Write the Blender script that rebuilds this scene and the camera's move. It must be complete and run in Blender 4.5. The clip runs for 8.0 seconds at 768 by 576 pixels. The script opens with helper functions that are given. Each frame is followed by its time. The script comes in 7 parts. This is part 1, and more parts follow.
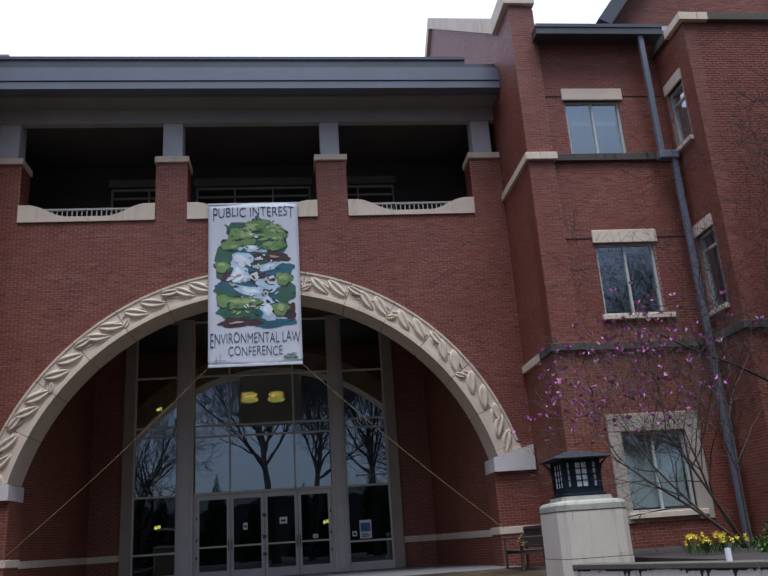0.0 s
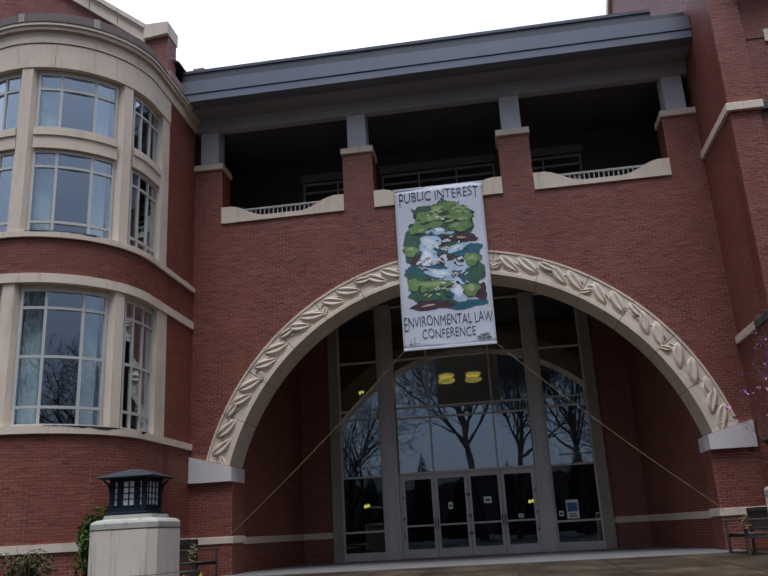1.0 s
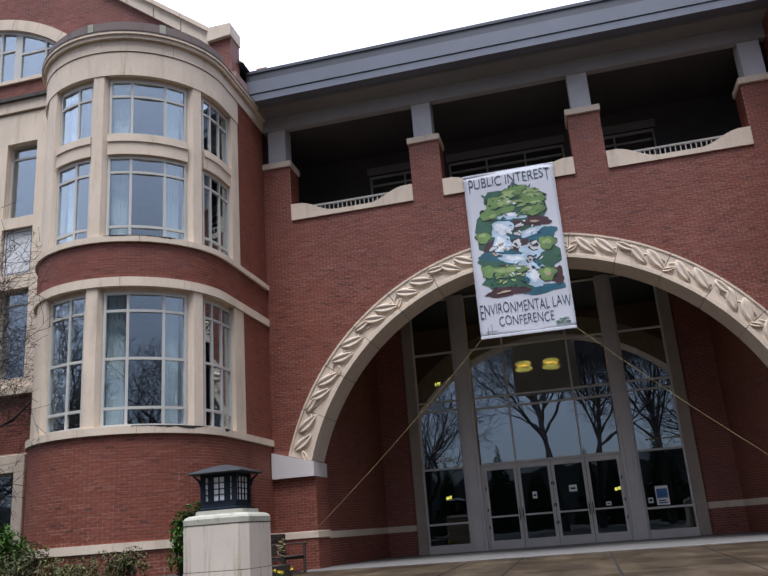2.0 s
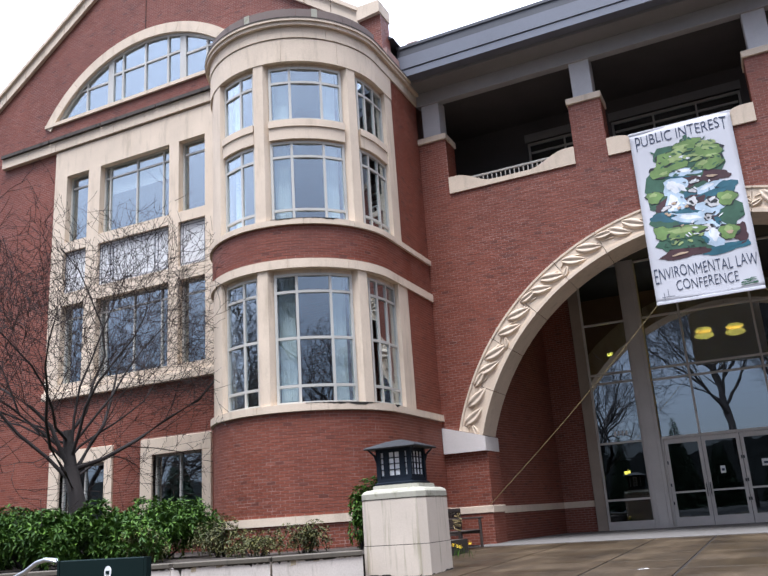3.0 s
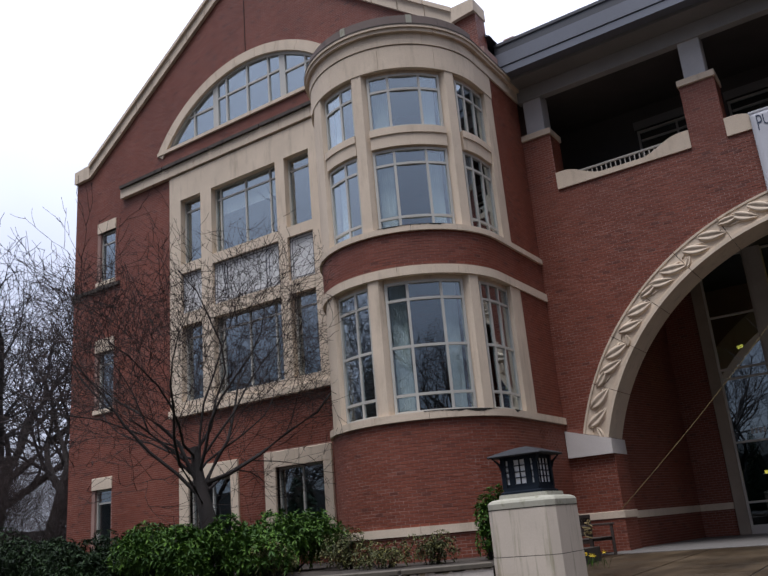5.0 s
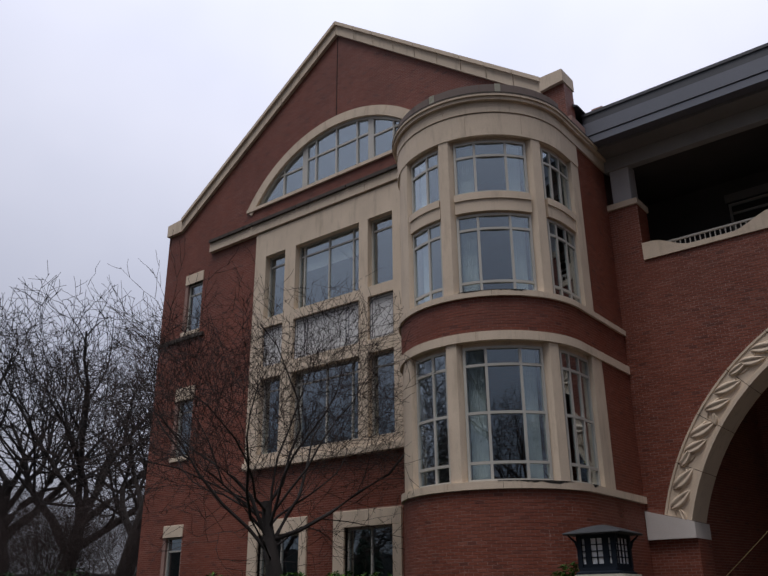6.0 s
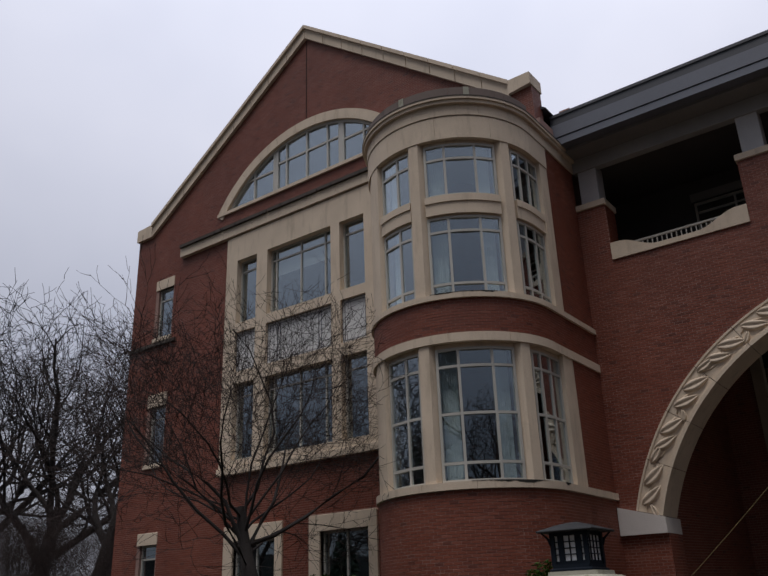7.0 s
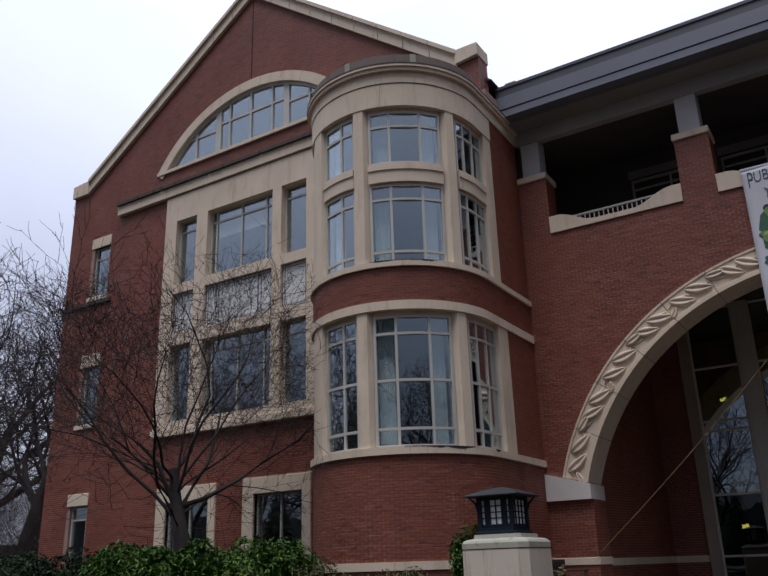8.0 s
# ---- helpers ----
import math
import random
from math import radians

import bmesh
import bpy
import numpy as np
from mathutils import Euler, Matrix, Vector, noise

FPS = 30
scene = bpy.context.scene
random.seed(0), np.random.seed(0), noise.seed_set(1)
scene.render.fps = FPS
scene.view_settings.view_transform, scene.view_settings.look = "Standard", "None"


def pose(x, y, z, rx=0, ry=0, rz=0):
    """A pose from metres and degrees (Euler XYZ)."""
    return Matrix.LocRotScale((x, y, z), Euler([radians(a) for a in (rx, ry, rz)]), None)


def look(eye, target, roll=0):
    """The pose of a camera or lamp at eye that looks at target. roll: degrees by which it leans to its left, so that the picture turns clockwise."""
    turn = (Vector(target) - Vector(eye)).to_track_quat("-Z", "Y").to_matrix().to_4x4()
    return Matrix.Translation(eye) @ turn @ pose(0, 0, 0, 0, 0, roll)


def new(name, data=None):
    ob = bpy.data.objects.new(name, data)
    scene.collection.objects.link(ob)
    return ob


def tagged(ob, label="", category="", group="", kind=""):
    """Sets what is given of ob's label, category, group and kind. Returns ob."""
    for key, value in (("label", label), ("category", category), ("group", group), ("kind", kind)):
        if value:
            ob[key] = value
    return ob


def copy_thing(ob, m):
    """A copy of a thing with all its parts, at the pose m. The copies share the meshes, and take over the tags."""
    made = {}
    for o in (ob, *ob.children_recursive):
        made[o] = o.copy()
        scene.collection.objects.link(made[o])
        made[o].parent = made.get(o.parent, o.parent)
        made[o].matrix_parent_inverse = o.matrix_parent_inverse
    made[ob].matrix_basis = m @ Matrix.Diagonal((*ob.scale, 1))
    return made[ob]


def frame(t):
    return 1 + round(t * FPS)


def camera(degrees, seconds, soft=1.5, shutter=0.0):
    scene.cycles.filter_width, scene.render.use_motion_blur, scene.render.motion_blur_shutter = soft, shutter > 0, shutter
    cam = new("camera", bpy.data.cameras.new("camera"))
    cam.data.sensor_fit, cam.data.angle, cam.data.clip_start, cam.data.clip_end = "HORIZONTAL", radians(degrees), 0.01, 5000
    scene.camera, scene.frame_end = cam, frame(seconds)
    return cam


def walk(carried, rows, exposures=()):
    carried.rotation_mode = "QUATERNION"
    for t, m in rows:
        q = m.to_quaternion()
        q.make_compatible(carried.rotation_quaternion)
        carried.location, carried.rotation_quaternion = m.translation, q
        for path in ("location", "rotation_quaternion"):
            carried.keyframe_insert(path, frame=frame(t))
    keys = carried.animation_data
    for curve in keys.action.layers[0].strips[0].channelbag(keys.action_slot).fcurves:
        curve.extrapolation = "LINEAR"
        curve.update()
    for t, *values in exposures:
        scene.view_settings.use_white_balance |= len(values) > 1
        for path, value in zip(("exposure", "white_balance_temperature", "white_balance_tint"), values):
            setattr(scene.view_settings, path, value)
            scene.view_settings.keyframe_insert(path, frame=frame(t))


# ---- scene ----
cam = camera(51.5, 8.0, soft=1.55)
PATH = [
    (0, (0.519, -0.413, 0.742), (0.744, 1.478, 1.351), -3.9),
    (0.5, (0.571, -0.306, 0.793), (0.488, 1.599, 1.396), -2.9),
    (1, (0.574, -0.283, 0.799), (0.318, 1.612, 1.387), -3.2),
    (1.2, (0.548, -0.265, 0.795), (0.281, 1.63, 1.378), -3.6),
    (2.3, (0.254, -0.033, 0.745), (-0.299, 1.802, 1.32), -3.7),
    (2.5, (0.237, 0.025, 0.74), (-0.429, 1.842, 1.244), -3.2),
    (3, (0.098, 0.13, 0.777), (-0.7, 1.877, 1.333), -3.9),
    (3.5, (-0.004, 0.099, 0.825), (-0.777, 1.821, 1.485), -5.7),
    (4, (-0.047, 0.114, 0.838), (-0.872, 1.814, 1.495), -3.6),
    (4.2, (-0.06, 0.133, 0.841), (-0.964, 1.804, 1.469), -3.0),
    (5.3, (-0.111, 0.31, 0.908), (-1.178, 1.898, 1.49), -4.5),
    (5.5, (-0.141, 0.314, 0.919), (-1.298, 1.814, 1.559), -0.9),
    (6, (-0.091, 0.196, 0.906), (-1.239, 1.657, 1.644), -0.5),
    (6.5, (-0.072, 0.152, 0.905), (-1.192, 1.636, 1.643), -0.7),
    (7, (-0.038, 0.161, 0.896), (-1.131, 1.662, 1.638), -2.1),
    (7.5, (0.027, 0.158, 0.879), (-0.995, 1.728, 1.58), -1.0),
    (8, (0.057, 0.172, 0.872), (-0.938, 1.777, 1.532), -1.8),
]
EXPOSURES = [(0.0, 0.66, 5500, 12), (0.5, 0.34, 5540, 12), (1.0, 0.52, 5620, 12), (1.2, 0.58, 5680, 12), (2.3, 1.2, 5800, 13), (2.5, 1.25, 5800, 13), (3.0, 1.66, 5800, 13), (3.5, 1.38, 5820, 13), (4.2, 0.72, 5880, 13),
             (5.3, 0.47, 6000, 14), (5.5, 0.41, 5980, 14), (6.0, -0.17, 6270, 14), (6.5, -0.33, 6370, 13), (7.0, -0.35, 6340, 13), (7.5, -0.17, 6150, 14), (8.0, 0.1, 5950, 14)]
walk(cam, [(t, look(eye, target, roll)) for t, eye, target, roll in PATH], EXPOSURES)

# ---- light: an overcast sky with a broad, weak sun ----
SUN_ELEVATION, SUN_TURN = 73.0, 174.0
world = bpy.data.worlds.new("overcast_sky")
scene.world = world
world.use_nodes = True
wn, wl = world.node_tree.nodes, world.node_tree.links
wn.clear()
sky = wn.new("ShaderNodeTexSky")
sky.sky_type, sky.sun_disc = "NISHITA", False
sky.sun_elevation, sky.sun_rotation = radians(SUN_ELEVATION), radians(SUN_TURN)
sky_level = wn.new("ShaderNodeVectorMath")
sky_level.operation = "SCALE"
sky_level.inputs["Scale"].default_value = 0.10
sky_coord = wn.new("ShaderNodeTexCoord")
cloud = wn.new("ShaderNodeTexNoise")
cloud.inputs["Scale"].default_value, cloud.inputs["Detail"].default_value = 2.2, 4.0
cloud_ramp = wn.new("ShaderNodeValToRGB")
cloud_ramp.color_ramp.elements[0].position, cloud_ramp.color_ramp.elements[0].color = 0.3, (0.77, 0.81, 0.94, 1)
cloud_ramp.color_ramp.elements[1].position, cloud_ramp.color_ramp.elements[1].color = 0.7, (0.965, 0.985, 1.09, 1)
sky_mix = wn.new("ShaderNodeMix")
sky_mix.data_type = "RGBA"
sky_mix.inputs["Factor"].default_value = 0.93
sky_back = wn.new("ShaderNodeBackground")
sky_back.inputs["Strength"].default_value = 1.0
sky_out = wn.new("ShaderNodeOutputWorld")
wl.new(sky.outputs["Color"], sky_level.inputs[0])
wl.new(sky_coord.outputs["Generated"], cloud.inputs["Vector"])
wl.new(cloud.outputs["Fac"], cloud_ramp.inputs["Fac"])
sky_axes = wn.new("ShaderNodeVectorMath")
sky_axes.operation = "DOT_PRODUCT"
sky_axes.inputs[1].default_value = (-0.14, 0.28, 0.95)
sky_rise = wn.new("ShaderNodeMapRange")
sky_rise.inputs["From Min"].default_value, sky_rise.inputs["From Max"].default_value = -0.35, 1.0
sky_rise.inputs["To Min"].default_value, sky_rise.inputs["To Max"].default_value = 0.0, 1.0
sky_curve, sky_scale = wn.new("ShaderNodeMath"), wn.new("ShaderNodeMath")
sky_curve.operation, sky_curve.inputs[1].default_value = "POWER", 2.0
sky_scale.operation, sky_scale.inputs[1].default_value, sky_scale.inputs[2].default_value = "MULTIPLY_ADD", 1.48, 0.05
sky_dome = wn.new("ShaderNodeVectorMath")
sky_dome.operation = "SCALE"
wl.new(sky_coord.outputs["Generated"], sky_axes.inputs[0])
wl.new(sky_axes.outputs["Value"], sky_rise.inputs["Value"])
wl.new(cloud_ramp.outputs["Color"], sky_dome.inputs[0])
wl.new(sky_rise.outputs["Result"], sky_curve.inputs[0])
wl.new(sky_curve.outputs[0], sky_scale.inputs[0])
wl.new(sky_scale.outputs[0], sky_dome.inputs["Scale"])
wl.new(sky_level.outputs["Vector"], sky_mix.inputs[6])
wl.new(sky_dome.outputs["Vector"], sky_mix.inputs[7])
wl.new(sky_mix.outputs[2], sky_back.inputs["Color"])
wl.new(sky_back.outputs["Background"], sky_out.inputs["Surface"])
sun_data = bpy.data.lights.new("sun", "SUN")
sun_data.energy, sun_data.angle, sun_data.color = 2.4, radians(30), (1.0, 0.97, 0.92)
sun = new("sun", sun_data)
sun.matrix_basis = look((2.0, -3.3, 60), (0, 15, 0))

# ---- plan, in metres ----
MID = -0.43                                  # the arch's middle
Y_WALL, Y_GLASS = 19.91, 25.0                # arch wall, entrance glazing
X_WEST, X_EAST = -7.52, 6.55                 # side walls that meet the arch wall
Y_LEFT = 18.21                               # front of the gabled wing
Y_RIGHT = 17.5                               # front of the other wing
TX, TY, TR = -9.86, 17.12, 2.34              # the round bay
ARCH_Z, ARCH_OUT, ARCH_IN, SPRING = 1.05, 6.87, 6.20, 15.1   # the springing as an angle
PIER_L, PIER_R, THICK = -6.36, 5.44, 0.95    # inner faces of the arch piers, thickness of their wall


# ---- materials ----
def material(name):
    m = bpy.data.materials.new(name)
    m.use_nodes = True
    t = m.node_tree
    return m, t.nodes, t.links, t.nodes["Principled BSDF"]


def noise_at(n, l, scale, detail=4.0, stretch=(1, 1, 1), rough=0.55):
    geo = n.new("ShaderNodeNewGeometry")
    mp = n.new("ShaderNodeMapping")
    mp.inputs["Scale"].default_value = stretch
    tex = n.new("ShaderNodeTexNoise")
    tex.inputs["Scale"].default_value, tex.inputs["Detail"].default_value = scale, detail
    tex.inputs["Roughness"].default_value = rough
    l.new(geo.outputs["Position"], mp.inputs["Vector"])
    l.new(mp.outputs["Vector"], tex.inputs["Vector"])
    return tex.outputs["Fac"]


def ramp(n, l, fac, stops):
    r = n.new("ShaderNodeValToRGB")
    while len(r.color_ramp.elements) < len(stops):
        r.color_ramp.elements.new(0.5)
    for e, (p, c) in zip(r.color_ramp.elements, stops):
        e.position, e.color = p, (*c, 1)
    l.new(fac, r.inputs["Fac"])
    return r.outputs["Color"]


def blend(n, l, a, b, fac, how="MIX"):
    m = n.new("ShaderNodeMix")
    m.data_type, m.blend_type = "RGBA", how
    for value, socket in ((fac, m.inputs[0]), (a, m.inputs[6]), (b, m.inputs[7])):
        if isinstance(value, (int, float)):
            socket.default_value = value
        elif isinstance(value, tuple):
            socket.default_value = (*value, 1)
        else:
            l.new(value, socket)
    return m.outputs[2]


def bumped(n, l, p, fac, strength, distance=0.01):
    b = n.new("ShaderNodeBump")
    b.inputs["Strength"].default_value, b.inputs["Distance"].default_value = strength, distance
    l.new(fac, b.inputs["Height"])
    l.new(b.outputs["Normal"], p.inputs["Normal"])


def plain(name, colour, rough=0.7, metal=0.0, spread=0.18, fine=30.0, coarse=1.3, bump=0.15, stretch=(1, 1, 1)):
    m, n, l, p = material(name)
    lo = tuple(c * (1 - spread) for c in colour)
    hi = tuple(min(1, c * (1 + spread)) for c in colour)
    f = noise_at(n, l, fine, 3.0)
    a = ramp(n, l, noise_at(n, l, coarse, 4.0, stretch), [(0.3, lo), (0.7, hi)])
    b = ramp(n, l, f, [(0.3, (1 - spread * 0.6,) * 3), (0.7, (1, 1, 1))])
    l.new(blend(n, l, a, b, 1.0, "MULTIPLY"), p.inputs["Base Color"])
    p.inputs["Roughness"].default_value, p.inputs["Metallic"].default_value = rough, metal
    if bump:
        bumped(n, l, p, f, bump)
    return m


def brick_material():
    m, n, l, p = material("red_brick")
    geo, info = n.new("ShaderNodeNewGeometry"), n.new("ShaderNodeObjectInfo")
    add = n.new("ShaderNodeMath")
    add.operation = "ADD"
    l.new(geo.outputs["Random Per Island"], add.inputs[0])
    l.new(info.outputs["Random"], add.inputs[1])
    part_of = n.new("ShaderNodeMath")
    part_of.operation = "FRACT"
    l.new(add.outputs[0], part_of.inputs[0])
    tone = ramp(n, l, part_of.outputs[0], [(0.0, (0.136, 0.044, 0.030)), (0.04, (0.182, 0.054, 0.033)), (0.12, (0.208, 0.060, 0.035)), (0.5, (0.221, 0.063, 0.036)),
                                           (0.88, (0.240, 0.071, 0.041)), (1.0, (0.262, 0.090, 0.058))])
    grain = noise_at(n, l, 60.0, 3.0)
    stain = noise_at(n, l, 0.55, 5.0, (1, 1, 0.5))
    c = blend(n, l, tone, ramp(n, l, grain, [(0.25, (0.72, 0.7, 0.7)), (0.7, (1.05, 1.03, 1.0))]), 1.0, "MULTIPLY")
    c = blend(n, l, c, ramp(n, l, stain, [(0.3, (0.82, 0.80, 0.80)), (0.7, (1.1, 1.1, 1.1))]), 1.0, "MULTIPLY")
    l.new(c, p.inputs["Base Color"])
    p.inputs["Roughness"].default_value, p.inputs["Specular IOR Level"].default_value = 0.55, 0.36
    bumped(n, l, p, grain, 0.3)
    return m


def stone_material(name, colour, stain, amount=0.55, gloss=0.82, flow=(1.6, 1.6, 0.28), least=0.88):
    """Cast stone: fine grain, cloudy tone, and dirt that runs down from ledges."""
    m, n, l, p = material(name)
    grain = noise_at(n, l, 45.0, 4.0)
    cloudy = noise_at(n, l, 1.1, 4.0)
    runs = noise_at(n, l, 2.6, 5.0, flow, 0.65)
    c = ramp(n, l, cloudy, [(0.3, tuple(v * 0.86 for v in colour)), (0.7, colour)])
    c = blend(n, l, c, ramp(n, l, grain, [(0.3, (least, least * 0.99, least * 0.97)), (0.65, (1, 1, 1))]), 1.0, "MULTIPLY")
    mask = ramp(n, l, runs, [(0.54, (0, 0, 0)), (0.74, (amount,) * 3)])
    c = blend(n, l, c, stain, mask)
    l.new(c, p.inputs["Base Color"])
    p.inputs["Roughness"].default_value, p.inputs["Specular IOR Level"].default_value = gloss, 0.3
    bumped(n, l, p, grain, 0.2)
    return m


def glass_material(name, least, tint):
    """Clear coated glass: it mirrors more and more towards a grazing view."""
    m, n, l, p = material(name)
    n.remove(p)
    out = n["Material Output"]
    clear, gloss, mix, edge = n.new("ShaderNodeBsdfTransparent"), n.new("ShaderNodeBsdfGlossy"), n.new("ShaderNodeMixShader"), n.new("ShaderNodeLayerWeight")
    clear.inputs["Color"].default_value = (*tint, 1)
    gloss.inputs["Roughness"].default_value = 0.004
    gloss.inputs["Color"].default_value = (0.84, 0.93, 1.0, 1)
    edge.inputs["Blend"].default_value = 0.5
    steep, level = n.new("ShaderNodeMath"), n.new("ShaderNodeMath")
    steep.operation, steep.inputs[1].default_value = "POWER", 4.0
    level.operation, level.inputs[1].default_value, level.inputs[2].default_value = "MULTIPLY_ADD", 0.85 - least, least
    b = n.new("ShaderNodeBump")
    b.inputs["Strength"].default_value, b.inputs["Distance"].default_value = 0.05, 0.02
    l.new(noise_at(n, l, 1.4, 1.0), b.inputs["Height"])
    l.new(b.outputs["Normal"], gloss.inputs["Normal"])
    l.new(edge.outputs["Facing"], steep.inputs[0])
    l.new(steep.outputs[0], level.inputs[0])
    l.new(level.outputs[0], mix.inputs["Fac"])
    l.new(clear.outputs[0], mix.inputs[1])
    l.new(gloss.outputs[0], mix.inputs[2])
    l.new(mix.outputs[0], out.inputs["Surface"])
    return m


def glowing(name, colour, strength):
    m, n, l, p = material(name)
    p.inputs["Base Color"].default_value = (*colour, 1)
    p.inputs["Emission Color"].default_value = (*colour, 1)
    p.inputs["Emission Strength"].default_value = strength
    return m


def leaf_material(name, dark, light, rough=0.45):
    m, n, l, p = material(name)
    geo = n.new("ShaderNodeNewGeometry")
    c = ramp(n, l, geo.outputs["Random Per Island"], [(0.0, dark), (0.62, tuple(a * 0.7 + b * 0.3 for a, b in zip(dark, light))), (1.0, light)])
    c = blend(n, l, c, ramp(n, l, noise_at(n, l, 1.5, 3.0), [(0.3, (0.7, 0.75, 0.7)), (0.7, (1.1, 1.1, 1.0))]), 1.0, "MULTIPLY")
    l.new(c, p.inputs["Base Color"])
    p.inputs["Roughness"].default_value = rough
    return m


def slab_material():
    """Wet brown concrete: long darker and paler streaks, patches and fine grit."""
    m, n, l, p = material("wet_plaza_concrete")
    streak = noise_at(n, l, 1.3, 6.0, (1.0, 0.3, 1), 0.65)
    patch = noise_at(n, l, 0.7, 5.0)
    grit = noise_at(n, l, 55.0, 3.0)
    c = ramp(n, l, streak, [(0.30, (0.024, 0.016, 0.008)), (0.5, (0.049, 0.033, 0.017)), (0.72, (0.094, 0.066, 0.037))])
    c = blend(n, l, c, ramp(n, l, patch, [(0.3, (0.62, 0.60, 0.58)), (0.7, (1.15, 1.15, 1.15))]), 1.0, "MULTIPLY")
    c = blend(n, l, c, ramp(n, l, grit, [(0.3, (0.8, 0.8, 0.8)), (0.7, (1.1, 1.1, 1.1))]), 1.0, "MULTIPLY")
    l.new(c, p.inputs["Base Color"])
    p.inputs["Specular IOR Level"].default_value = 0.3
    wet = ramp(n, l, patch, [(0.35, (0.36,) * 3), (0.65, (0.68,) * 3)])
    l.new(wet, p.inputs["Roughness"])
    bumped(n, l, p, grit, 0.15)
    return m


M_BRICK = brick_material()
M_MORTAR = plain("mortar_joint", (0.33, 0.205, 0.168), 0.95, spread=0.25, fine=40, coarse=0.8)
M_STONE = stone_material("cream_cast_stone", (0.74, 0.61, 0.468), (0.28, 0.215, 0.14), 0.4)
M_WORN = stone_material("weathered_surround_stone", (0.46, 0.385, 0.31), (0.14, 0.11, 0.08), 0.7)
M_IMPOST = stone_material("pale_grey_impost_stone", (0.70, 0.645, 0.60), (0.27, 0.22, 0.18), 0.3)
M_POST = stone_material("pale_concrete_post", (0.62, 0.54, 0.445), (0.18, 0.165, 0.075), 0.72, 0.85, (3.0, 3.0, 0.2), 0.95)
M_CAP = stone_material("mossy_post_cap", (0.40, 0.385, 0.31), (0.15, 0.155, 0.08), 0.8, 0.9, (2.5, 2.5, 2.0), 0.92)
M_PARAPET = stone_material("brown_weathered_parapet", (0.20, 0.155, 0.135), (0.06, 0.048, 0.044), 0.85)
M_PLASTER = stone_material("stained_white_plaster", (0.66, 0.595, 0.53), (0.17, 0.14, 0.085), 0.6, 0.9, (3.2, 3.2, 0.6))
# dark grey holds the shade inside the loggia; no such paint is known
M_LOGGIA = plain("shade_grey_loggia_plaster", (0.08, 0.072, 0.070), 0.85, 0, 0.12, 12, 0.8, 0.0)
M_WALLTOP = stone_material("weathered_wall_cap", (0.115, 0.10, 0.078), (0.04, 0.036, 0.03), 0.9)
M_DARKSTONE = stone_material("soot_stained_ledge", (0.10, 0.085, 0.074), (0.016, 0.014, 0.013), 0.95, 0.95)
M_METAL = plain("blue_grey_painted_metal", (0.135, 0.145, 0.175), 0.5, 0.0, 0.1, 20, 0.7, 0.05)
M_METAL_DARK = plain("dark_roof_metal", (0.060, 0.062, 0.072), 0.5, 0.0, 0.2, 20, 0.7, 0.05)
M_SOFFIT = plain("grey_painted_soffit", (0.21, 0.205, 0.20), 0.8, 0.0, 0.1, 20, 0.7, 0.05)
M_BEAM = plain("grey_painted_beam", (0.35, 0.345, 0.34), 0.8, 0.0, 0.1, 25, 1.0, 0.05)
M_COLUMN = plain("grey_painted_column", (0.58, 0.57, 0.57), 0.7, 0.0, 0.1, 25, 1.0, 0.05)
M_FRAME = plain("pale_window_frame", (0.50, 0.48, 0.43), 0.45, 0.0, 0.07, 30, 1.5, 0.0)
M_ALU = plain("grey_door_frame", (0.56, 0.525, 0.48), 0.4, 0.2, 0.08, 30, 1.5, 0.0)
M_TAN = plain("tan_jamb", (0.33, 0.27, 0.21), 0.7, 0.0, 0.12, 30, 1.5, 0.05)
M_GLASS = glass_material("window_glass", 0.33, (0.82, 0.87, 0.87))
M_DOORGLASS = glass_material("entrance_glass", 0.58, (0.50, 0.54, 0.54))
M_LEAFGLASS = glass_material("door_glass", 0.10, (0.34, 0.36, 0.36))
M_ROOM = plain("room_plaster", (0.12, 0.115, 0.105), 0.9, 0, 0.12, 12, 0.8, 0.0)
# near-black: the deep shade of the entrance is put into the ceiling's colour
M_PORTAL_SHADE = plain("shade_black_ceiling", (0.020, 0.018, 0.017), 0.7, 0, 0.15, 12, 0.8, 0.0)
# darker copy of the room plaster, with indoor dimness put into the colour
M_ROOM_DIM = plain("dim_room_plaster", (0.07, 0.065, 0.06), 0.9, 0, 0.12, 12, 0.8, 0.0)
M_CURTAIN = plain("white_sheer_curtain", (0.84, 0.88, 0.85), 0.9, 0, 0.06, 30, 2.0, 0.0)
M_BLIND = plain("white_roller_blind", (0.76, 0.76, 0.73), 0.9, 0, 0.05, 60, 2.0, 0.0)
M_PANEL = plain("pale_grey_panel", (0.64, 0.635, 0.62), 0.6, 0, 0.08, 30, 1.2, 0.0)
M_SLAB = slab_material()
M_JOINT = plain("dark_slab_joint", (0.010, 0.008, 0.007), 1.0)
M_THRESH = stone_material("pale_threshold_concrete", (0.16, 0.15, 0.14), (0.09, 0.08, 0.07), 0.6, 0.6)
M_ASPHALT = plain("asphalt_ground", (0.035, 0.035, 0.033), 0.9, 0, 0.25, 40, 0.6, 0.2)
M_SOIL = plain("dark_bed_soil", (0.035, 0.026, 0.018), 0.95, 0, 0.35, 30, 2.0, 0.6)
M_BLACK = plain("black_painted_iron", (0.009, 0.014, 0.022), 0.6, 0.0, 0.2, 30, 2.0, 0.05)
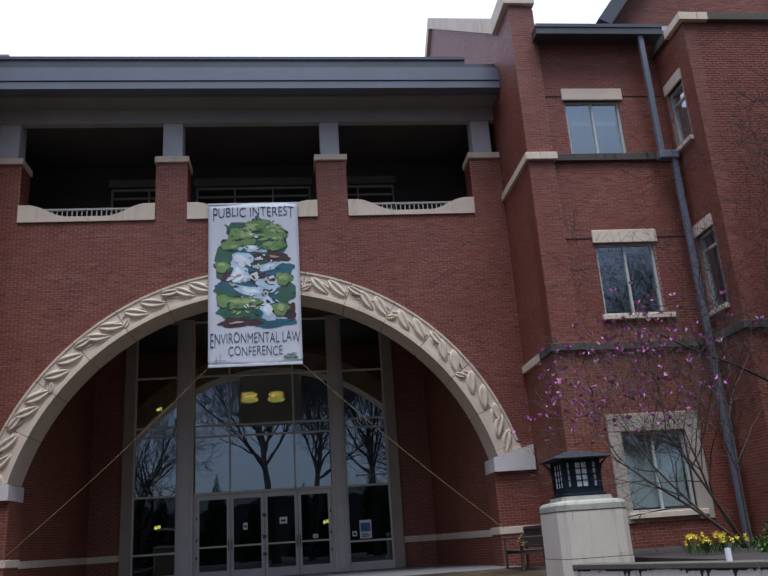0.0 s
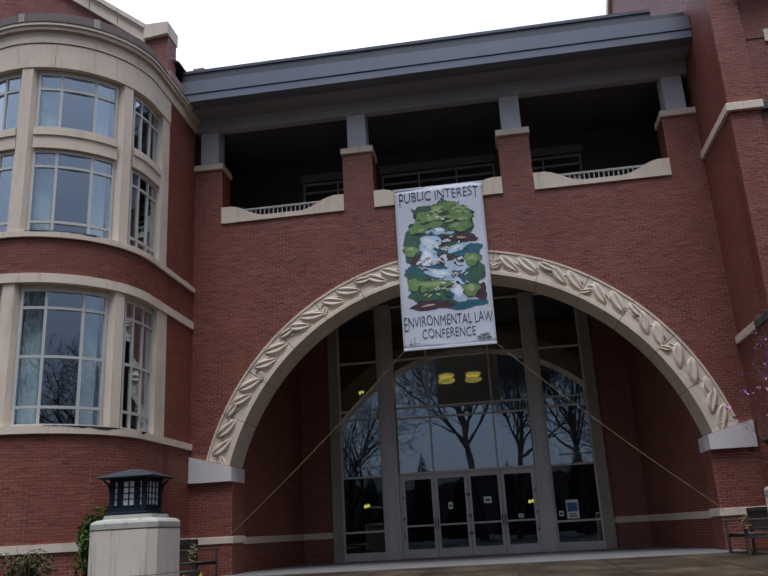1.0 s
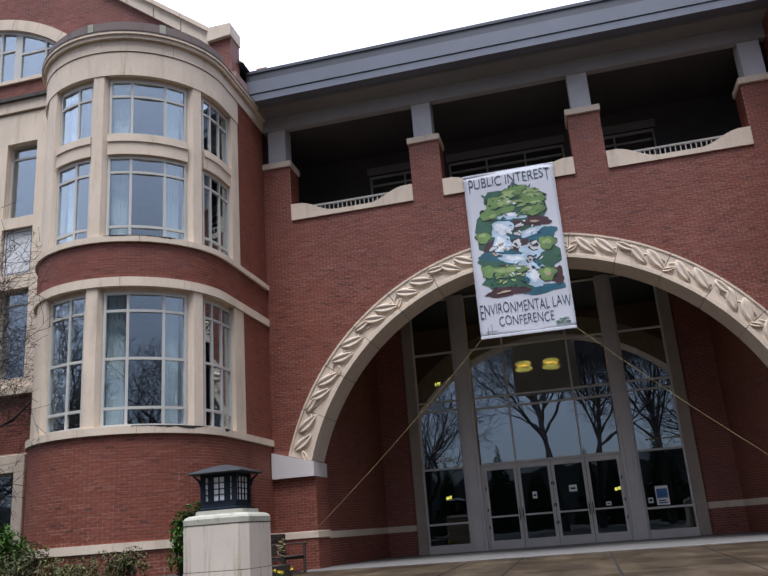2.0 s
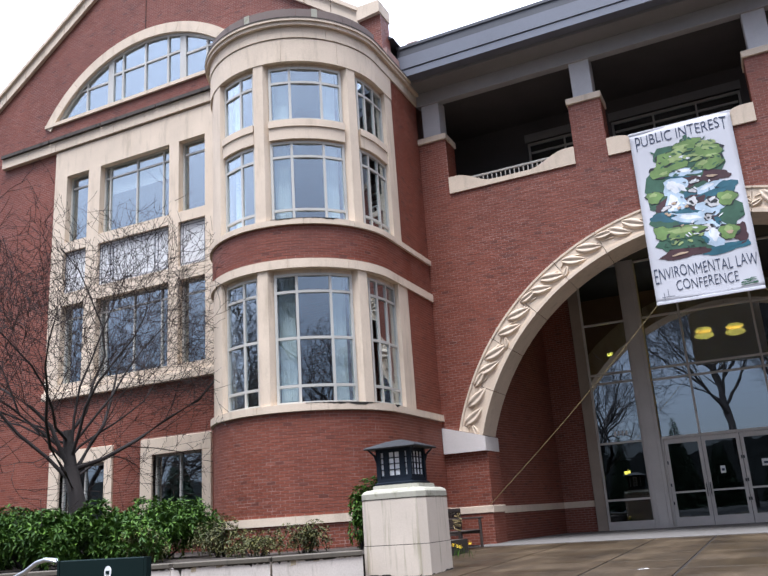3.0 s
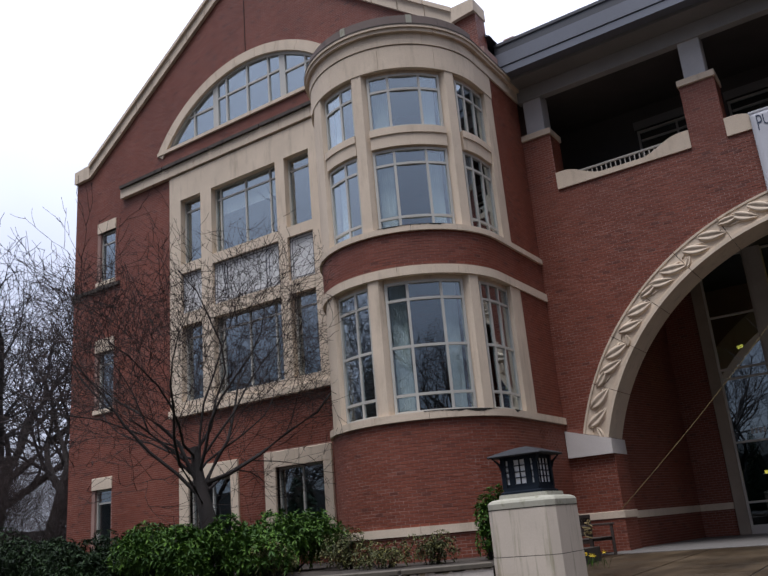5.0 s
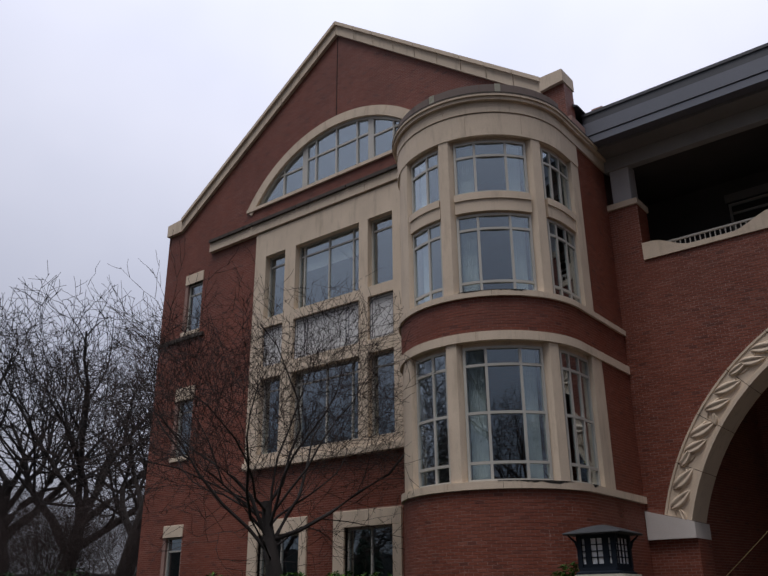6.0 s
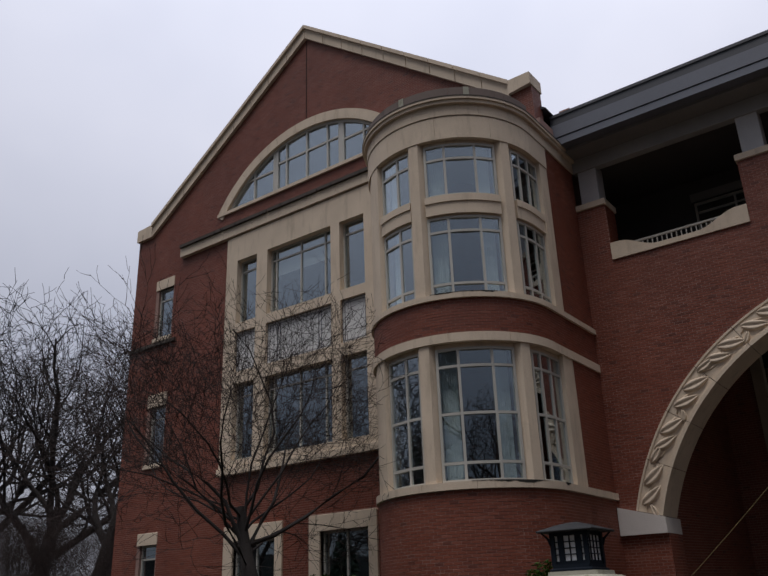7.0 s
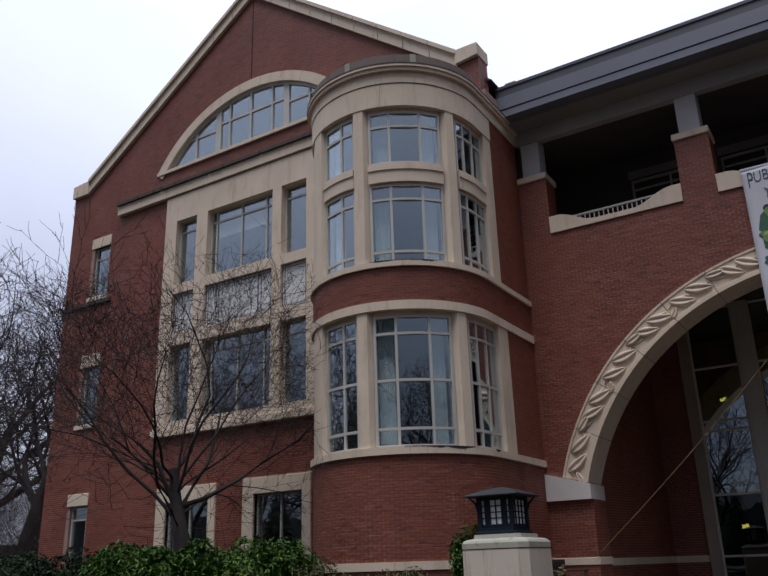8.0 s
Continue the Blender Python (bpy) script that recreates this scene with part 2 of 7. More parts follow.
M_LANTERN_ROOF = plain("grey_lantern_roof", (0.022, 0.023, 0.025), 0.6, 0.3, 0.25, 20, 2.0, 0.1)
M_FROST = plain("frosted_lantern_glass", (0.90, 0.91, 0.92), 0.35, 0, 0.05, 20, 3.0, 0.0)
M_BARK = plain("grey_brown_bark", (0.027, 0.022, 0.019), 0.95, 0, 0.35, 25, 3.0, 0.6, (1, 1, 0.3))
M_TWIG = plain("dark_twigs", (0.015, 0.012, 0.011), 0.95, 0, 0.3, 10, 0.8, 0.0)
M_TWIG_PALE = plain("brown_magnolia_twigs", (0.095, 0.072, 0.055), 0.95, 0, 0.3, 10, 0.8, 0.0)
M_TWIG_RED = plain("reddish_twigs", (0.028, 0.016, 0.013), 0.95, 0, 0.3, 10, 0.8, 0.0)
M_RHODO = leaf_material("glossy_evergreen_leaf", (0.022, 0.058, 0.008), (0.105, 0.195, 0.026), 0.55)
# darker evergreen copy: the shade on the left shrubs is put into its colour
M_LEAF_SHADED = leaf_material("shaded_evergreen_leaf", (0.006, 0.015, 0.005), (0.032, 0.065, 0.018), 0.6)
M_DULL = leaf_material("olive_shrub_leaf", (0.045, 0.050, 0.012), (0.15, 0.135, 0.028), 0.7)
M_CONIFER = leaf_material("dark_conifer_needles", (0.008, 0.018, 0.010), (0.025, 0.045, 0.022), 0.8)
M_PETAL = leaf_material("magenta_magnolia_petal", (0.40, 0.07, 0.29), (0.74, 0.42, 0.66), 0.6)
M_YELLOW = leaf_material("yellow_daffodil_petal", (0.55, 0.36, 0.01), (0.80, 0.62, 0.03), 0.6)
M_SIGN = plain("dark_green_sign_paint", (0.0015, 0.010, 0.009), 0.75, 0, 0.1, 20, 1.5, 0.0)
M_WHITE = plain("white_sign_paint", (0.78, 0.78, 0.76), 0.6, 0, 0.05, 30, 2.0, 0.0)
M_STEEL = plain("galvanised_rail", (0.52, 0.54, 0.55), 0.35, 0.8, 0.1, 40, 3.0, 0.0)
M_VINYL = plain("white_banner_vinyl", (0.575, 0.575, 0.60), 0.6, 0, 0.05, 4, 0.9, 0.0)
M_INK = plain("dark_blue_banner_paint", (0.020, 0.036, 0.080), 0.7, 0, 0.2, 20, 3.0, 0.0)
M_ROPE = plain("yellow_rope", (0.22, 0.165, 0.07), 0.9, 0, 0.2, 80, 4.0, 0.0)
for dull in (M_SIGN, M_BLACK, M_RHODO, M_LEAF_SHADED, M_ASPHALT, M_CONIFER):
    dull.node_tree.nodes["Principled BSDF"].inputs["Specular IOR Level"].default_value = 0.18
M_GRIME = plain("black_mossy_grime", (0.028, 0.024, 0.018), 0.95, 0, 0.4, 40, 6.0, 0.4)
M_OCHRE = plain("ochre_water_stain", (0.46, 0.37, 0.24), 0.95, 0, 0.4, 30, 5.0, 0.1)
M_TEAK = plain("weathered_bench_wood", (0.052, 0.036, 0.028), 0.85, 0, 0.25, 30, 4.0, 0.2, (1, 1, 6))
M_GARDENBARK = plain("brown_garden_bark", (0.021, 0.016, 0.014), 0.95, 0, 0.35, 25, 3.0, 0.6, (1, 1, 0.3))
M_PALEBARK = plain("pale_young_bark", (0.12, 0.105, 0.085), 0.9, 0, 0.3, 30, 4.0, 0.2)
M_LAMP = glowing("warm_lamp_glow", (1.0, 0.70, 0.12), 1.8)
M_BULB = glowing("yellow_wall_light_glow", (1.0, 0.80, 0.12), 3.6)


# ---- mesh helpers ----
def box(bm, x0, x1, y0, y1, z0, z1):
    v = [bm.verts.new(c) for c in ((x0, y0, z0), (x1, y0, z0), (x1, y1, z0), (x0, y1, z0), (x0, y0, z1), (x1, y0, z1), (x1, y1, z1), (x0, y1, z1))]
    for f in ((0, 3, 2, 1), (4, 5, 6, 7), (0, 1, 5, 4), (1, 2, 6, 5), (2, 3, 7, 6), (3, 0, 4, 7)):
        bm.faces.new([v[i] for i in f])
    return bm


def boxed(*sizes, bevel=0.0):
    bm = bmesh.new()
    for s in sizes:
        box(bm, *s)
    if bevel:
        bmesh.ops.bevel(bm, geom=bm.edges[:], offset=bevel, segments=1, affect="EDGES")
    return bm


def curved(bm, a0, a1, r0, r1, z0, z1, n=None, c=(TX, TY)):
    """A block bent round an upright axis, from angle a0 to a1 in degrees."""
    n = n or max(1, int(abs(a1 - a0) / 4))
    rings = []
    for i in range(n + 1):
        a = radians(a0 + (a1 - a0) * i / n)
        ca, sa = math.cos(a), math.sin(a)
        rings.append([bm.verts.new((c[0] + r * ca, c[1] + r * sa, z)) for r, z in ((r0, z0), (r1, z0), (r1, z1), (r0, z1))])
    for p, q in zip(rings, rings[1:]):
        for i in range(4):
            bm.faces.new((p[i], q[i], q[(i + 1) % 4], p[(i + 1) % 4]))
    bm.faces.new(rings[0][::-1]), bm.faces.new(rings[-1])
    return bm


def sector(bm, a0, a1, r0, r1, y0, y1, n=4, c=(MID, ARCH_Z)):
    """A block bent round an axis along y."""
    rings = []
    for i in range(n + 1):
        a = radians(a0 + (a1 - a0) * i / n)
        rings.append([bm.verts.new((c[0] + r * math.cos(a), y, c[1] + r * math.sin(a))) for r, y in ((r0, y0), (r1, y0), (r1, y1), (r0, y1))])
    for p, q in zip(rings, rings[1:]):
        for i in range(4):
            bm.faces.new((p[i], p[(i + 1) % 4], q[(i + 1) % 4], q[i]))
    bm.faces.new(rings[0]), bm.faces.new(rings[-1][::-1])
    return bm


def tube(bm, points, radii, sides=6):
    """A tube through the points."""
    rings = []
    for i, p in enumerate(points):
        d = (Vector(points[min(i + 1, len(points) - 1)]) - Vector(points[max(i - 1, 0)])).normalized()
        u = d.orthogonal().normalized()
        w = d.cross(u)
        rings.append([bm.verts.new(Vector(p) + radii[i] * (math.cos(k * math.tau / sides) * u + math.sin(k * math.tau / sides) * w)) for k in range(sides)])
    for a, b in zip(rings, rings[1:]):
        for k in range(sides):
            bm.faces.new((a[k], a[(k + 1) % sides], b[(k + 1) % sides], b[k]))
    bm.faces.new(rings[0][::-1]), bm.faces.new(rings[-1])
    return bm


def slab(loops, thick, to_world):
    """A wall of the given outline with its openings, in (u, z), and thickness along the third axis."""
    bm = bmesh.new()
    edges = []
    for loop in loops:
        vs = [bm.verts.new((u, 0, z)) for u, z in loop]
        edges += [bm.edges.new((a, b)) for a, b in zip(vs, vs[1:] + vs[:1])]
    bmesh.ops.triangle_fill(bm, use_beauty=True, use_dissolve=False, edges=edges)
    made = bmesh.ops.extrude_face_region(bm, geom=bm.faces[:])
    bmesh.ops.translate(bm, vec=(0, thick, 0), verts=[g for g in made["geom"] if isinstance(g, bmesh.types.BMVert)])
    for v in bm.verts:
        v.co = to_world(*v.co)
    bmesh.ops.recalc_face_normals(bm, faces=bm.faces[:])
    return bm


def finish(name, bm, mat, smooth=False):
    me = bpy.data.meshes.new(name)
    bmesh.ops.recalc_face_normals(bm, faces=bm.faces[:])
    bm.to_mesh(me)
    bm.free()
    me.materials.append(mat)
    if smooth:
        me.shade_smooth()
    return me


def part(name, bm, mat, parent, label="", smooth=False):
    """Links a bmesh, in the parent's own coordinates, as one mesh under it."""
    ob = new(name, finish(name, bm, mat, smooth))
    ob.parent = parent
    if name == "pane":
        ob.visible_shadow = False
    return tagged(ob, label)


def thing(name, label, category, at=(0, 0, 0), turn=0.0, kind="", group=""):
    ob = new(name)
    ob.empty_display_size = 0.2
    ob.matrix_basis = pose(*at, 0, 0, turn)
    return tagged(ob, label, category, group, kind)


def solid(name, bm, mat, label, category, kind="", group="", smooth=False):
    return tagged(new(name, finish(name, bm, mat, smooth)), label, category, group, kind)


def mesh_of(name, verts, faces, mat):
    """A mesh from arrays of corners and of four-cornered faces."""
    me = bpy.data.meshes.new(name)
    verts, faces = np.asarray(verts, np.float32), np.asarray(faces, np.int32)
    me.vertices.add(len(verts))
    me.vertices.foreach_set("co", verts.ravel())
    me.loops.add(faces.size)
    me.loops.foreach_set("vertex_index", faces.ravel())
    me.polygons.add(len(faces))
    me.polygons.foreach_set("loop_start", np.arange(0, faces.size, faces.shape[1], dtype=np.int32))
    me.update(calc_edges=True)
    me.shade_flat()
    me.materials.append(mat)
    return me


def rect(u0, u1, z0, z1):
    return [(u0, z0), (u1, z0), (u1, z1), (u0, z1)]


def spans(loops, z):
    """The stretches of a row at height z that lie inside the outline and outside the openings."""
    cuts = []
    for loop in loops:
        for (u0, z0), (u1, z1) in zip(loop, loop[1:] + loop[:1]):
            if (z0 <= z) != (z1 <= z):
                cuts.append(u0 + (u1 - u0) * (z - z0) / (z1 - z0))
    cuts.sort()
    return list(zip(cuts[::2], cuts[1::2]))


COURSE, LENGTH, JOINT, PROUD = 0.0677, 0.2032, 0.010, 0.004


def brick_places(loops, seed=0):
    """Rows of (u0, u1, z0, z1) of a running bond."""
    rng = random.Random(seed)
    zs = [z for loop in loops for _, z in loop]
    rows = []
    k0, k1 = int(min(zs) / COURSE) - 1, int(max(zs) / COURSE) + 1
    for k in range(k0, k1):
        z0 = k * COURSE
        for a, b in spans(loops, z0 + COURSE / 2 + 1e-5):
            u = math.floor(a / LENGTH) * LENGTH + (LENGTH / 2 if k % 2 else 0) - LENGTH
            while u < b:
                l, r = max(u, a), min(u + LENGTH - JOINT, b)
                if r - l > 0.03:
                    rows.append((l, r, z0 + JOINT / 2 + rng.uniform(-0.001, 0.001), z0 + COURSE - JOINT / 2, rng.uniform(-0.0025, 0.0025)))
                u += LENGTH
    return rows


def brick_skin(rows, to_world):
    """All bricks of one face in one mesh: five faces each."""
    r = np.array(rows)
    n = len(r)
    v = np.zeros((n, 8, 3))
    v[:, (0, 3, 4, 7), 0] = r[:, None, 0]
    v[:, (1, 2, 5, 6), 0] = r[:, None, 1]
    v[:, (0, 1, 4, 5), 2] = r[:, None, 2]
    v[:, (2, 3, 6, 7), 2] = r[:, None, 3]
    v[:, :4, 1] = -(PROUD + r[:, 4])[:, None]
    v[:, :4, 0] += np.array([0.0015, -0.0015, -0.0015, 0.0015])
    v[:, :4, 2] += np.array([0.0015, 0.0015, -0.0015, -0.0015])
    v[:, 4:, 1] = 0.002
    w = to_world(v[..., 0].ravel(), v[..., 1].ravel(), v[..., 2].ravel())
    f = np.array([[0, 1, 2, 3], [4, 5, 1, 0], [5, 6, 2, 1], [6, 7, 3, 2], [7, 4, 0, 3]])
    return np.stack(w, -1), (np.arange(n)[:, None, None] * 8 + f).reshape(-1, 4)


BRICKED = []                                 # walls whose bricks are laid at the end


def bricked(wall, loops, to_world, seed, singles=None):
    BRICKED.append((wall, loops, to_world, seed, singles))


def facing_front(y):
    return lambda u, d, z: (u, y + d, z)


def facing_east(x):
    """A wall whose outer face looks along +x; u runs along y."""
    return lambda u, d, z: (x - d, u, z)


def facing_west(x):
    return lambda u, d, z: (x + d, u, z)


def round_bay(u, d, z):
    """u is the arc's length along the bay's face."""
    a, r = np.asarray(u) / TR, TR - np.asarray(d)
    return TX + r * np.cos(a), TY + r * np.sin(a), np.asarray(z) + 0 * a


def arc(cu, cz, r, a0, a1, n):
    return [(cu + r * math.cos(radians(a0 + (a1 - a0) * i / n)), cz + r * math.sin(radians(a0 + (a1 - a0) * i / n))) for i in range(n + 1)]


def words(text, height, mat, parent, at, label="", squeeze=1.0, name="lettering", turn=(90, 0, 0), thinner=0.0):
    """Letters in the built-in font, as a mesh; at is the middle of the line."""
    cu = bpy.data.curves.new(name, "FONT")
    cu.body, cu.size, cu.align_x, cu.extrude = text, height, "CENTER", 0.002
    cu.offset = -thinner
    ob = bpy.data.objects.new(name, cu)
    scene.collection.objects.link(ob)
    me = bpy.data.meshes.new_from_object(ob.evaluated_get(bpy.context.evaluated_depsgraph_get()))
    bpy.data.objects.remove(ob)
    me.materials.clear()
    me.materials.append(mat)
    done = new(name, me)
    done.parent = parent
    done.matrix_basis = pose(*at, *turn) @ Matrix.Diagonal((squeeze, 1, 1, 1))
    return tagged(done, label)


# ---- ground ----
g = bmesh.new()
box(g, -1500, 1500, -1500, 1500, -0.9, -0.32)
solid("ground", g, M_ASPHALT, "dark level ground that runs to the horizon", "ground", "structure")
plaza = thing("pavement", "wet brown concrete plaza in large jointed slabs", "pavement", kind="structure")


def fallen(bm):
    """The plaza falls gently away from the building."""
    for v in bm.verts:
        v.co.z -= 0.012 * max(0.0, 18.72 - v.co.y)
    return bm


part("joint_bed", fallen(boxed((-30, 30, -5, 18.72, -0.3, -0.012), (-30, 30, 18.72, 26.0, -0.3, -0.012))), M_JOINT, plaza, "dark recessed joints")
XJ = [-9.8, -7.95, -6.1, -4.27, -2.42, -1.2, 0.66, 2.5, 4.35, 6.2, 8.05, 9.9]
YJ = [1.5, 3.0, 4.5, 6.0, 7.4, 8.9, 10.4, 11.7, 13.0, 14.5, 16.0, 17.4, 18.7]
for i, (xa, xb) in enumerate(zip(XJ, XJ[1:])):
    for ya, yb in zip(YJ, YJ[1:]):
        part("slab", fallen(boxed((xa + 0.018, xb - 0.018, ya + 0.004, yb - 0.004, -0.1, 0.0), bevel=0.004)), M_SLAB, plaza)
part("slab_field", fallen(boxed((-30, XJ[0] - 0.02, -5, 18.7, -0.1, -0.002), (XJ[-1] + 0.02, 30, -5, 18.7, -0.1, -0.002), (XJ[0], XJ[-1], -5, YJ[0] - 0.02, -0.1, -0.002))), M_SLAB, plaza)
solid("threshold", boxed((-6.6, 5.7, 18.72, 25.5, -0.2, 0.015), bevel=0.005), M_THRESH, "pale concrete strip under the arch before the doors", "pavement", "structure")


# ---- the arch wall ----
PIERS = [(-7.52, -6.69), (-3.14, -2.29), (1.24, 2.09), (5.66, 6.55)]
PAR_Z0, PAR_Z1, CAP_Z0, CAP_Z1, BEAM_Z = 9.41, 9.90, 11.12, 11.30, 12.38
opening = [(PIER_L, 0.0), (PIER_L, 2.5)] + arc(MID, ARCH_Z, ARCH_OUT - 0.02, SPRING, 180 - SPRING, 64)[::-1] + [(PIER_R, 2.5), (PIER_R, 0.0)]
outline = [(X_WEST, 0.0)] + opening + [(X_EAST, 0.0), (X_EAST, PAR_Z0), (X_WEST, PAR_Z0)]
wall = thing("wall_arch", "red brick entrance wall with one great round arch", "wall", kind="structure")
part("wall_core", slab([outline], THICK, facing_front(Y_WALL)), M_MORTAR, wall)
bricked(wall, [outline], facing_front(Y_WALL), 1, (-7.5, -5.0, 5.6, 7.6))
bricked(wall, [rect(Y_WALL, Y_WALL + THICK, 0, 0.76), rect(Y_WALL, Y_WALL + THICK, 0.93, 2.28)], facing_east(PIER_L), 2)
bricked(wall, [rect(Y_WALL, Y_WALL + THICK, 0, 0.76), rect(Y_WALL, Y_WALL + THICK, 0.93, 2.28)], facing_west(PIER_R), 3)

# carved arch ring, stone by stone
ring = thing("arch_ring", "cream carved stone arch ring with leaf relief", "arch", kind="structure")
A0 = SPRING
STONES = 14
STEP = (180 - 2 * A0) / STONES


def leaf_relief(length, width, height):
    """A pointed leaf lying in the x-z plane, raised towards -y."""
    bm = bmesh.new()
    n, m = 10, 8
    grid = []
    for i in range(n + 1):
        s = i / n
        half = width / 2 * math.sin(math.pi * s) ** 0.8 * (1.15 - 0.5 * s)
        bend = 0.16 * length * (s - 0.5) ** 2
        row = []
        for j in range(m + 1):
            k = 2 * j / m - 1
            rise = height * min(1, 6 * s, 6 * (1 - s)) * ((1 - k ** 6) * (0.62 + 0.55 * abs(k)) - 0.25 * math.exp(-(k * 6) ** 2))
            row.append(bm.verts.new(((s - 0.5) * length, -max(rise, 0), k * half + bend)))
        grid.append(row)
    for i in range(n):
        for j in range(m):
            bm.faces.new((grid[i][j], grid[i + 1][j], grid[i + 1][j + 1], grid[i][j + 1]))
    bmesh.ops.remove_doubles(bm, verts=bm.verts[:], dist=1e-5)
    return finish("leaf", bm, M_STONE, True)


LEAF = leaf_relief(0.72, 0.31, 0.075)
FRONT = Y_WALL - 0.10
for i in range(STONES):
    a, b = A0 + i * STEP + 0.06, A0 + (i + 1) * STEP - 0.06
    bm = sector(bmesh.new(), a, b, ARCH_IN, ARCH_OUT, FRONT + 0.095, Y_WALL + THICK + 0.02, 5)
    sector(bm, a, b, ARCH_OUT - 0.05, ARCH_OUT + 0.001, FRONT + 0.07, FRONT + 0.096, 5)
    sector(bm, a, b, ARCH_IN - 0.001, ARCH_IN + 0.08, FRONT + 0.02, FRONT + 0.096, 5)
    sector(bm, a, b, ARCH_IN + 0.095, ARCH_IN + 0.125, FRONT + 0.06, FRONT + 0.0965, 5)
    stone = part("voussoir", bm, M_STONE, ring)
    for k, (shift, side, lean, size) in enumerate(((0.26, 0.05, 28, 1.0), (0.66, 0.01, 34, 0.95), (0.93, -0.10, -36, 0.5)) if i % 2 else ((0.22, 0.03, 32, 1.0), (0.58, 0.02, 36, 0.92), (0.86, 0.14, 10, 0.75))):
        mid = a + (b - a) * shift
        r = (ARCH_IN + ARCH_OUT) / 2 + side
        ob = new("leaf", LEAF)
        ob.parent = stone
        ob.matrix_basis = pose(MID + r * math.cos(radians(mid)), FRONT + 0.097, ARCH_Z + r * math.sin(radians(mid)), 0, 90 - mid + lean, 0) @ Matrix.Diagonal((size, 1, size, 1))
    vine = []
    for k in range(9):
        mid, r = radians(a + (b - a) * (0.04 + 0.92 * k / 8)), (ARCH_IN + ARCH_OUT) / 2 + 0.06 + 0.09 * math.sin(k * 0.78 + (i % 2) * math.pi)
        vine.append((MID + r * math.cos(mid), FRONT + 0.09, ARCH_Z + r * math.sin(mid)))
    part("vine_stem", tube(bmesh.new(), vine, [0.02] * 9, 6), M_STONE, stone, "", True)

for inner, outer in ((PIER_L + 0.012, -7.50), (PIER_R - 0.012, 6.50)):
    top = [(x, ARCH_Z + abs(x - MID) * math.tan(radians(SPRING)) - 0.004) for x in (outer, inner)]
    bm = slab([[(inner, 2.28), (outer, 2.28)] + top], THICK + 0.15, facing_front(Y_WALL - 0.13))
    solid("impost", bm, M_IMPOST, "plain cream stone block with a slanting top at the foot of the arch", "impost", "structure", "arch imposts")
for x0, x1 in ((-7.50, PIER_L + 0.03), (PIER_R - 0.03, 6.54)):
    solid("trim", boxed((x0, x1, Y_WALL - 0.03, Y_WALL + THICK + 0.03, 0.76, 0.93), bevel=0.008), M_STONE, "cream stone band round the arch pier", "trim", "structure", "pier bands")

# reveal of the portal, its ceiling and the wall beside the glazing
for side, near, far, jamb in ((-1, -6.55, -5.78, -4.83), (1, 5.60, 4.64, 3.64)):
    w = thing("wall_portal", "dark red brick side wall of the deep entrance", "wall", kind="structure")
    y0, y1 = Y_WALL + THICK, Y_GLASS + 0.05
    dx, dy = far - near, y1 - y0
    run = math.hypot(dx, dy)

    def splay(u, d, z, near=near, y0=y0, ux=dx / run, uy=dy / run, side=side):
        return near + u * ux + side * d * uy, y0 + u * uy - side * d * ux, z + 0 * u

    part("wall_core", slab([rect(0, run, 0, 8.0)], 0.3, splay), M_MORTAR, w)
    bricked(w, [rect(0, run, 0, 0.72), rect(0, run, 0.90, 8.0)], splay, 20 + side)
    part("trim", slab([rect(0, run, 0.72, 0.90)], 0.05, lambda u, d, z: splay(u, d - 0.03, z)), M_STONE, w, "cream stone band")
    lo, hi = sorted((far, jamb))
    back = facing_front(Y_GLASS)
    part("wall_core", slab([rect(lo, hi, 0, 8.0)], 0.3, back), M_MORTAR, w)
    bricked(w, [rect(lo, hi, 0, 0.72), rect(lo, hi, 0.90, 8.0)], back, 30 + side)
    part("trim", boxed((lo, hi, Y_GLASS - 0.03, Y_GLASS + 0.02, 0.72, 0.90)), M_STONE, w, "cream stone band")
solid("ceiling_portal", boxed((-7.4, 6.4, Y_WALL + 0.5, Y_GLASS + 0.4, 8.0, 8.25)), M_PORTAL_SHADE, "plain ceiling of the deep entrance, shade in its colour", "ceiling", "structure")

# ---- entrance glazing and doors ----
JL, JR, C1, C2, DL, DR, HEAD = (-4.83, -4.52), (3.31, 3.63), (-3.18, -2.70), (1.50, 1.93), -2.68, 1.50, 2.49
glazing = thing("entrance_glazing", "tall grey-framed glass wall above and beside the doors", "glass wall", kind="structure")
for x0, x1 in (JL, JR):
    part("jamb", boxed((x0, x1, Y_GLASS - 0.12, Y_GLASS + 0.15, 0.0, 8.0), bevel=0.01), M_TAN, glazing, "tan painted jamb")
for x0, x1 in (C1, C2):
    part("column", boxed((x0, x1, Y_GLASS - 0.16, Y_GLASS + 0.2, 0.0, 8.0), (x0 + 0.1, x1 - 0.1, Y_GLASS - 0.18, Y_GLASS - 0.15, 0.0, 8.0), bevel=0.008), M_ALU, glazing, "broad grey metal column")


def bar(x0, x1, z0, z1, depth=0.05, name="transom"):
    part(name, boxed((x0, x1, Y_GLASS - depth, Y_GLASS + depth, z0, z1), bevel=0.006), M_ALU, glazing)


def pane(x0, x1, z0, z1, mat=M_DOORGLASS, parent=None):
    part("pane", boxed((x0, x1, Y_GLASS - 0.006, Y_GLASS + 0.006, z0, z1)), mat, parent or glazing)


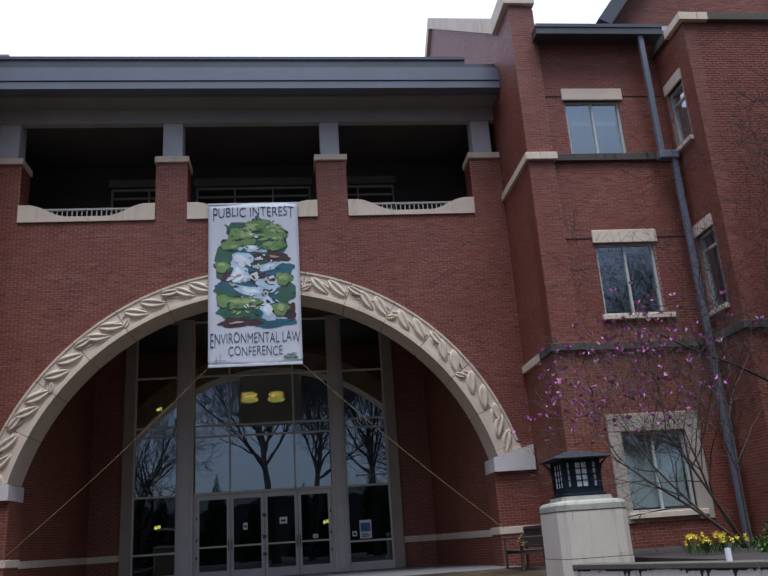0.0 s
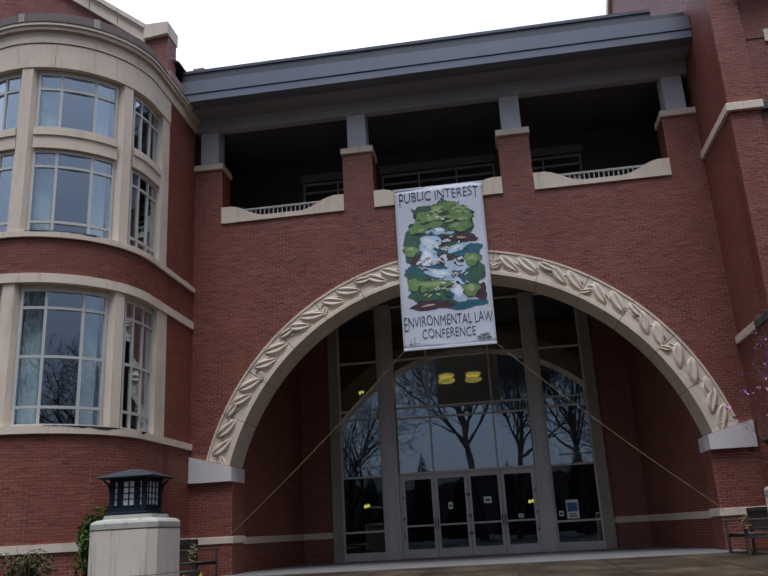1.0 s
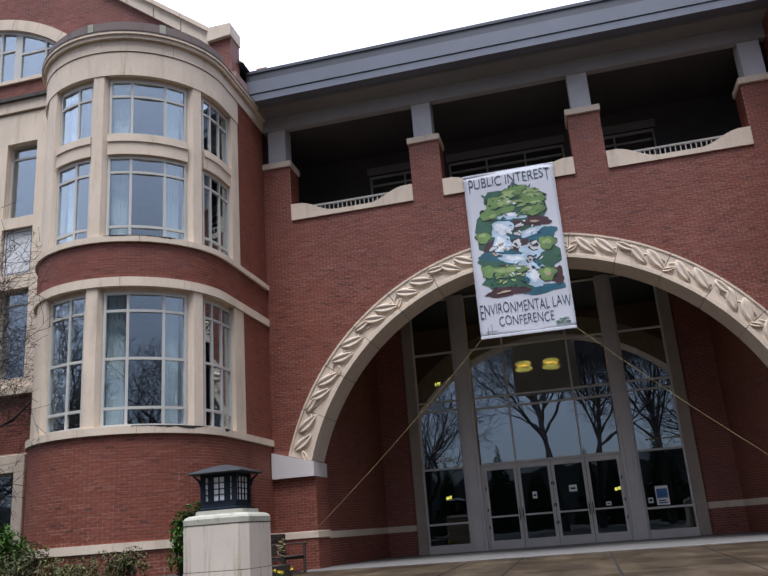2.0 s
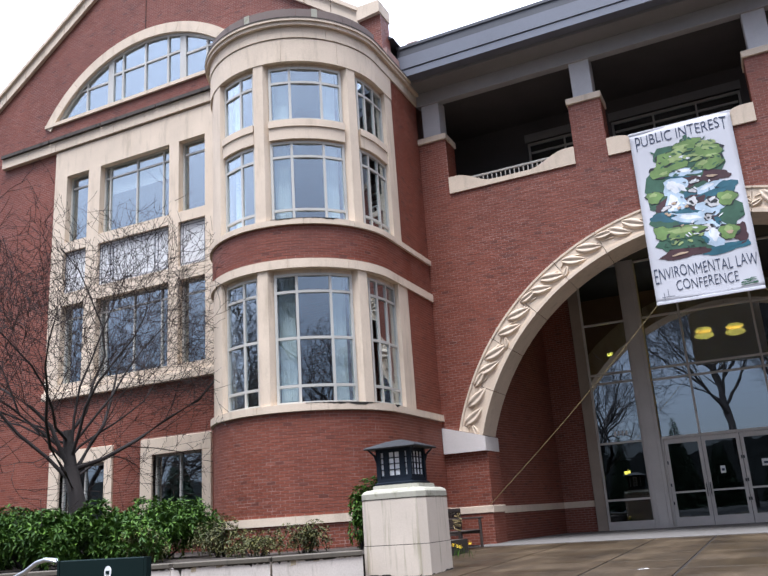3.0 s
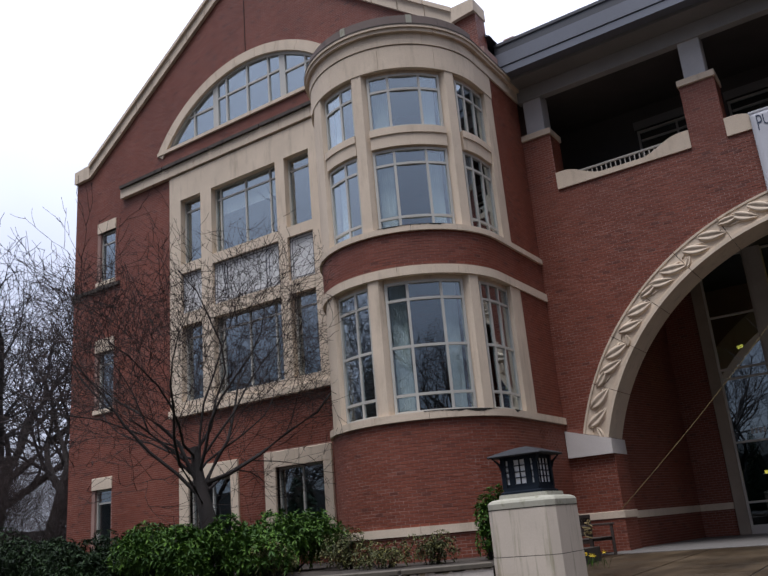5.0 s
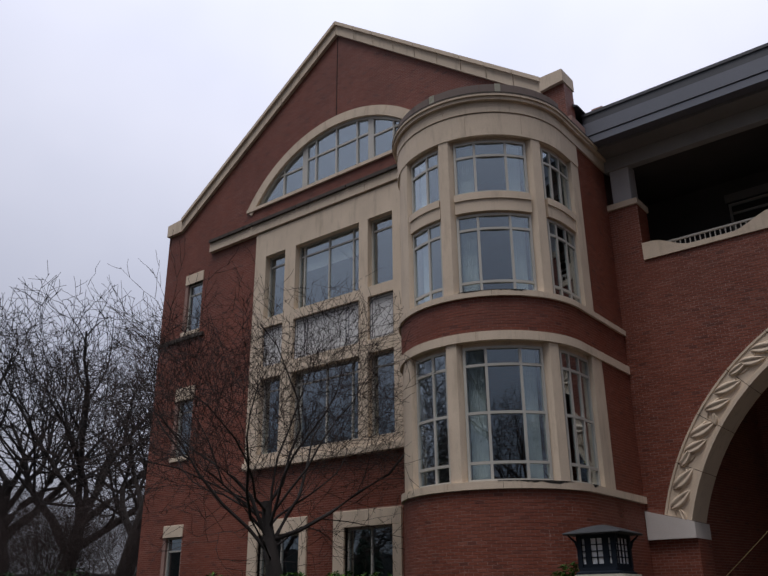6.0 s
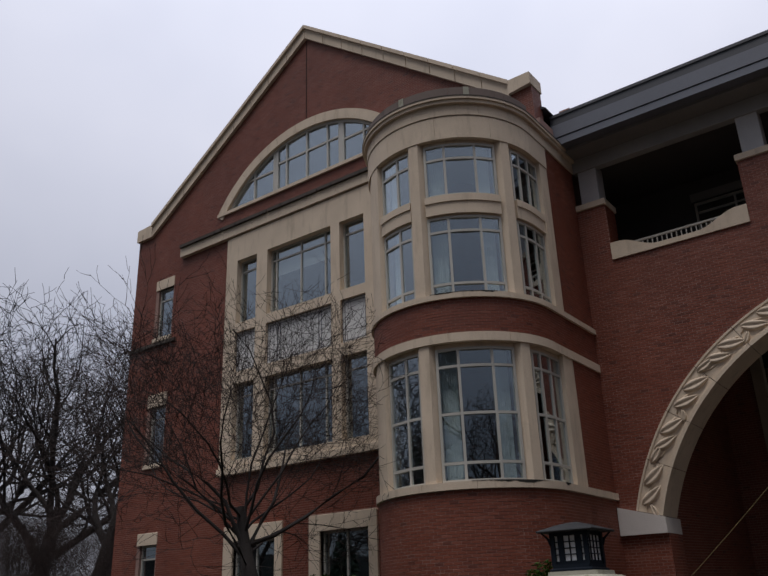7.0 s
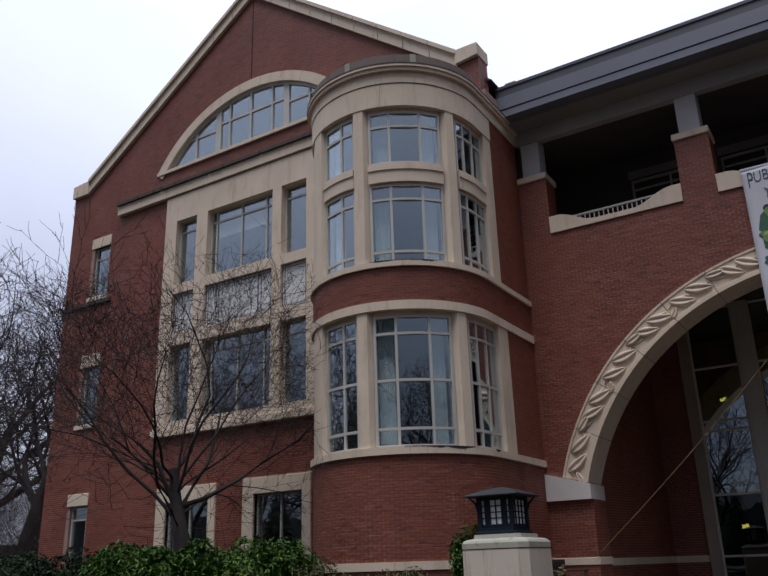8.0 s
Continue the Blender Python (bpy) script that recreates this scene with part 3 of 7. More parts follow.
for x0, x1 in ((JL[1], C1[0]), (C2[1], JR[0])):
    levels = [0.25, 0.855, 2.50, 4.30, 4.585, 6.155, 7.95]
    bar(x0, x1, 0.0, 0.25, 0.06, "bottom_rail")
    for z in levels[1:]:
        bar(x0, x1, z - 0.03, z + 0.03)
    for x in (x0 + 0.03, x1 - 0.03):
        bar(x - 0.03, x + 0.03, 0.25, 8.0, 0.055, "mullion")
    for za, zb in zip(levels, levels[1:]):
        pane(x0 + 0.06, x1 - 0.06, za, zb, M_DOORGLASS if za > 2 else M_LEAFGLASS)
MX = (-1.61, 0.38)
bar(DL, DR, HEAD - 0.02, HEAD + 0.06, 0.07)
for x in (DL - 0.02, DR - 0.05):
    bar(x, x + 0.07, 0.0, HEAD, 0.06, "door_jamb")
for z in (4.235, 4.575, 6.155, 7.95):
    bar(DL, DR, z - 0.03, z + 0.03)
for x in MX:
    bar(x - 0.03, x + 0.03, HEAD, 8.0, 0.055, "mullion")
for xa, xb in ((DL, MX[0]), (MX[0], MX[1]), (MX[1], DR)):
    for za, zb in ((HEAD + 0.06, 4.235), (4.235, 4.575), (4.575, 6.155), (6.155, 7.95)):
        pane(xa + 0.02, xb - 0.02, za, zb)

LEAFW = (DR - DL - 0.10) / 4
for i in range(4):
    x0 = DL + 0.05 + i * LEAFW
    x1 = x0 + LEAFW
    door = thing("door_%d" % (i + 1), "grey aluminium glass entrance door, closed, with a middle rail", "door", kind="structure", group="entrance doors")
    st = 0.10
    part("door_frame", boxed((x0 + 0.008, x0 + st, Y_GLASS - 0.045, Y_GLASS + 0.03, 0.02, HEAD - 0.03), (x1 - st, x1 - 0.008, Y_GLASS - 0.045, Y_GLASS + 0.03, 0.02, HEAD - 0.03),
                             (x0 + st, x1 - st, Y_GLASS - 0.043, Y_GLASS + 0.028, 0.02, 0.27), (x0 + st, x1 - st, Y_GLASS - 0.043, Y_GLASS + 0.028, 0.93, 0.98), (x0 + st, x1 - st, Y_GLASS - 0.043, Y_GLASS + 0.028, HEAD - 0.16, HEAD - 0.03)), M_ALU, door)
    pane(x0 + st, x1 - st, 0.27, 0.93, M_LEAFGLASS, door)
    pane(x0 + st, x1 - st, 0.98, HEAD - 0.16, M_LEAFGLASS, door)
    hx = x1 - 0.05 if i % 2 == 0 else x0 + 0.05
    part("handle", tube(bmesh.new(), [(hx, Y_GLASS - 0.05, 0.82), (hx, Y_GLASS - 0.11, 0.86), (hx, Y_GLASS - 0.11, 1.12), (hx, Y_GLASS - 0.05, 1.16)], [0.013] * 4), M_BLACK, door, "dark pull handle")
    gx = x0 + 0.03 if i % 2 == 0 else x1 - 0.03
    for z in (0.62, 1.12, 1.75):
        part("hinge", boxed((gx - 0.016, gx + 0.016, Y_GLASS - 0.062, Y_GLASS - 0.044, z, z + 0.09)), M_BLACK, door, "small dark hinge plate")
    if i:
        w, h, z = ((0, 0, 0), (0.13, 0.20, 1.40), (0.23, 0.19, 1.51), (0.15, 0.11, 1.03))[i]
        cx = (x0 + x1) / 2 + (-0.06, -0.06, 0.06, 0.0)[i]
        part("notice", boxed((cx - w / 2, cx + w / 2, Y_GLASS - 0.012, Y_GLASS - 0.008, z, z + h)), M_WHITE, door, "white paper notice behind the glass")
        part("notice_print", boxed((cx - w * 0.3, cx + w * 0.3, Y_GLASS - 0.0135, Y_GLASS - 0.012, z + h * 0.3, z + h * 0.62)), M_INK, door)
poster = thing("poster", "blue and white poster taped to the side glass", "poster", (2.47, Y_GLASS - 0.012, 0.92))
part("sheet", boxed((-0.18, 0.18, -0.002, 0.002, 0, 0.54)), M_WHITE, poster)
part("picture", boxed((-0.15, 0.15, -0.005, -0.002, 0.2, 0.46)), plain("poster_blue", (0.05, 0.16, 0.36), 0.5, 0, 0.3, 20, 8.0, 0.0), poster)
part("print", boxed((-0.12, 0.12, -0.005, -0.002, 0.05, 0.08), (-0.12, 0.08, -0.005, -0.002, 0.11, 0.14)), M_INK, poster)
sticker = thing("sticker", "small white square sticker on the side glass", "sticker", (2.13, Y_GLASS - 0.012, 1.0))
part("sheet", boxed((-0.07, 0.07, -0.002, 0.002, 0, 0.15)), M_WHITE, sticker)
part("mark", boxed((-0.04, 0.04, -0.005, -0.002, 0.04, 0.11)), M_INK, sticker)
marks = thing("number_bars", "pale plain bars on the side glass", "marking", (-3.78, Y_GLASS - 0.012, 2.70))
for k in range(4):
    part("bar", boxed((-0.22 + k * 0.11, -0.16 + k * 0.11, -0.003, 0.003, 0, 0.14)), M_PANEL, marks)
gold = thing("gold_line", "thin dull gold line of marks on the side glass", "marking", (2.76, Y_GLASS - 0.012, 2.78))
part("bars", boxed(*[(-0.5 + k * 0.1, -0.5 + k * 0.1 + 0.075, -0.003, 0.003, 0, 0.05) for k in range(10)]), M_ROPE, gold)

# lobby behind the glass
solid("wall_lobby", boxed((-7, 6.1, 33, 33.2, -0.1, 8.0), (-7.2, -7.0, 25.4, 33, -0.1, 8.0), (6.1, 6.3, 25.4, 33, -0.1, 8.0)), M_ROOM_DIM, "dim lobby walls behind the glass", "wall", "structure")
solid("floor_lobby", boxed((-7, 6.1, 25.1, 33, -0.2, 0.0)), M_ROOM_DIM, "dark lobby floor behind the doors", "floor", "structure")
solid("ceiling_lobby", boxed((-7, 6.1, 25.45, 33, 7.8, 8.0)), M_ROOM_DIM, "dark lobby ceiling", "ceiling", "structure")
solid("gallery", boxed((-7, 6.1, 28.1, 33, 3.9, 4.3), (-7, 6.1, 28.05, 28.1, 3.9, 5.3)), M_ROOM_DIM, "dark upper gallery inside the lobby", "gallery", "structure")
lamp = thing("pendant_lamp", "round bowl pendant with a warm yellow glow", "lamp", (-1.10, 26.7, 5.65), group="lobby pendants")
for dz, r in ((0.0, 0.30), (0.18, 0.27)):
    bm = bmesh.new()
    bmesh.ops.create_uvsphere(bm, u_segments=20, v_segments=8, radius=r)
    for v in bm.verts:
        v.co = (v.co.x, v.co.y, dz + v.co.z * 0.34)
    part("bowl", bm, M_LAMP, lamp, "glowing yellow glass bowl", True)
part("stem", tube(bmesh.new(), [(0, 0, 0.2), (0, 0, 2.15)], [0.012, 0.012]), M_BLACK, lamp)
copy_thing(lamp, pose(-0.19, 26.7, 5.63))
light = thing("wall_light", "small lit yellow wall light", "lamp", (-4.05, 26.6, 5.40), group="lobby wall lights")
part("glow", boxed((-0.09, -0.01, -0.04, 0.04, 0, 0.10), (0.01, 0.09, -0.04, 0.04, 0.02, 0.12), bevel=0.01), M_BULB, light, "bright yellow glass")
part("bracket", boxed((-0.1, 0.1, 0.04, 0.07, -0.03, 0.03), (-0.02, 0.02, 0.05, 0.07, -0.4, 0.0)), M_BLACK, light)
for x, z in ((-4.03, 1.62), (1.32, 1.47)):
    copy_thing(light, pose(x, 26.6, z))

# ---- loggia above the arch ----
pier_group = "loggia piers"
for x0, x1 in PIERS:
    p = thing("pier", "square red brick loggia pier with a cream cap and grey column", "pier", kind="structure", group=pier_group)
    part("pier_core", boxed((x0 + 0.002, x1 - 0.002, Y_WALL, Y_WALL + 0.72, PAR_Z0, CAP_Z0)), M_MORTAR, p)
    bricked(p, [rect(x0, x1, PAR_Z0, CAP_Z0)], facing_front(Y_WALL), int(x0 * 10) + 200)
    bricked(p, [rect(Y_WALL, Y_WALL + 0.72, PAR_Z0, CAP_Z0)], facing_east(x1), int(x0 * 10) + 300)
    bricked(p, [rect(Y_WALL, Y_WALL + 0.72, PAR_Z0, CAP_Z0)], facing_west(x0), int(x0 * 10) + 400)
    part("cap", boxed((x0 - 0.04, x1 + 0.04, Y_WALL - 0.06, Y_WALL + 0.78, CAP_Z0, CAP_Z1), bevel=0.012), M_STONE, p, "cream stone cap")
    m = (x0 + x1) / 2
    part("column", boxed((m - 0.27, m + 0.27, Y_WALL + 0.08, Y_WALL + 0.62, CAP_Z1, 12.5), bevel=0.012), M_COLUMN, p, "grey painted column")
for (_, x0), (x1, _) in zip(PIERS, PIERS[1:]):
    n = 24
    top = []
    for i in range(n + 1):
        s = i / n
        k = min(1, max(0, (0.5 - abs(s - 0.5)) / 0.5 * 1.7 - 0.22))
        top.append((x0 + (x1 - x0) * s, PAR_Z1 - 0.35 * (0.5 - 0.5 * math.cos(math.pi * k))))
    st = thing("parapet", "cream stone parapet with a dipped top edge", "parapet", kind="structure", group="loggia parapets")
    part("stone", slab([[(x0 + 0.003, PAR_Z0), (x1 - 0.003, PAR_Z0)] + top[::-1]], 0.34, facing_front(Y_WALL - 0.05)), M_STONE, st)
    part("wall_behind", boxed((x0, x1, Y_WALL + 0.3, Y_WALL + 0.5, 8.6, PAR_Z0 + 0.1)), M_MORTAR, st)
    rail = thing("railing", "white metal railing behind the dipped parapet", "railing", group="loggia railings")
    part("top_rail", boxed((x0 + 0.02, x1 - 0.02, Y_WALL + 0.38, Y_WALL + 0.44, PAR_Z1 + 0.02, PAR_Z1 + 0.07)), M_FRAME, rail)
    k = x0 + 0.10
    while k < x1 - 0.05:
        part("baluster", boxed((k - 0.014, k + 0.014, Y_WALL + 0.395, Y_WALL + 0.425, PAR_Z0, PAR_Z1 + 0.02)), M_FRAME, rail)
        k += 0.13
beam = thing("beam", "long grey beam carried by the loggia columns", "beam", kind="structure")
part("beam_body", boxed((X_WEST + 0.01, X_EAST - 0.01, Y_WALL + 0.02, Y_WALL + 0.28, BEAM_Z, 12.82), bevel=0.01), M_BEAM, beam)
solid("floor_loggia", boxed((X_WEST, X_EAST, Y_WALL + 0.5, 24, 8.4, 8.6)), M_ROOM, "loggia floor behind the parapet", "floor", "structure")
solid("ceiling_loggia", boxed((X_WEST, X_EAST, Y_WALL + 0.27, 24, 12.50, 12.65)), M_LOGGIA, "loggia ceiling with its shade in the grey", "ceiling", "structure")
LOG = [(-5.05, -2.75), (-2.45, 1.15), (1.5, 3.85)]
lw = thing("wall_loggia", "back wall of the loggia with its shade in the grey", "wall", kind="structure")
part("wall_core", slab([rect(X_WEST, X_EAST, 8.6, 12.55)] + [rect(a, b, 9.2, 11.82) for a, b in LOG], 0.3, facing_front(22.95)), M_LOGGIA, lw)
for a, b in LOG:
    part("lintel", boxed((a - 0.05, b + 0.05, 22.91, 23.2, 11.82, 12.08)), M_SOFFIT, lw, "grey lintel")


solid("wall_inside_loggia", boxed((X_WEST, X_EAST, 27, 27.2, 8.6, 12.5), (X_WEST, X_EAST, 23.26, 27.2, 12.36, 12.6), (X_WEST, X_EAST, 23.2, 27.2, 8.3, 8.6)), M_ROOM_DIM, "dim room behind the loggia windows", "wall", "structure")


# ---- windows in flat walls ----
def window(number, label, x0, x1, z0, z1, at, turn, ups, acrosses, glass=M_GLASS, bar_w=0.055, mat=M_FRAME, blind=0.0, frame_w=0.06, sill=None):
    """A framed window; u runs along its wall, at is the wall's face at u = 0."""
    w = thing("window_%d" % number, label, "window", at, turn, "structure")
    part("window_frame", boxed((x0, x0 + frame_w, -0.05, 0.05, z0, z1), (x1 - frame_w, x1, -0.05, 0.05, z0, z1), (x0 + frame_w, x1 - frame_w, -0.05, 0.05, z0, z0 + frame_w), (x0 + frame_w, x1 - frame_w, -0.05, 0.05, z1 - frame_w, z1)), mat, w)
    for u in ups:
        part("mullion", boxed((u - bar_w / 2, u + bar_w / 2, -0.042, 0.042, z0 + frame_w, z1 - frame_w)), mat, w)
    us, zs = [x0 + frame_w, *ups, x1 - frame_w], [z0 + frame_w, *acrosses, z1 - frame_w]
    for z in acrosses:
        for a, b in zip(us, us[1:]):
            part("transom", boxed((a + bar_w / 2, b - bar_w / 2, -0.038, 0.038, z - bar_w / 2, z + bar_w / 2)), mat, w)
    for a, b in zip(us, us[1:]):
        for c, d in zip(zs, zs[1:]):
            part("pane", boxed((a, b, -0.005, 0.005, c, d)), glass, w)
    if blind:
        part("roller_blind", boxed((x0 + 0.08, x1 - 0.08, 0.10, 0.11, z1 - blind, z1 - 0.05)), M_BLIND, w, "white half-lowered roller blind")
    if sill:
        part("window_sill", boxed((x0 - sill, x1 + sill, -0.2, 0.06, z0 - 0.13, z0), bevel=0.01), M_STONE, w, "cream stone sill")
    return w


COUNT = [0]


def numbered():
    COUNT[0] += 1
    return COUNT[0]


for a, b in LOG:
    n = 3 if b - a > 3 else 2
    window(numbered(), "dark loggia window with thin pale bars", a, b, 9.2, 11.82, (0, 23.08, 0), 0, [a + (b - a) * k / n for k in range(1, n)], [11.50], bar_w=0.05)

# ---- eaves and roof over the loggia ----
eaves = thing("roof_main", "blue-grey metal eaves and dark roof over the loggia", "roof", kind="structure")
part("fascia", boxed((X_WEST - 0.3, X_EAST - 0.01, 18.95, 19.3, 12.87, 13.085), (X_WEST - 0.3, X_EAST - 0.01, 19.0, 19.3, 13.085, 13.115), (X_WEST - 0.3, X_EAST - 0.01, 18.93, 19.3, 13.115, 13.52)), M_METAL, eaves, "blue-grey metal fascia in two bands")
part("soffit", boxed((X_WEST - 0.3, X_EAST - 0.01, 19.28, Y_WALL + 0.1, 12.79, 12.95)), M_SOFFIT, eaves, "grey soffit")
part("gutter", boxed((X_WEST - 0.1, 5.62, 19.05, 19.3, 13.52, 13.9), (X_WEST - 0.1, 5.62, 19.02, 19.3, 13.84, 13.93)), M_METAL_DARK, eaves, "dark metal gutter edge")
bm = bmesh.new()
vs = [bm.verts.new(c) for c in ((X_WEST - 0.3, 19.3, 13.88), (X_EAST, 19.3, 13.88), (X_EAST, 27, 15.5), (X_WEST - 0.3, 27, 15.5), (X_WEST - 0.3, 19.3, 13.5), (X_EAST, 19.3, 13.5), (X_EAST, 27, 15.1), (X_WEST - 0.3, 27, 15.1))]
for f in ((0, 1, 2, 3), (7, 6, 5, 4), (0, 4, 5, 1), (1, 5, 6, 2), (2, 6, 7, 3), (3, 7, 4, 0)):
    bm.faces.new([vs[i] for i in f])
part("roof_sheet", bm, M_METAL_DARK, eaves)

# ---- the gabled wing ----
GX0, GX1, GXM, GTOP, GSH = -25.48, X_WEST, -16.34, 20.68, 15.05
FAN_X, FAN_Z, FAN_IN, FAN_OUT, FAN_SILL = -16.35, 11.88, 4.90, 5.26, 14.78


def fan_loop(r, low):
    a = math.degrees(math.asin((low - FAN_Z) / r))
    return arc(FAN_X, FAN_Z, r, a, 180 - a, 40)


P_X0, P_Z0 = -20.08, 4.98
gable_outline = [(GX0, 0), (GX1, 0), (GX1, 12.9), (GX1 - 0.16, 12.9), (GX1 - 0.16, 14.5), (GX1 - 0.78, 14.5), (GXM, GTOP), (GX0 + 0.85, GSH), (GX0, GSH)]
SIDE_WINS = [(-23.98, -23.12, 10.6, 12.57), (-23.98, -23.12, 5.85, 7.93), (-23.98, -23.12, 1.0, 3.1)]
LOW_WINS = [(-15.74, -13.98, 0.9, 2.95), (-19.33, -17.53, 0.9, 2.92)]
panel_hole = rect(P_X0 + 0.02, -11.0, P_Z0 + 0.02, 13.48)
fan_hole = fan_loop(FAN_IN + 0.05, FAN_SILL)
holes = [panel_hole, fan_hole] + [rect(*s) for s in SIDE_WINS] + [rect(*s) for s in LOW_WINS]
north = thing("wall_gable", "tall red brick gable wall of the office wing", "wall", kind="structure")
part("wall_core", slab([gable_outline] + holes, 0.4, facing_front(Y_LEFT)), M_MORTAR, north)
stone_field = [(P_X0, P_Z0), (-11.0, P_Z0), (-11.0, 14.05), (-22.68, 14.05), (-22.68, 13.56), (P_X0, 13.56)]
bricked(north, [gable_outline, stone_field, fan_loop(FAN_OUT, 14.68), rect(-24.15, -23.1, 10.42, 12.98), rect(-24.15, -23.1, 5.7, 8.42), rect(-24.15, -23.1, 0.85, 3.5),
                rect(-16.16, -13.66, 0.5, 3.43), rect(-19.77, -17.24, 0.5, 3.40)], facing_front(Y_LEFT), 60, (-17.3, -12.5, 3.45, 5.0))
bricked(north, [rect(Y_LEFT, 30, 0, 15.2)], facing_west(GX0), 61)
part("wall_core", boxed((GX0 + 0.001, GX0 + 0.4, Y_LEFT + 0.4, 34, 0, 15.2)), M_MORTAR, north)


def prism(points, y0, y1):
    """An outline in (x, z) run from y0 to y1."""
    return slab([points], y1 - y0, facing_front(y0))


# copings of the gable, stone by stone
coping = thing("coping", "pale stone coping along the gable's slopes", "coping", kind="structure")
for (xa, za), (xb, zb), n in (((GX0 + 0.88, GSH + 0.0), (GXM, GTOP), 9), ((GXM, GTOP), (GX1 - 0.80, 14.42), 9)):
    for i in range(n):
        s, e = i / n + 0.0015, (i + 1) / n - 0.0015
        p, q = (xa + (xb - xa) * s, za + (zb - za) * s), (xa + (xb - xa) * e, za + (zb - za) * e)
        part("coping_stone", prism([p, q, (q[0], q[1] + 0.5), (p[0], p[1] + 0.5)], Y_LEFT - 0.12, Y_LEFT + 0.5), M_STONE, coping)
        part("coping_edge", prism([(p[0], p[1] + 0.42), (q[0], q[1] + 0.42), (q[0], q[1] + 0.57), (p[0], p[1] + 0.57)], Y_LEFT - 0.2, Y_LEFT + 0.55), M_STONE, coping)
part("shoulder_stone", prism([(GX0 - 0.02, GSH), (GX0 + 0.90, GSH), (GX0 + 0.90, GSH + 0.56), (GX0 - 0.02, GSH + 0.5)], Y_LEFT - 0.14, Y_LEFT + 0.5), M_STONE, coping)
part("kneeler", prism([(GX1 - 0.84, 14.52), (GX1 - 0.13, 14.60), (GX1 - 0.13, 14.98), (GX1 - 0.84, 14.98)], Y_LEFT - 0.18, Y_LEFT + 0.56), M_STONE, coping)
part("kneeler_block", boxed((GX1 - 0.9, GX1 - 0.16, Y_LEFT - 0.06, Y_LEFT + 0.52, 12.9, 14.58)), M_MORTAR, coping)
bricked(coping, [rect(GX1 - 0.9, GX1 - 0.16, 12.9, 14.55)], facing_front(Y_LEFT - 0.06), 62)
bricked(coping, [rect(Y_LEFT - 0.06, Y_LEFT + 0.52, 12.9, 14.57)], facing_east(GX1 - 0.16), 63)

# round-headed window in the gable
trim = thing("trim", "pale stone surround of the half-round gable window", "trim", kind="structure")
for i in range(11):
    lo = math.degrees(math.asin((14.68 - FAN_Z) / FAN_OUT))
    a, b = lo + (180 - 2 * lo) * i / 11 + 0.06, lo + (180 - 2 * lo) * (i + 1) / 11 - 0.06
    part("arch_stone", sector(bmesh.new(), a, b, FAN_IN, FAN_OUT, Y_LEFT - 0.05, Y_LEFT + 0.3, 4, (FAN_X, FAN_Z)), M_STONE, trim)
part("control_joint", boxed((GXM - 0.014, GXM + 0.014, Y_LEFT - 0.012, Y_LEFT + 0.02, FAN_Z + FAN_OUT + 0.01, GTOP - 0.06)), M_JOINT, north, "dark sealed joint down the gable")
part("fan_sill", boxed((FAN_X - 4.4, FAN_X + 4.4, Y_LEFT - 0.08, Y_LEFT + 0.3, 14.64, 14.76)), M_STONE, trim)
fan = thing("window_%d" % numbered(), "half-round gable window with pale bars", "window", kind="structure")
lo = math.degrees(math.asin((FAN_SILL - FAN_Z) / (FAN_IN - 0.03)))
part("window_frame", sector(bmesh.new(), lo, 180 - lo, FAN_IN - 0.1, FAN_IN - 0.005, Y_LEFT + 0.05, Y_LEFT + 0.2, 40, (FAN_X, FAN_Z)), M_FRAME, fan)
part("bottom_rail", boxed((FAN_X - 3.9, FAN_X + 3.9, Y_LEFT + 0.06, Y_LEFT + 0.19, FAN_SILL - 0.01, FAN_SILL + 0.07)), M_FRAME, fan)


def fan_top(x):
    return FAN_Z + math.sqrt((FAN_IN - 0.06) ** 2 - (x - FAN_X) ** 2)


for x, w in ((-17.89, 0.24), (-14.81, 0.24), (-18.95, 0.07), (-17.36, 0.07), (-16.39, 0.07), (-15.43, 0.07), (-13.84, 0.07)):
    part("mullion", boxed((x - w / 2, x + w / 2, Y_LEFT + 0.07, Y_LEFT + 0.18, FAN_SILL + 0.06, fan_top(x))), M_FRAME, fan)
part("transom", boxed((-17.76, -14.94, Y_LEFT + 0.08, Y_LEFT + 0.17, 15.89, 15.96), (-19.4, -18.0, Y_LEFT + 0.08, Y_LEFT + 0.17, 15.69, 15.76), (-14.7, -13.3, Y_LEFT + 0.08, Y_LEFT + 0.17, 15.69, 15.76)), M_FRAME, fan)
part("pane", slab([fan_loop(FAN_IN - 0.05, FAN_SILL + 0.02)], 0.012, facing_front(Y_LEFT + 0.12)), M_GLASS, fan)

# stone field with its six windows
field = thing("wall_stone_field", "cream stone window field of the gable wing", "wall", kind="structure")
COLS = [(-19.53, -18.56), (-18.05, -15.19), (-14.82, -13.82)]
UP, LOW = (10.15, 12.53), (5.45, 7.99)
field_loops = [rect(P_X0, -11.0, P_Z0 + 0.24, 13.5)] + [rect(a, b, *r) for a, b in COLS for r in (UP, LOW)] + [rect(a, b, 8.40, 9.82) for a, b in COLS]
part("stone_frame", slab(field_loops, 0.34, facing_front(Y_LEFT - 0.10)), M_STONE, field)
part("sill_course", boxed((P_X0 - 0.04, -11.0, Y_LEFT - 0.17, Y_LEFT + 0.2, P_Z0, P_Z0 + 0.235), bevel=0.015), M_STONE, field)
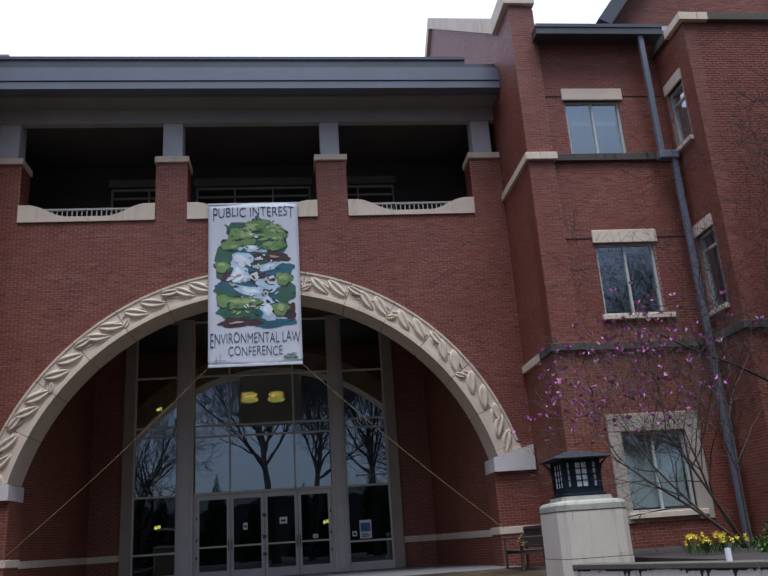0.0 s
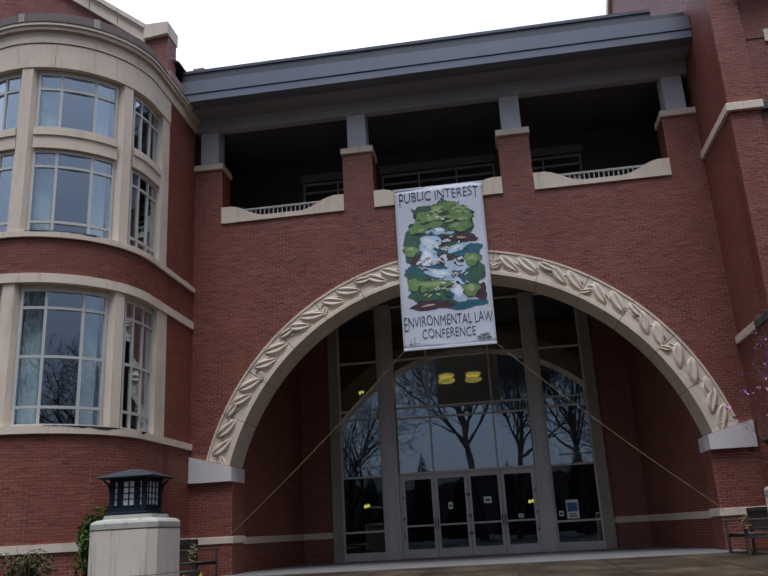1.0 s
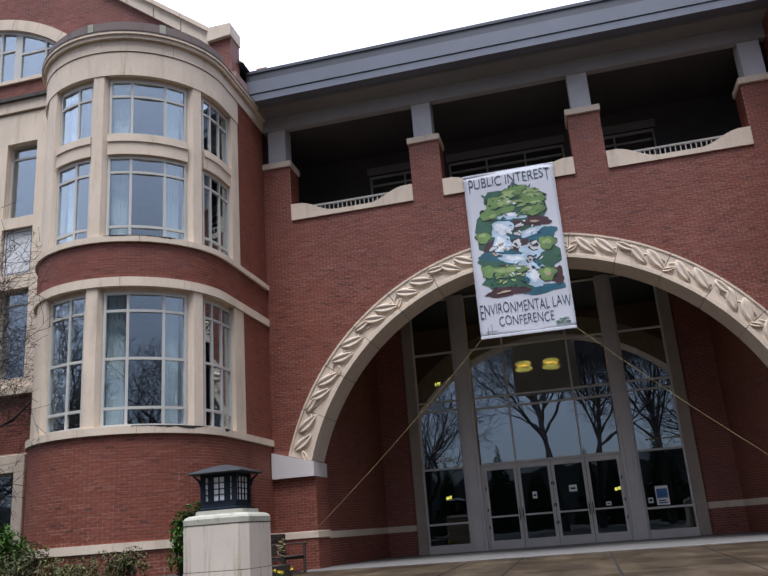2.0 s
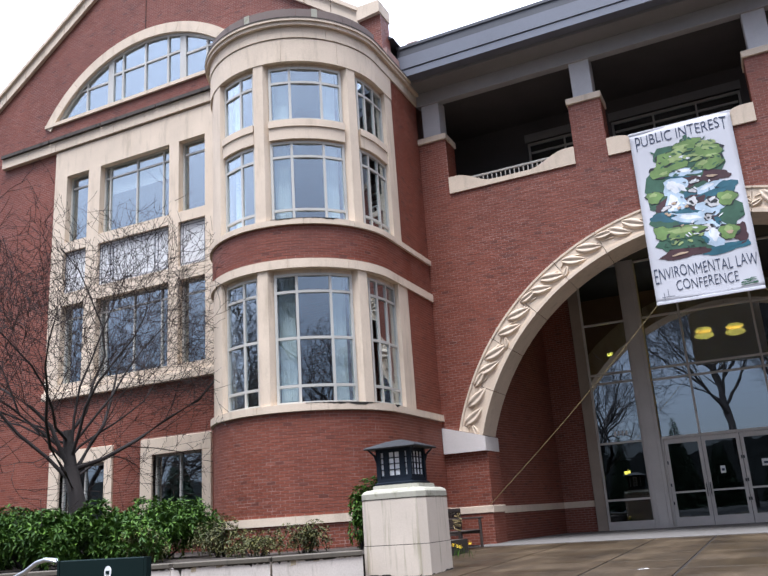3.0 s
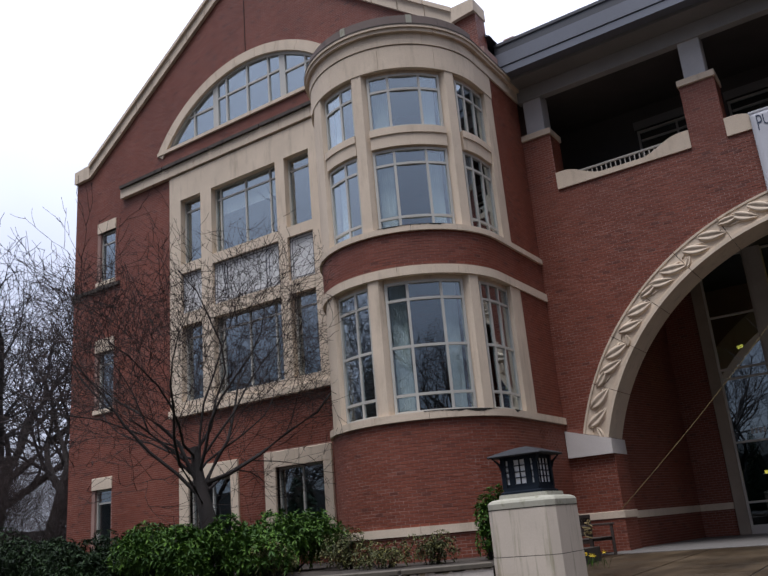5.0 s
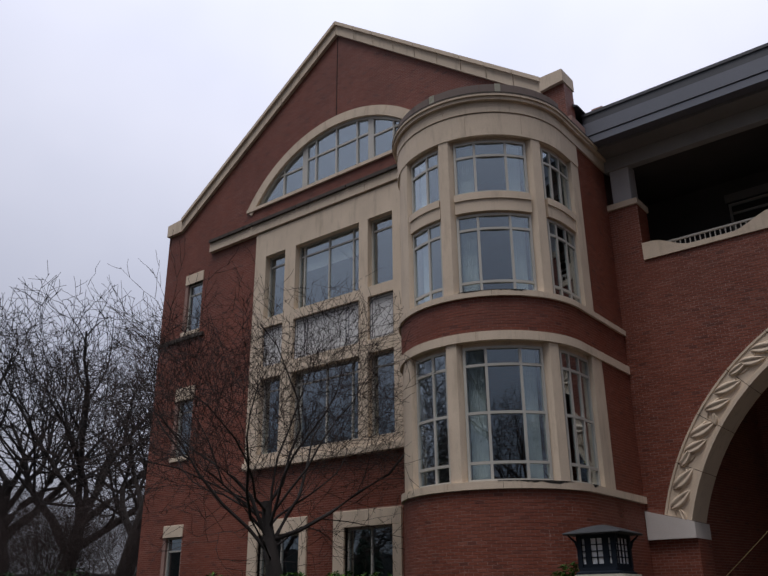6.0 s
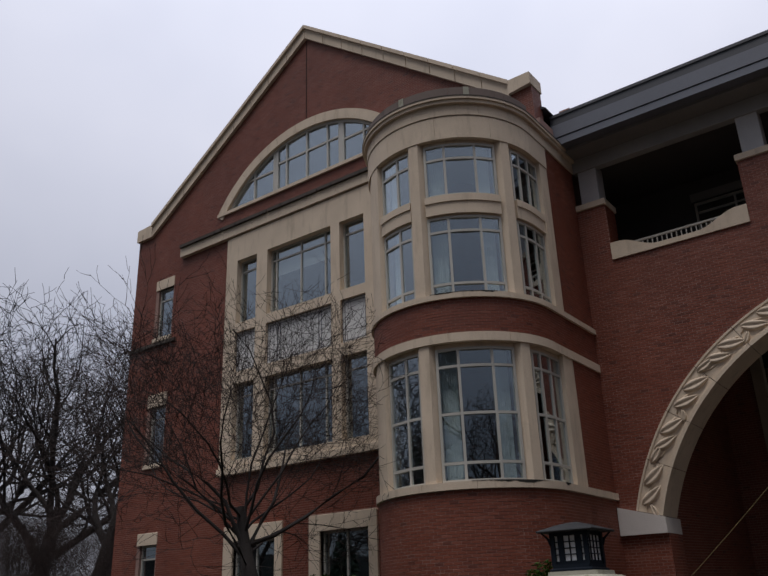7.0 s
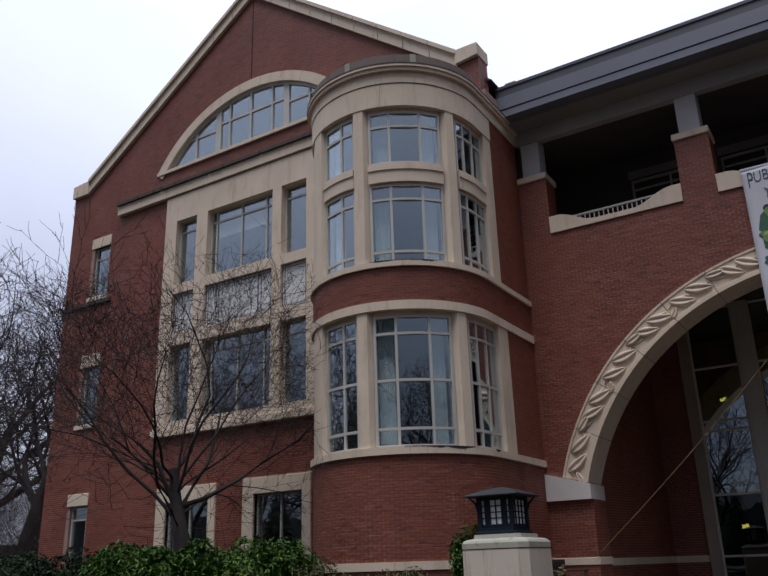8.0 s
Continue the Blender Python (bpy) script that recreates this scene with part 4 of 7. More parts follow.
n = 9
for i in range(n):
    xa, xb = -22.68 + 11.68 * i / n, -22.68 + 11.68 * (i + 1) / n
    part("frieze_stone", boxed((xa + 0.004, xb - 0.004, Y_LEFT - 0.16, Y_LEFT + 0.2, 13.56, 13.92), bevel=0.006), M_STONE, field)
for i in range(5):
    xa, xb = -22.68 + 11.68 * i / 5, -22.68 + 11.68 * (i + 1) / 5
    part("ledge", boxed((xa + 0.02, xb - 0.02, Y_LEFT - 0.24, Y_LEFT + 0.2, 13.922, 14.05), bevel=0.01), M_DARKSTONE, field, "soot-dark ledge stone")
for x in (-17.60, -17.48, -15.80, -15.68):
    part("panel_bead", boxed((x - 0.008, x + 0.008, Y_LEFT, Y_LEFT + 0.025, 8.51, 9.71)), M_METAL, field, "thin grey bead")
for a, b in COLS:
    part("panel", boxed((a, b, Y_LEFT + 0.02, Y_LEFT + 0.12, 8.40, 9.82)), M_PANEL, field, "flat pale grey panel")
    for k, grow in ((0, 0.0), (1, 0.09)):
        d = 0.008
        x0, x1, z0, z1 = a + grow, b - grow, 8.40 + grow, 9.82 - grow
        part("panel_bead", boxed((x0, x0 + d * 2, Y_LEFT + 0.005, Y_LEFT + 0.03, z0, z1), (x1 - d * 2, x1, Y_LEFT + 0.005, Y_LEFT + 0.03, z0, z1), (x0 + d * 2, x1 - d * 2, Y_LEFT + 0.005, Y_LEFT + 0.03, z0, z0 + d * 2), (x0 + d * 2, x1 - d * 2, Y_LEFT + 0.005, Y_LEFT + 0.03, z1 - d * 2, z1)), M_METAL, field, "thin grey bead")
for (a, b), ups in zip(COLS, ([], [-17.80, -16.67, -15.60], [])):
    for (z0, z1), blind in ((UP, 0.95 if ups else 0.0), (LOW, 0.0)):
        window(numbered(), "tall pale-framed office window set in cream stone", a, b, z0, z1, (0, Y_LEFT + 0.16, 0), 0, ups, [z1 - 0.42], blind=blind)
for (a, b, z0, z1), top in zip(SIDE_WINS, (12.98, 8.42, 3.5)):
    window(numbered(), "narrow pale-framed window in brick", a, b, z0, z1, (0, Y_LEFT + 0.14, 0), 0, [], [z1 - 0.45])
    ledge = thing("trim", "cream lintel and sill of a narrow window", "trim", kind="structure")
    part("lintel", boxed((a - 0.15, b + 0.05, Y_LEFT - 0.04, Y_LEFT + 0.2, z1, top), bevel=0.01), M_STONE, ledge)
    part("sill", boxed((a - 0.15, b + 0.05, Y_LEFT - 0.08, Y_LEFT + 0.2, z0 - 0.15, z0), bevel=0.01), M_STONE, ledge)
solid("trim", boxed((GX0 - 0.03, -22.8, Y_LEFT - 0.1, Y_LEFT + 0.1, 10.28, 10.42), bevel=0.01), M_DARKSTONE, "weathered sill course round the wing's corner", "trim", "structure")
for a, b, z0, z1 in LOW_WINS:
    window(numbered(), "ground-floor window with two dark panes and a cream stone surround", a, b, z0, z1, (0, Y_LEFT + 0.16, 0), 0, [(a + b) / 2], [])
    sur = thing("trim", "broad cream stone surround of a ground-floor window", "trim", kind="structure")
    o0, o1 = a - 0.42, b + 0.31
    part("side_stone", boxed((o0, a, Y_LEFT - 0.07, Y_LEFT + 0.22, 0.5, z1), bevel=0.01), M_STONE, sur)
    part("side_stone", boxed((b, o1, Y_LEFT - 0.07, Y_LEFT + 0.22, 0.5, z1), bevel=0.01), M_STONE, sur)
    part("head_stone", boxed((o0, o1, Y_LEFT - 0.07, Y_LEFT + 0.22, z1 + 0.002, z1 + 0.46), bevel=0.01), M_STONE, sur)

# rooms behind the windows of the wing
rooms = thing("wall_inside_wing", "plain dark grey office walls inside the gable wing", "wall", kind="structure")
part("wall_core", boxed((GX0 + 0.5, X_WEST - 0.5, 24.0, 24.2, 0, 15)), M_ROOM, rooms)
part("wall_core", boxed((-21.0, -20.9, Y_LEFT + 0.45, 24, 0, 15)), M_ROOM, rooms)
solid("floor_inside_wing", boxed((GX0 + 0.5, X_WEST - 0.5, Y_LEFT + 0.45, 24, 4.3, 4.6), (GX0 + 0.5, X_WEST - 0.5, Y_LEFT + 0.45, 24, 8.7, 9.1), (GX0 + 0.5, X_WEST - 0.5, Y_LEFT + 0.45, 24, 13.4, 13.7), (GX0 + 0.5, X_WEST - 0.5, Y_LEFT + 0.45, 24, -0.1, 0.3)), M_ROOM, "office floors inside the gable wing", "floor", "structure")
bm = prism([(GX0, 14.8), (GX1, 14.0), (GXM, 20.7)], Y_LEFT + 0.4, 40)
solid("roof_wing", bm, M_METAL_DARK, "dark roof behind the gable", "roof", "structure")

# ---- the round bay ----
bay = thing("wall_round_bay", "round red brick bay with curved cream stone bands", "wall", kind="structure")
ALEFT = -208.0
S = lambda deg: radians(deg) * TR  # noqa: E731


def ring_band(bm, r0, r1, z0, z1, to_wall=True):
    """A band round the bay that runs on along the side wall to the arch wall."""
    curved(bm, ALEFT, 0, r0, r1, z0, z1, 56)
    if to_wall:
        box(bm, TX + r0, TX + r1, TY, Y_WALL - 0.004, z0, z1)
    return bm


BRICK_Z = ((0.0, 3.13), (6.58, 7.44))
for z0, z1 in BRICK_Z:
    part("drum", ring_band(bmesh.new(), TR - 0.35, TR, z0, z1), M_MORTAR, bay)
bricked(bay, [rect(S(-200), 0, 0.0, 0.78), rect(S(-200), 0, 0.95, 3.12)], round_bay, 70, (S(-80), S(-38), 1.0, 3.1))
bricked(bay, [rect(S(-200), 0, 6.58, 7.44)], round_bay, 71, (S(-110), S(0), 6.6, 7.4))
side = thing("wall_side", "red brick side wall between the bay and the arch", "wall", kind="structure")
part("wall_core", boxed((X_WEST - 0.35, X_WEST - 0.001, 18.22, Y_WALL - 0.003, 3.13, 6.58), (X_WEST - 0.35, X_WEST - 0.001, 18.08, Y_WALL - 0.003, 7.44, 13.4), (X_WEST - 0.35, X_WEST - 0.002, 20.5, 30, 8.6, 15.0)), M_MORTAR, side)
bricked(side, [rect(TY, Y_WALL, 0, 0.78), rect(TY, Y_WALL, 0.95, 3.13), rect(18.22, Y_WALL, 3.3, 6.40), rect(TY, Y_WALL, 6.58, 7.44), rect(18.08, Y_WALL, 7.6, 12.36)], facing_east(X_WEST), 72, (18.4, 19.9, 3.3, 6.4))
bricked(side, [rect(20.62, 23, 8.6, 12.3)], facing_east(X_WEST - 0.001), 73)


def band(name, r1, z0, z1, stones, to_wall=True, mat=M_STONE, label=""):
    """A stone band cut into stones by fine joints."""
    for i in range(stones):
        a, b = ALEFT + (0 - ALEFT) * i / stones + 0.08, ALEFT + (0 - ALEFT) * (i + 1) / stones - 0.08
        part(name, curved(bmesh.new(), a, b, TR - 0.3, r1, z0, z1, 10), mat, bay, label)
    if to_wall:
        part(name, boxed((TX + TR - 0.3, TX + r1, TY + 0.004, to_wall if to_wall > 1 else Y_WALL - 0.004, z0, z1)), mat, bay, label)


band("base_band", TR + 0.04, 0.78, 0.95, 6)
band("sill_band", TR + 0.07, 3.13, 3.29, 7)
band("lintel_band", TR + 0.05, 6.39, 6.60, 6)
band("sill_band", TR + 0.07, 7.44, 7.58, 7)
band("frieze_stone", TR + 0.03, 11.73, 12.36, 6, 18.08)
band("frieze_stone", TR + 0.05, 12.385, 12.70, 5)
band("cornice", TR + 0.13, 12.70, 12.80, 6)
band("cornice", TR + 0.17, 12.80, 12.87, 6)
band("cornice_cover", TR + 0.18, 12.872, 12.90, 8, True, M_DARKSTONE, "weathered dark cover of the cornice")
band("parapet_stone", TR + 0.06, 12.90, 13.20, 7, False, M_PARAPET, "brown weathered low parapet stone")
for a in (-92.0, -50.0):
    part("flashing", curved(bmesh.new(), a, a + 3.5, TR - 0.1, TR + 0.075, 12.91, 13.21, 3), M_CAP, bay, "pale patch of flashing")
part("bay_roof", curved(bmesh.new(), -210, 150, 0.02, TR - 0.05, 12.97, 13.1, 60), M_METAL_DARK, bay)

# stone piers and windows of the bay; angles in degrees round its middle
CENTRE, LEFTW, RIGHTW = (-78.5, -31.2), (-116.5, -88.6), (-19.0, 0.0)
COLUMNS = ((-130.0, -118.0, -130.0, -116.5), (-87.6, -81.2, -88.6, -78.5), (-28.2, -22.0, -31.2, -19.0))


def splayed(front_a, front_b, back_a, back_b, r0, r1, z0, z1):
    """A column whose sides open towards the windows behind it."""
    bm = bmesh.new()
    rings = []
    for z in (z0, z1):
        line = [(r1, front_a + (front_b - front_a) * k / 3) for k in range(4)] + [(r0, back_b + (back_a - back_b) * k / 3) for k in range(4)]
        rings.append([bm.verts.new((TX + r * math.cos(radians(a)), TY + r * math.sin(radians(a)), z)) for r, a in line])
    for k in range(8):
        bm.faces.new((rings[0][k], rings[0][(k + 1) % 8], rings[1][(k + 1) % 8], rings[1][k]))
    bm.faces.new(rings[0][::-1]), bm.faces.new(rings[1])
    return bm


for z0, z1, right_end in ((3.29, 6.39, 18.22), (7.58, 11.73, 18.08)):
    for front_a, front_b, back_a, back_b in COLUMNS:
        part("bay_column", splayed(front_a, front_b, back_a, back_b, TR - 0.15, TR + 0.012, z0, z1), M_STONE, bay)
        part("bay_column", curved(bmesh.new(), back_a, back_b, TR - 0.32, TR - 0.15, z0, z1, 4), M_STONE, bay)
    part("bay_column", boxed((TX + TR - 0.32, TX + TR + 0.01, 17.64, right_end, z0, z1)), M_STONE, bay)
    part("bay_column", curved(bmesh.new(), ALEFT, -130, TR - 0.32, TR - 0.02, z0, z1, 12), M_STONE, bay)
for (a, b), tail in ((CENTRE, 0), (LEFTW, 0), (RIGHTW, 17.64)):
    bm = curved(bmesh.new(), a, b, TR - 0.25, TR - 0.03, 9.66, 10.16, 12)
    curved(bm, a, b, TR - 0.05, TR + 0.0, 9.98, 10.16, 12)
    if tail:
        box(bm, TX + TR - 0.25, TX + TR - 0.03, TY, tail, 9.66, 10.16)
        box(bm, TX + TR - 0.05, TX + TR, TY, tail, 9.98, 10.16)
    part("spandrel", bm, M_STONE, bay, "plain curved cream spandrel")


def bay_window(a, b, z0, z1, ups, acrosses, tail=None, tail_ups=(), curtains=()):
    """A curved window between two angles; tail: where its straight end stops, along y."""
    w = thing("window_%d" % numbered(), "curved pale-framed bay window with sheer white curtains", "window", kind="structure", group="bay windows")
    r, f, t = TR - 0.13, 0.035, 0.06
    bm = bmesh.new()
    for z in (z0, z1 - t):
        curved(bm, a, b, r - f, r + f, z, z + t, 14)
        if tail:
            box(bm, TX + r - f, TX + r + f, TY, tail, z, z + t)
    d = math.degrees(t / r)
    curved(bm, a, a + d, r - f, r + f, z0 + t, z1 - t, 1)
    if tail:
        box(bm, TX + r - f, TX + r + f, tail - t, tail, z0 + t, z1 - t)
    else:
        curved(bm, b - d, b, r - f, r + f, z0 + t, z1 - t, 1)
    part("window_frame", bm, M_FRAME, w)
    for u in ups:
        part("mullion", curved(bmesh.new(), u - d / 2, u + d / 2, r - f * 0.9, r + f * 0.9, z0 + t, z1 - t, 1), M_FRAME, w)
    for y in tail_ups:
        part("mullion", boxed((TX + r - f * 0.9, TX + r + f * 0.9, y - t / 2, y + t / 2, z0 + t, z1 - t)), M_FRAME, w)
    for z in acrosses:
        bm = curved(bmesh.new(), a + d, b - (0 if tail else d), r - f * 0.8, r + f * 0.8, z - t / 2, z + t / 2, 14)
        if tail:
            box(bm, TX + r - f * 0.8, TX + r + f * 0.8, TY, tail - t, z - t / 2, z + t / 2)
        part("transom", bm, M_FRAME, w)
    cuts = [a, *ups, b]
    levels = [z0, *acrosses, z1]
    for p, q in zip(cuts, cuts[1:]):
        for lo_z, hi_z in zip(levels, levels[1:]):
            part("pane", curved(bmesh.new(), p, q, r - 0.005, r + 0.005, lo_z, hi_z, 1), M_GLASS, w)
    if tail:
        ys = [TY, *tail_ups, tail]
        for p, q in zip(ys, ys[1:]):
            part("pane", boxed((TX + r - 0.005, TX + r + 0.005, p, q, z0, z1)), M_GLASS, w)
    for p, q in curtains:
        bm = bmesh.new()
        n = 26
        low, top = [], []
        for i in range(n + 1):
            ang = radians(p + (q - p) * i / n)
            rr = r - 0.22 + 0.035 * math.sin(i * 1.9)
            low.append(bm.verts.new((TX + rr * math.cos(ang), TY + rr * math.sin(ang), z0 + 0.03)))
            top.append(bm.verts.new((TX + (r - 0.2) * math.cos(ang), TY + (r - 0.2) * math.sin(ang), z1 - 0.03)))
        for i in range(n):
            bm.faces.new((low[i], low[i + 1], top[i + 1], top[i]))
        part("curtain", bm, M_CURTAIN, w, "sheer white curtain drawn aside", True)


for z0, z1, acrosses in ((3.29, 6.29, (3.70, 4.78, 5.86)), (7.58, 9.62, (7.86, 9.22)), (10.17, 11.64, (11.22,))):
    bay_window(*CENTRE, z0, z1, (-65.0, -45.2), acrosses, curtains=((-78, -67), (-44, -33)))
    bay_window(*LEFTW, z0, z1, (-99.6,), acrosses, curtains=((-114, -104),) if z0 > 7 else ())
    bay_window(*RIGHTW, z0, z1, (-11.0,), acrosses, 17.64, (17.12,))
for (a, b), tail in ((CENTRE, 0), (LEFTW, 0), (RIGHTW, 17.64)):
    for z0, z1 in ((6.285, 6.395), (11.635, 11.735), (9.60, 9.665)):
        bm = curved(bmesh.new(), a, b, TR - 0.2, TR - 0.115, z0, z1, 12)
        if tail:
            box(bm, TX + TR - 0.2, TX + TR - 0.115, TY, tail, z0, z1)
        part("window_head", bm, M_STONE, bay)
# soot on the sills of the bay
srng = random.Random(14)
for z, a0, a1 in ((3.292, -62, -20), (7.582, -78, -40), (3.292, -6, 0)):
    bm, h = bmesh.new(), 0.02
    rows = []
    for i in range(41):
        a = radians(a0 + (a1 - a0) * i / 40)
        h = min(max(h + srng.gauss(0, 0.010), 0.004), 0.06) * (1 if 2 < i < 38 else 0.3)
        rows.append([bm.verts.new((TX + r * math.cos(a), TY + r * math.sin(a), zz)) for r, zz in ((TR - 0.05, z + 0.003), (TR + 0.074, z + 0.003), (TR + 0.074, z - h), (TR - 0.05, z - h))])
    for p, q in zip(rows, rows[1:]):
        for k in range(4):
            bm.faces.new((p[k], q[k], q[(k + 1) % 4], p[(k + 1) % 4]))
    bm.faces.new(rows[0][::-1]), bm.faces.new(rows[-1])
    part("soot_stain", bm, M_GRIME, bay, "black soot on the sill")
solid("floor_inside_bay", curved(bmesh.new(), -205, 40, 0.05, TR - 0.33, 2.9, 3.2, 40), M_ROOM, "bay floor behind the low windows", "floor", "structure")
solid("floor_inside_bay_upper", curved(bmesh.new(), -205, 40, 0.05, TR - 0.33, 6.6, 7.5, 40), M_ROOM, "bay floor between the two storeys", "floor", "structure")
solid("ceiling_inside_bay", curved(bmesh.new(), -205, 40, 0.05, TR - 0.33, 11.7, 12.2, 40), M_ROOM, "dark grey ceiling inside the bay", "ceiling", "structure")
solid("wall_inside_bay", boxed((TX - 2.2, X_WEST - 0.4, 22.5, 22.6, 3.2, 12), (X_WEST - 0.5, X_WEST - 0.42, 18.6, 22.5, 3.2, 12), (TX - 2.3, TX - 2.2, 18.7, 22.5, 3.2, 12)), M_ROOM_DIM, "plain wall inside the bay, darkened to look dim", "wall", "structure")

# ---- the other wing ----
R_WINS = [(7.90, 9.45, 1.02, 2.82), (8.00, 9.52, 5.64, 7.50), (7.76, 9.27, 9.96, 11.55)]
east = thing("wall_east_front", "red brick front of the second wing", "wall", kind="structure")
XE2 = 10.5
eo = [rect(X_EAST, XE2, 0, 13.4)] + [rect(*w) for w in R_WINS]
part("wall_core", slab(eo, 0.4, facing_front(Y_RIGHT)), M_MORTAR, east)
bricked(east, [rect(X_EAST, XE2, 0, 4.76), rect(7.62, 9.80, 0.8, 3.23)], facing_front(Y_RIGHT), 80, (7.3, 10.4, 3.2, 4.7))
bricked(east, [rect(X_EAST, XE2, 4.95, 9.75), rect(8.00, 9.52, 5.64, 7.50)], facing_front(Y_RIGHT), 81)
bricked(east, [rect(X_EAST, XE2, 9.95, 13.4), rect(7.76, 9.27, 9.96, 11.55)], facing_front(Y_RIGHT), 82)
for x0, x1, z in ((7.23, 7.70, 11.66), (9.38, 10.48, 11.66), (7.23, 7.94, 7.62), (9.63, 10.48, 7.62)):
    part("control_joint", boxed((x0, x1, Y_RIGHT - 0.013, Y_RIGHT + 0.02, z, z + 0.022)), M_JOINT, east, "dark sealed joint across the wall")
buttress = thing("buttress", "flat brick buttress at the wing's corner", "buttress", kind="structure")
part("buttress_core", boxed((X_EAST + 0.41, 7.22, Y_RIGHT - 0.12, Y_RIGHT - 0.002, 0, 14.3)), M_MORTAR, buttress)
bricked(buttress, [rect(X_EAST - 0.003, 7.224, 0, 4.76), rect(X_EAST - 0.003, 7.224, 4.95, 9.75), rect(X_EAST - 0.003, 7.224, 9.95, 14.45)], facing_front(Y_RIGHT - 0.12), 83, (6.5, 7.3, 4.9, 9.7))
gside = thing("wall_east_side", "red brick side gable of the second wing", "wall", kind="structure")
go = [(Y_RIGHT - 0.12, 0), (Y_WALL - 0.003, 0), (Y_WALL - 0.003, 8.6), (36, 8.6), (36, 15), (27.4, 21.0), (18.6, 14.45), (Y_RIGHT - 0.12, 14.45)]
part("wall_core", slab([go], 0.4, facing_west(X_EAST)), M_MORTAR, gside)
bricked(gside, [go], facing_west(X_EAST), 84)
eco = thing("coping", "pale stone coping on the side gable", "coping", kind="structure")
for i in range(9):
    s, e = i / 9 + 0.002, (i + 1) / 9 - 0.002
    p, q = (18.7 + 8.7 * s, 14.48 + 6.5 * s), (18.7 + 8.7 * e, 14.48 + 6.5 * e)
    part("coping_stone", slab([[p, q, (q[0], q[1] + 0.52), (p[0], p[1] + 0.52)]], 0.6, facing_west(X_EAST - 0.12)), M_STONE, eco)
part("coping_stone", slab([[(27.4, 20.98), (36, 15), (36, 15.5), (27.4, 21.5)]], 0.6, facing_west(X_EAST - 0.12)), M_STONE, eco)
part("kneeler", boxed((X_EAST - 0.14, 7.28, Y_RIGHT - 0.2, 18.75, 14.45, 14.95), bevel=0.015), M_STONE, eco)
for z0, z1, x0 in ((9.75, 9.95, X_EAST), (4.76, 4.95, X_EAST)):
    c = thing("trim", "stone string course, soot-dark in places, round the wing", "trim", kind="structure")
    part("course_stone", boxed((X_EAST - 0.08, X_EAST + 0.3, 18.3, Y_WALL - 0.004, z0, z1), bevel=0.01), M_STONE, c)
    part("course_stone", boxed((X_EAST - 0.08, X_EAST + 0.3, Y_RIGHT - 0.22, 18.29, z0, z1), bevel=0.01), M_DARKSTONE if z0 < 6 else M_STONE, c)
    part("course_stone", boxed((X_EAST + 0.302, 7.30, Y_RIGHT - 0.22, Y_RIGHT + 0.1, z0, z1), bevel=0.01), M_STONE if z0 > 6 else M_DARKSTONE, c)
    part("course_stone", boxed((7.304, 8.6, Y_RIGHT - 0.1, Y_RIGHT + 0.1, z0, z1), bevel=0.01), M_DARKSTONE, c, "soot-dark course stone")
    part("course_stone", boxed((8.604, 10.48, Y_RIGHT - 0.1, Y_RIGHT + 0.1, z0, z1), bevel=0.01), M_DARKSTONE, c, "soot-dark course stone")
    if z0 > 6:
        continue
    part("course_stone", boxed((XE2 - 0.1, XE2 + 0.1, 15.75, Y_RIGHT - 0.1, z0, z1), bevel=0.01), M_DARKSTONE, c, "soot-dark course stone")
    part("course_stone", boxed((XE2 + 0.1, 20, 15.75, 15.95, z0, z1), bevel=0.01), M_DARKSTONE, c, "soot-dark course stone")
for k, (a, b, z0, z1) in enumerate(R_WINS):
    window(numbered(), ("ground-floor window in a cream surround behind a magnolia", "two-pane pale-framed window with a cream lintel", "two-pane pale-framed window below a cream lintel")[k], a, b, z0, z1, (0, Y_RIGHT + 0.12, 0), 0, [(a + b) / 2], [], blind=(1.7, 0.22, 0.62)[k])
    t = thing("trim", "cream stone lintel and sill of the wing's window", "trim", kind="structure")
    if k == 0:
        part("side_stone", boxed((a - 0.3, a, Y_RIGHT - 0.06, Y_RIGHT + 0.2, 0.8, z1), bevel=0.01), M_WORN, t)
        part("side_stone", boxed((b, b + 0.36, Y_RIGHT - 0.06, Y_RIGHT + 0.2, 0.8, z1), bevel=0.01), M_WORN, t)
        part("head_stone", boxed((a - 0.3, b + 0.36, Y_RIGHT - 0.06, Y_RIGHT + 0.2, z1 + 0.002, 3.23), bevel=0.01), M_WORN, t)
    else:
        part("lintel", boxed((a - 0.05, b + 0.1, Y_RIGHT - 0.05, Y_RIGHT + 0.2, z1, z1 + 0.34), bevel=0.01), M_STONE, t)
    if k < 2:
        part("sill", boxed((a - 0.1, b + 0.22, Y_RIGHT - 0.1, Y_RIGHT + 0.2, z0 - 0.13, z0 - 0.002), bevel=0.01), M_STONE, t)
gut = thing("gutter", "dark blue-grey metal gutter along the wing's eaves", "gutter", kind="structure")
part("gutter_body", boxed((7.1, 10.6, Y_RIGHT - 0.5, Y_RIGHT + 0.2, 13.28, 13.55), (7.1, 10.6, Y_RIGHT - 0.52, Y_RIGHT - 0.46, 13.48, 13.58)), M_METAL_DARK, gut)
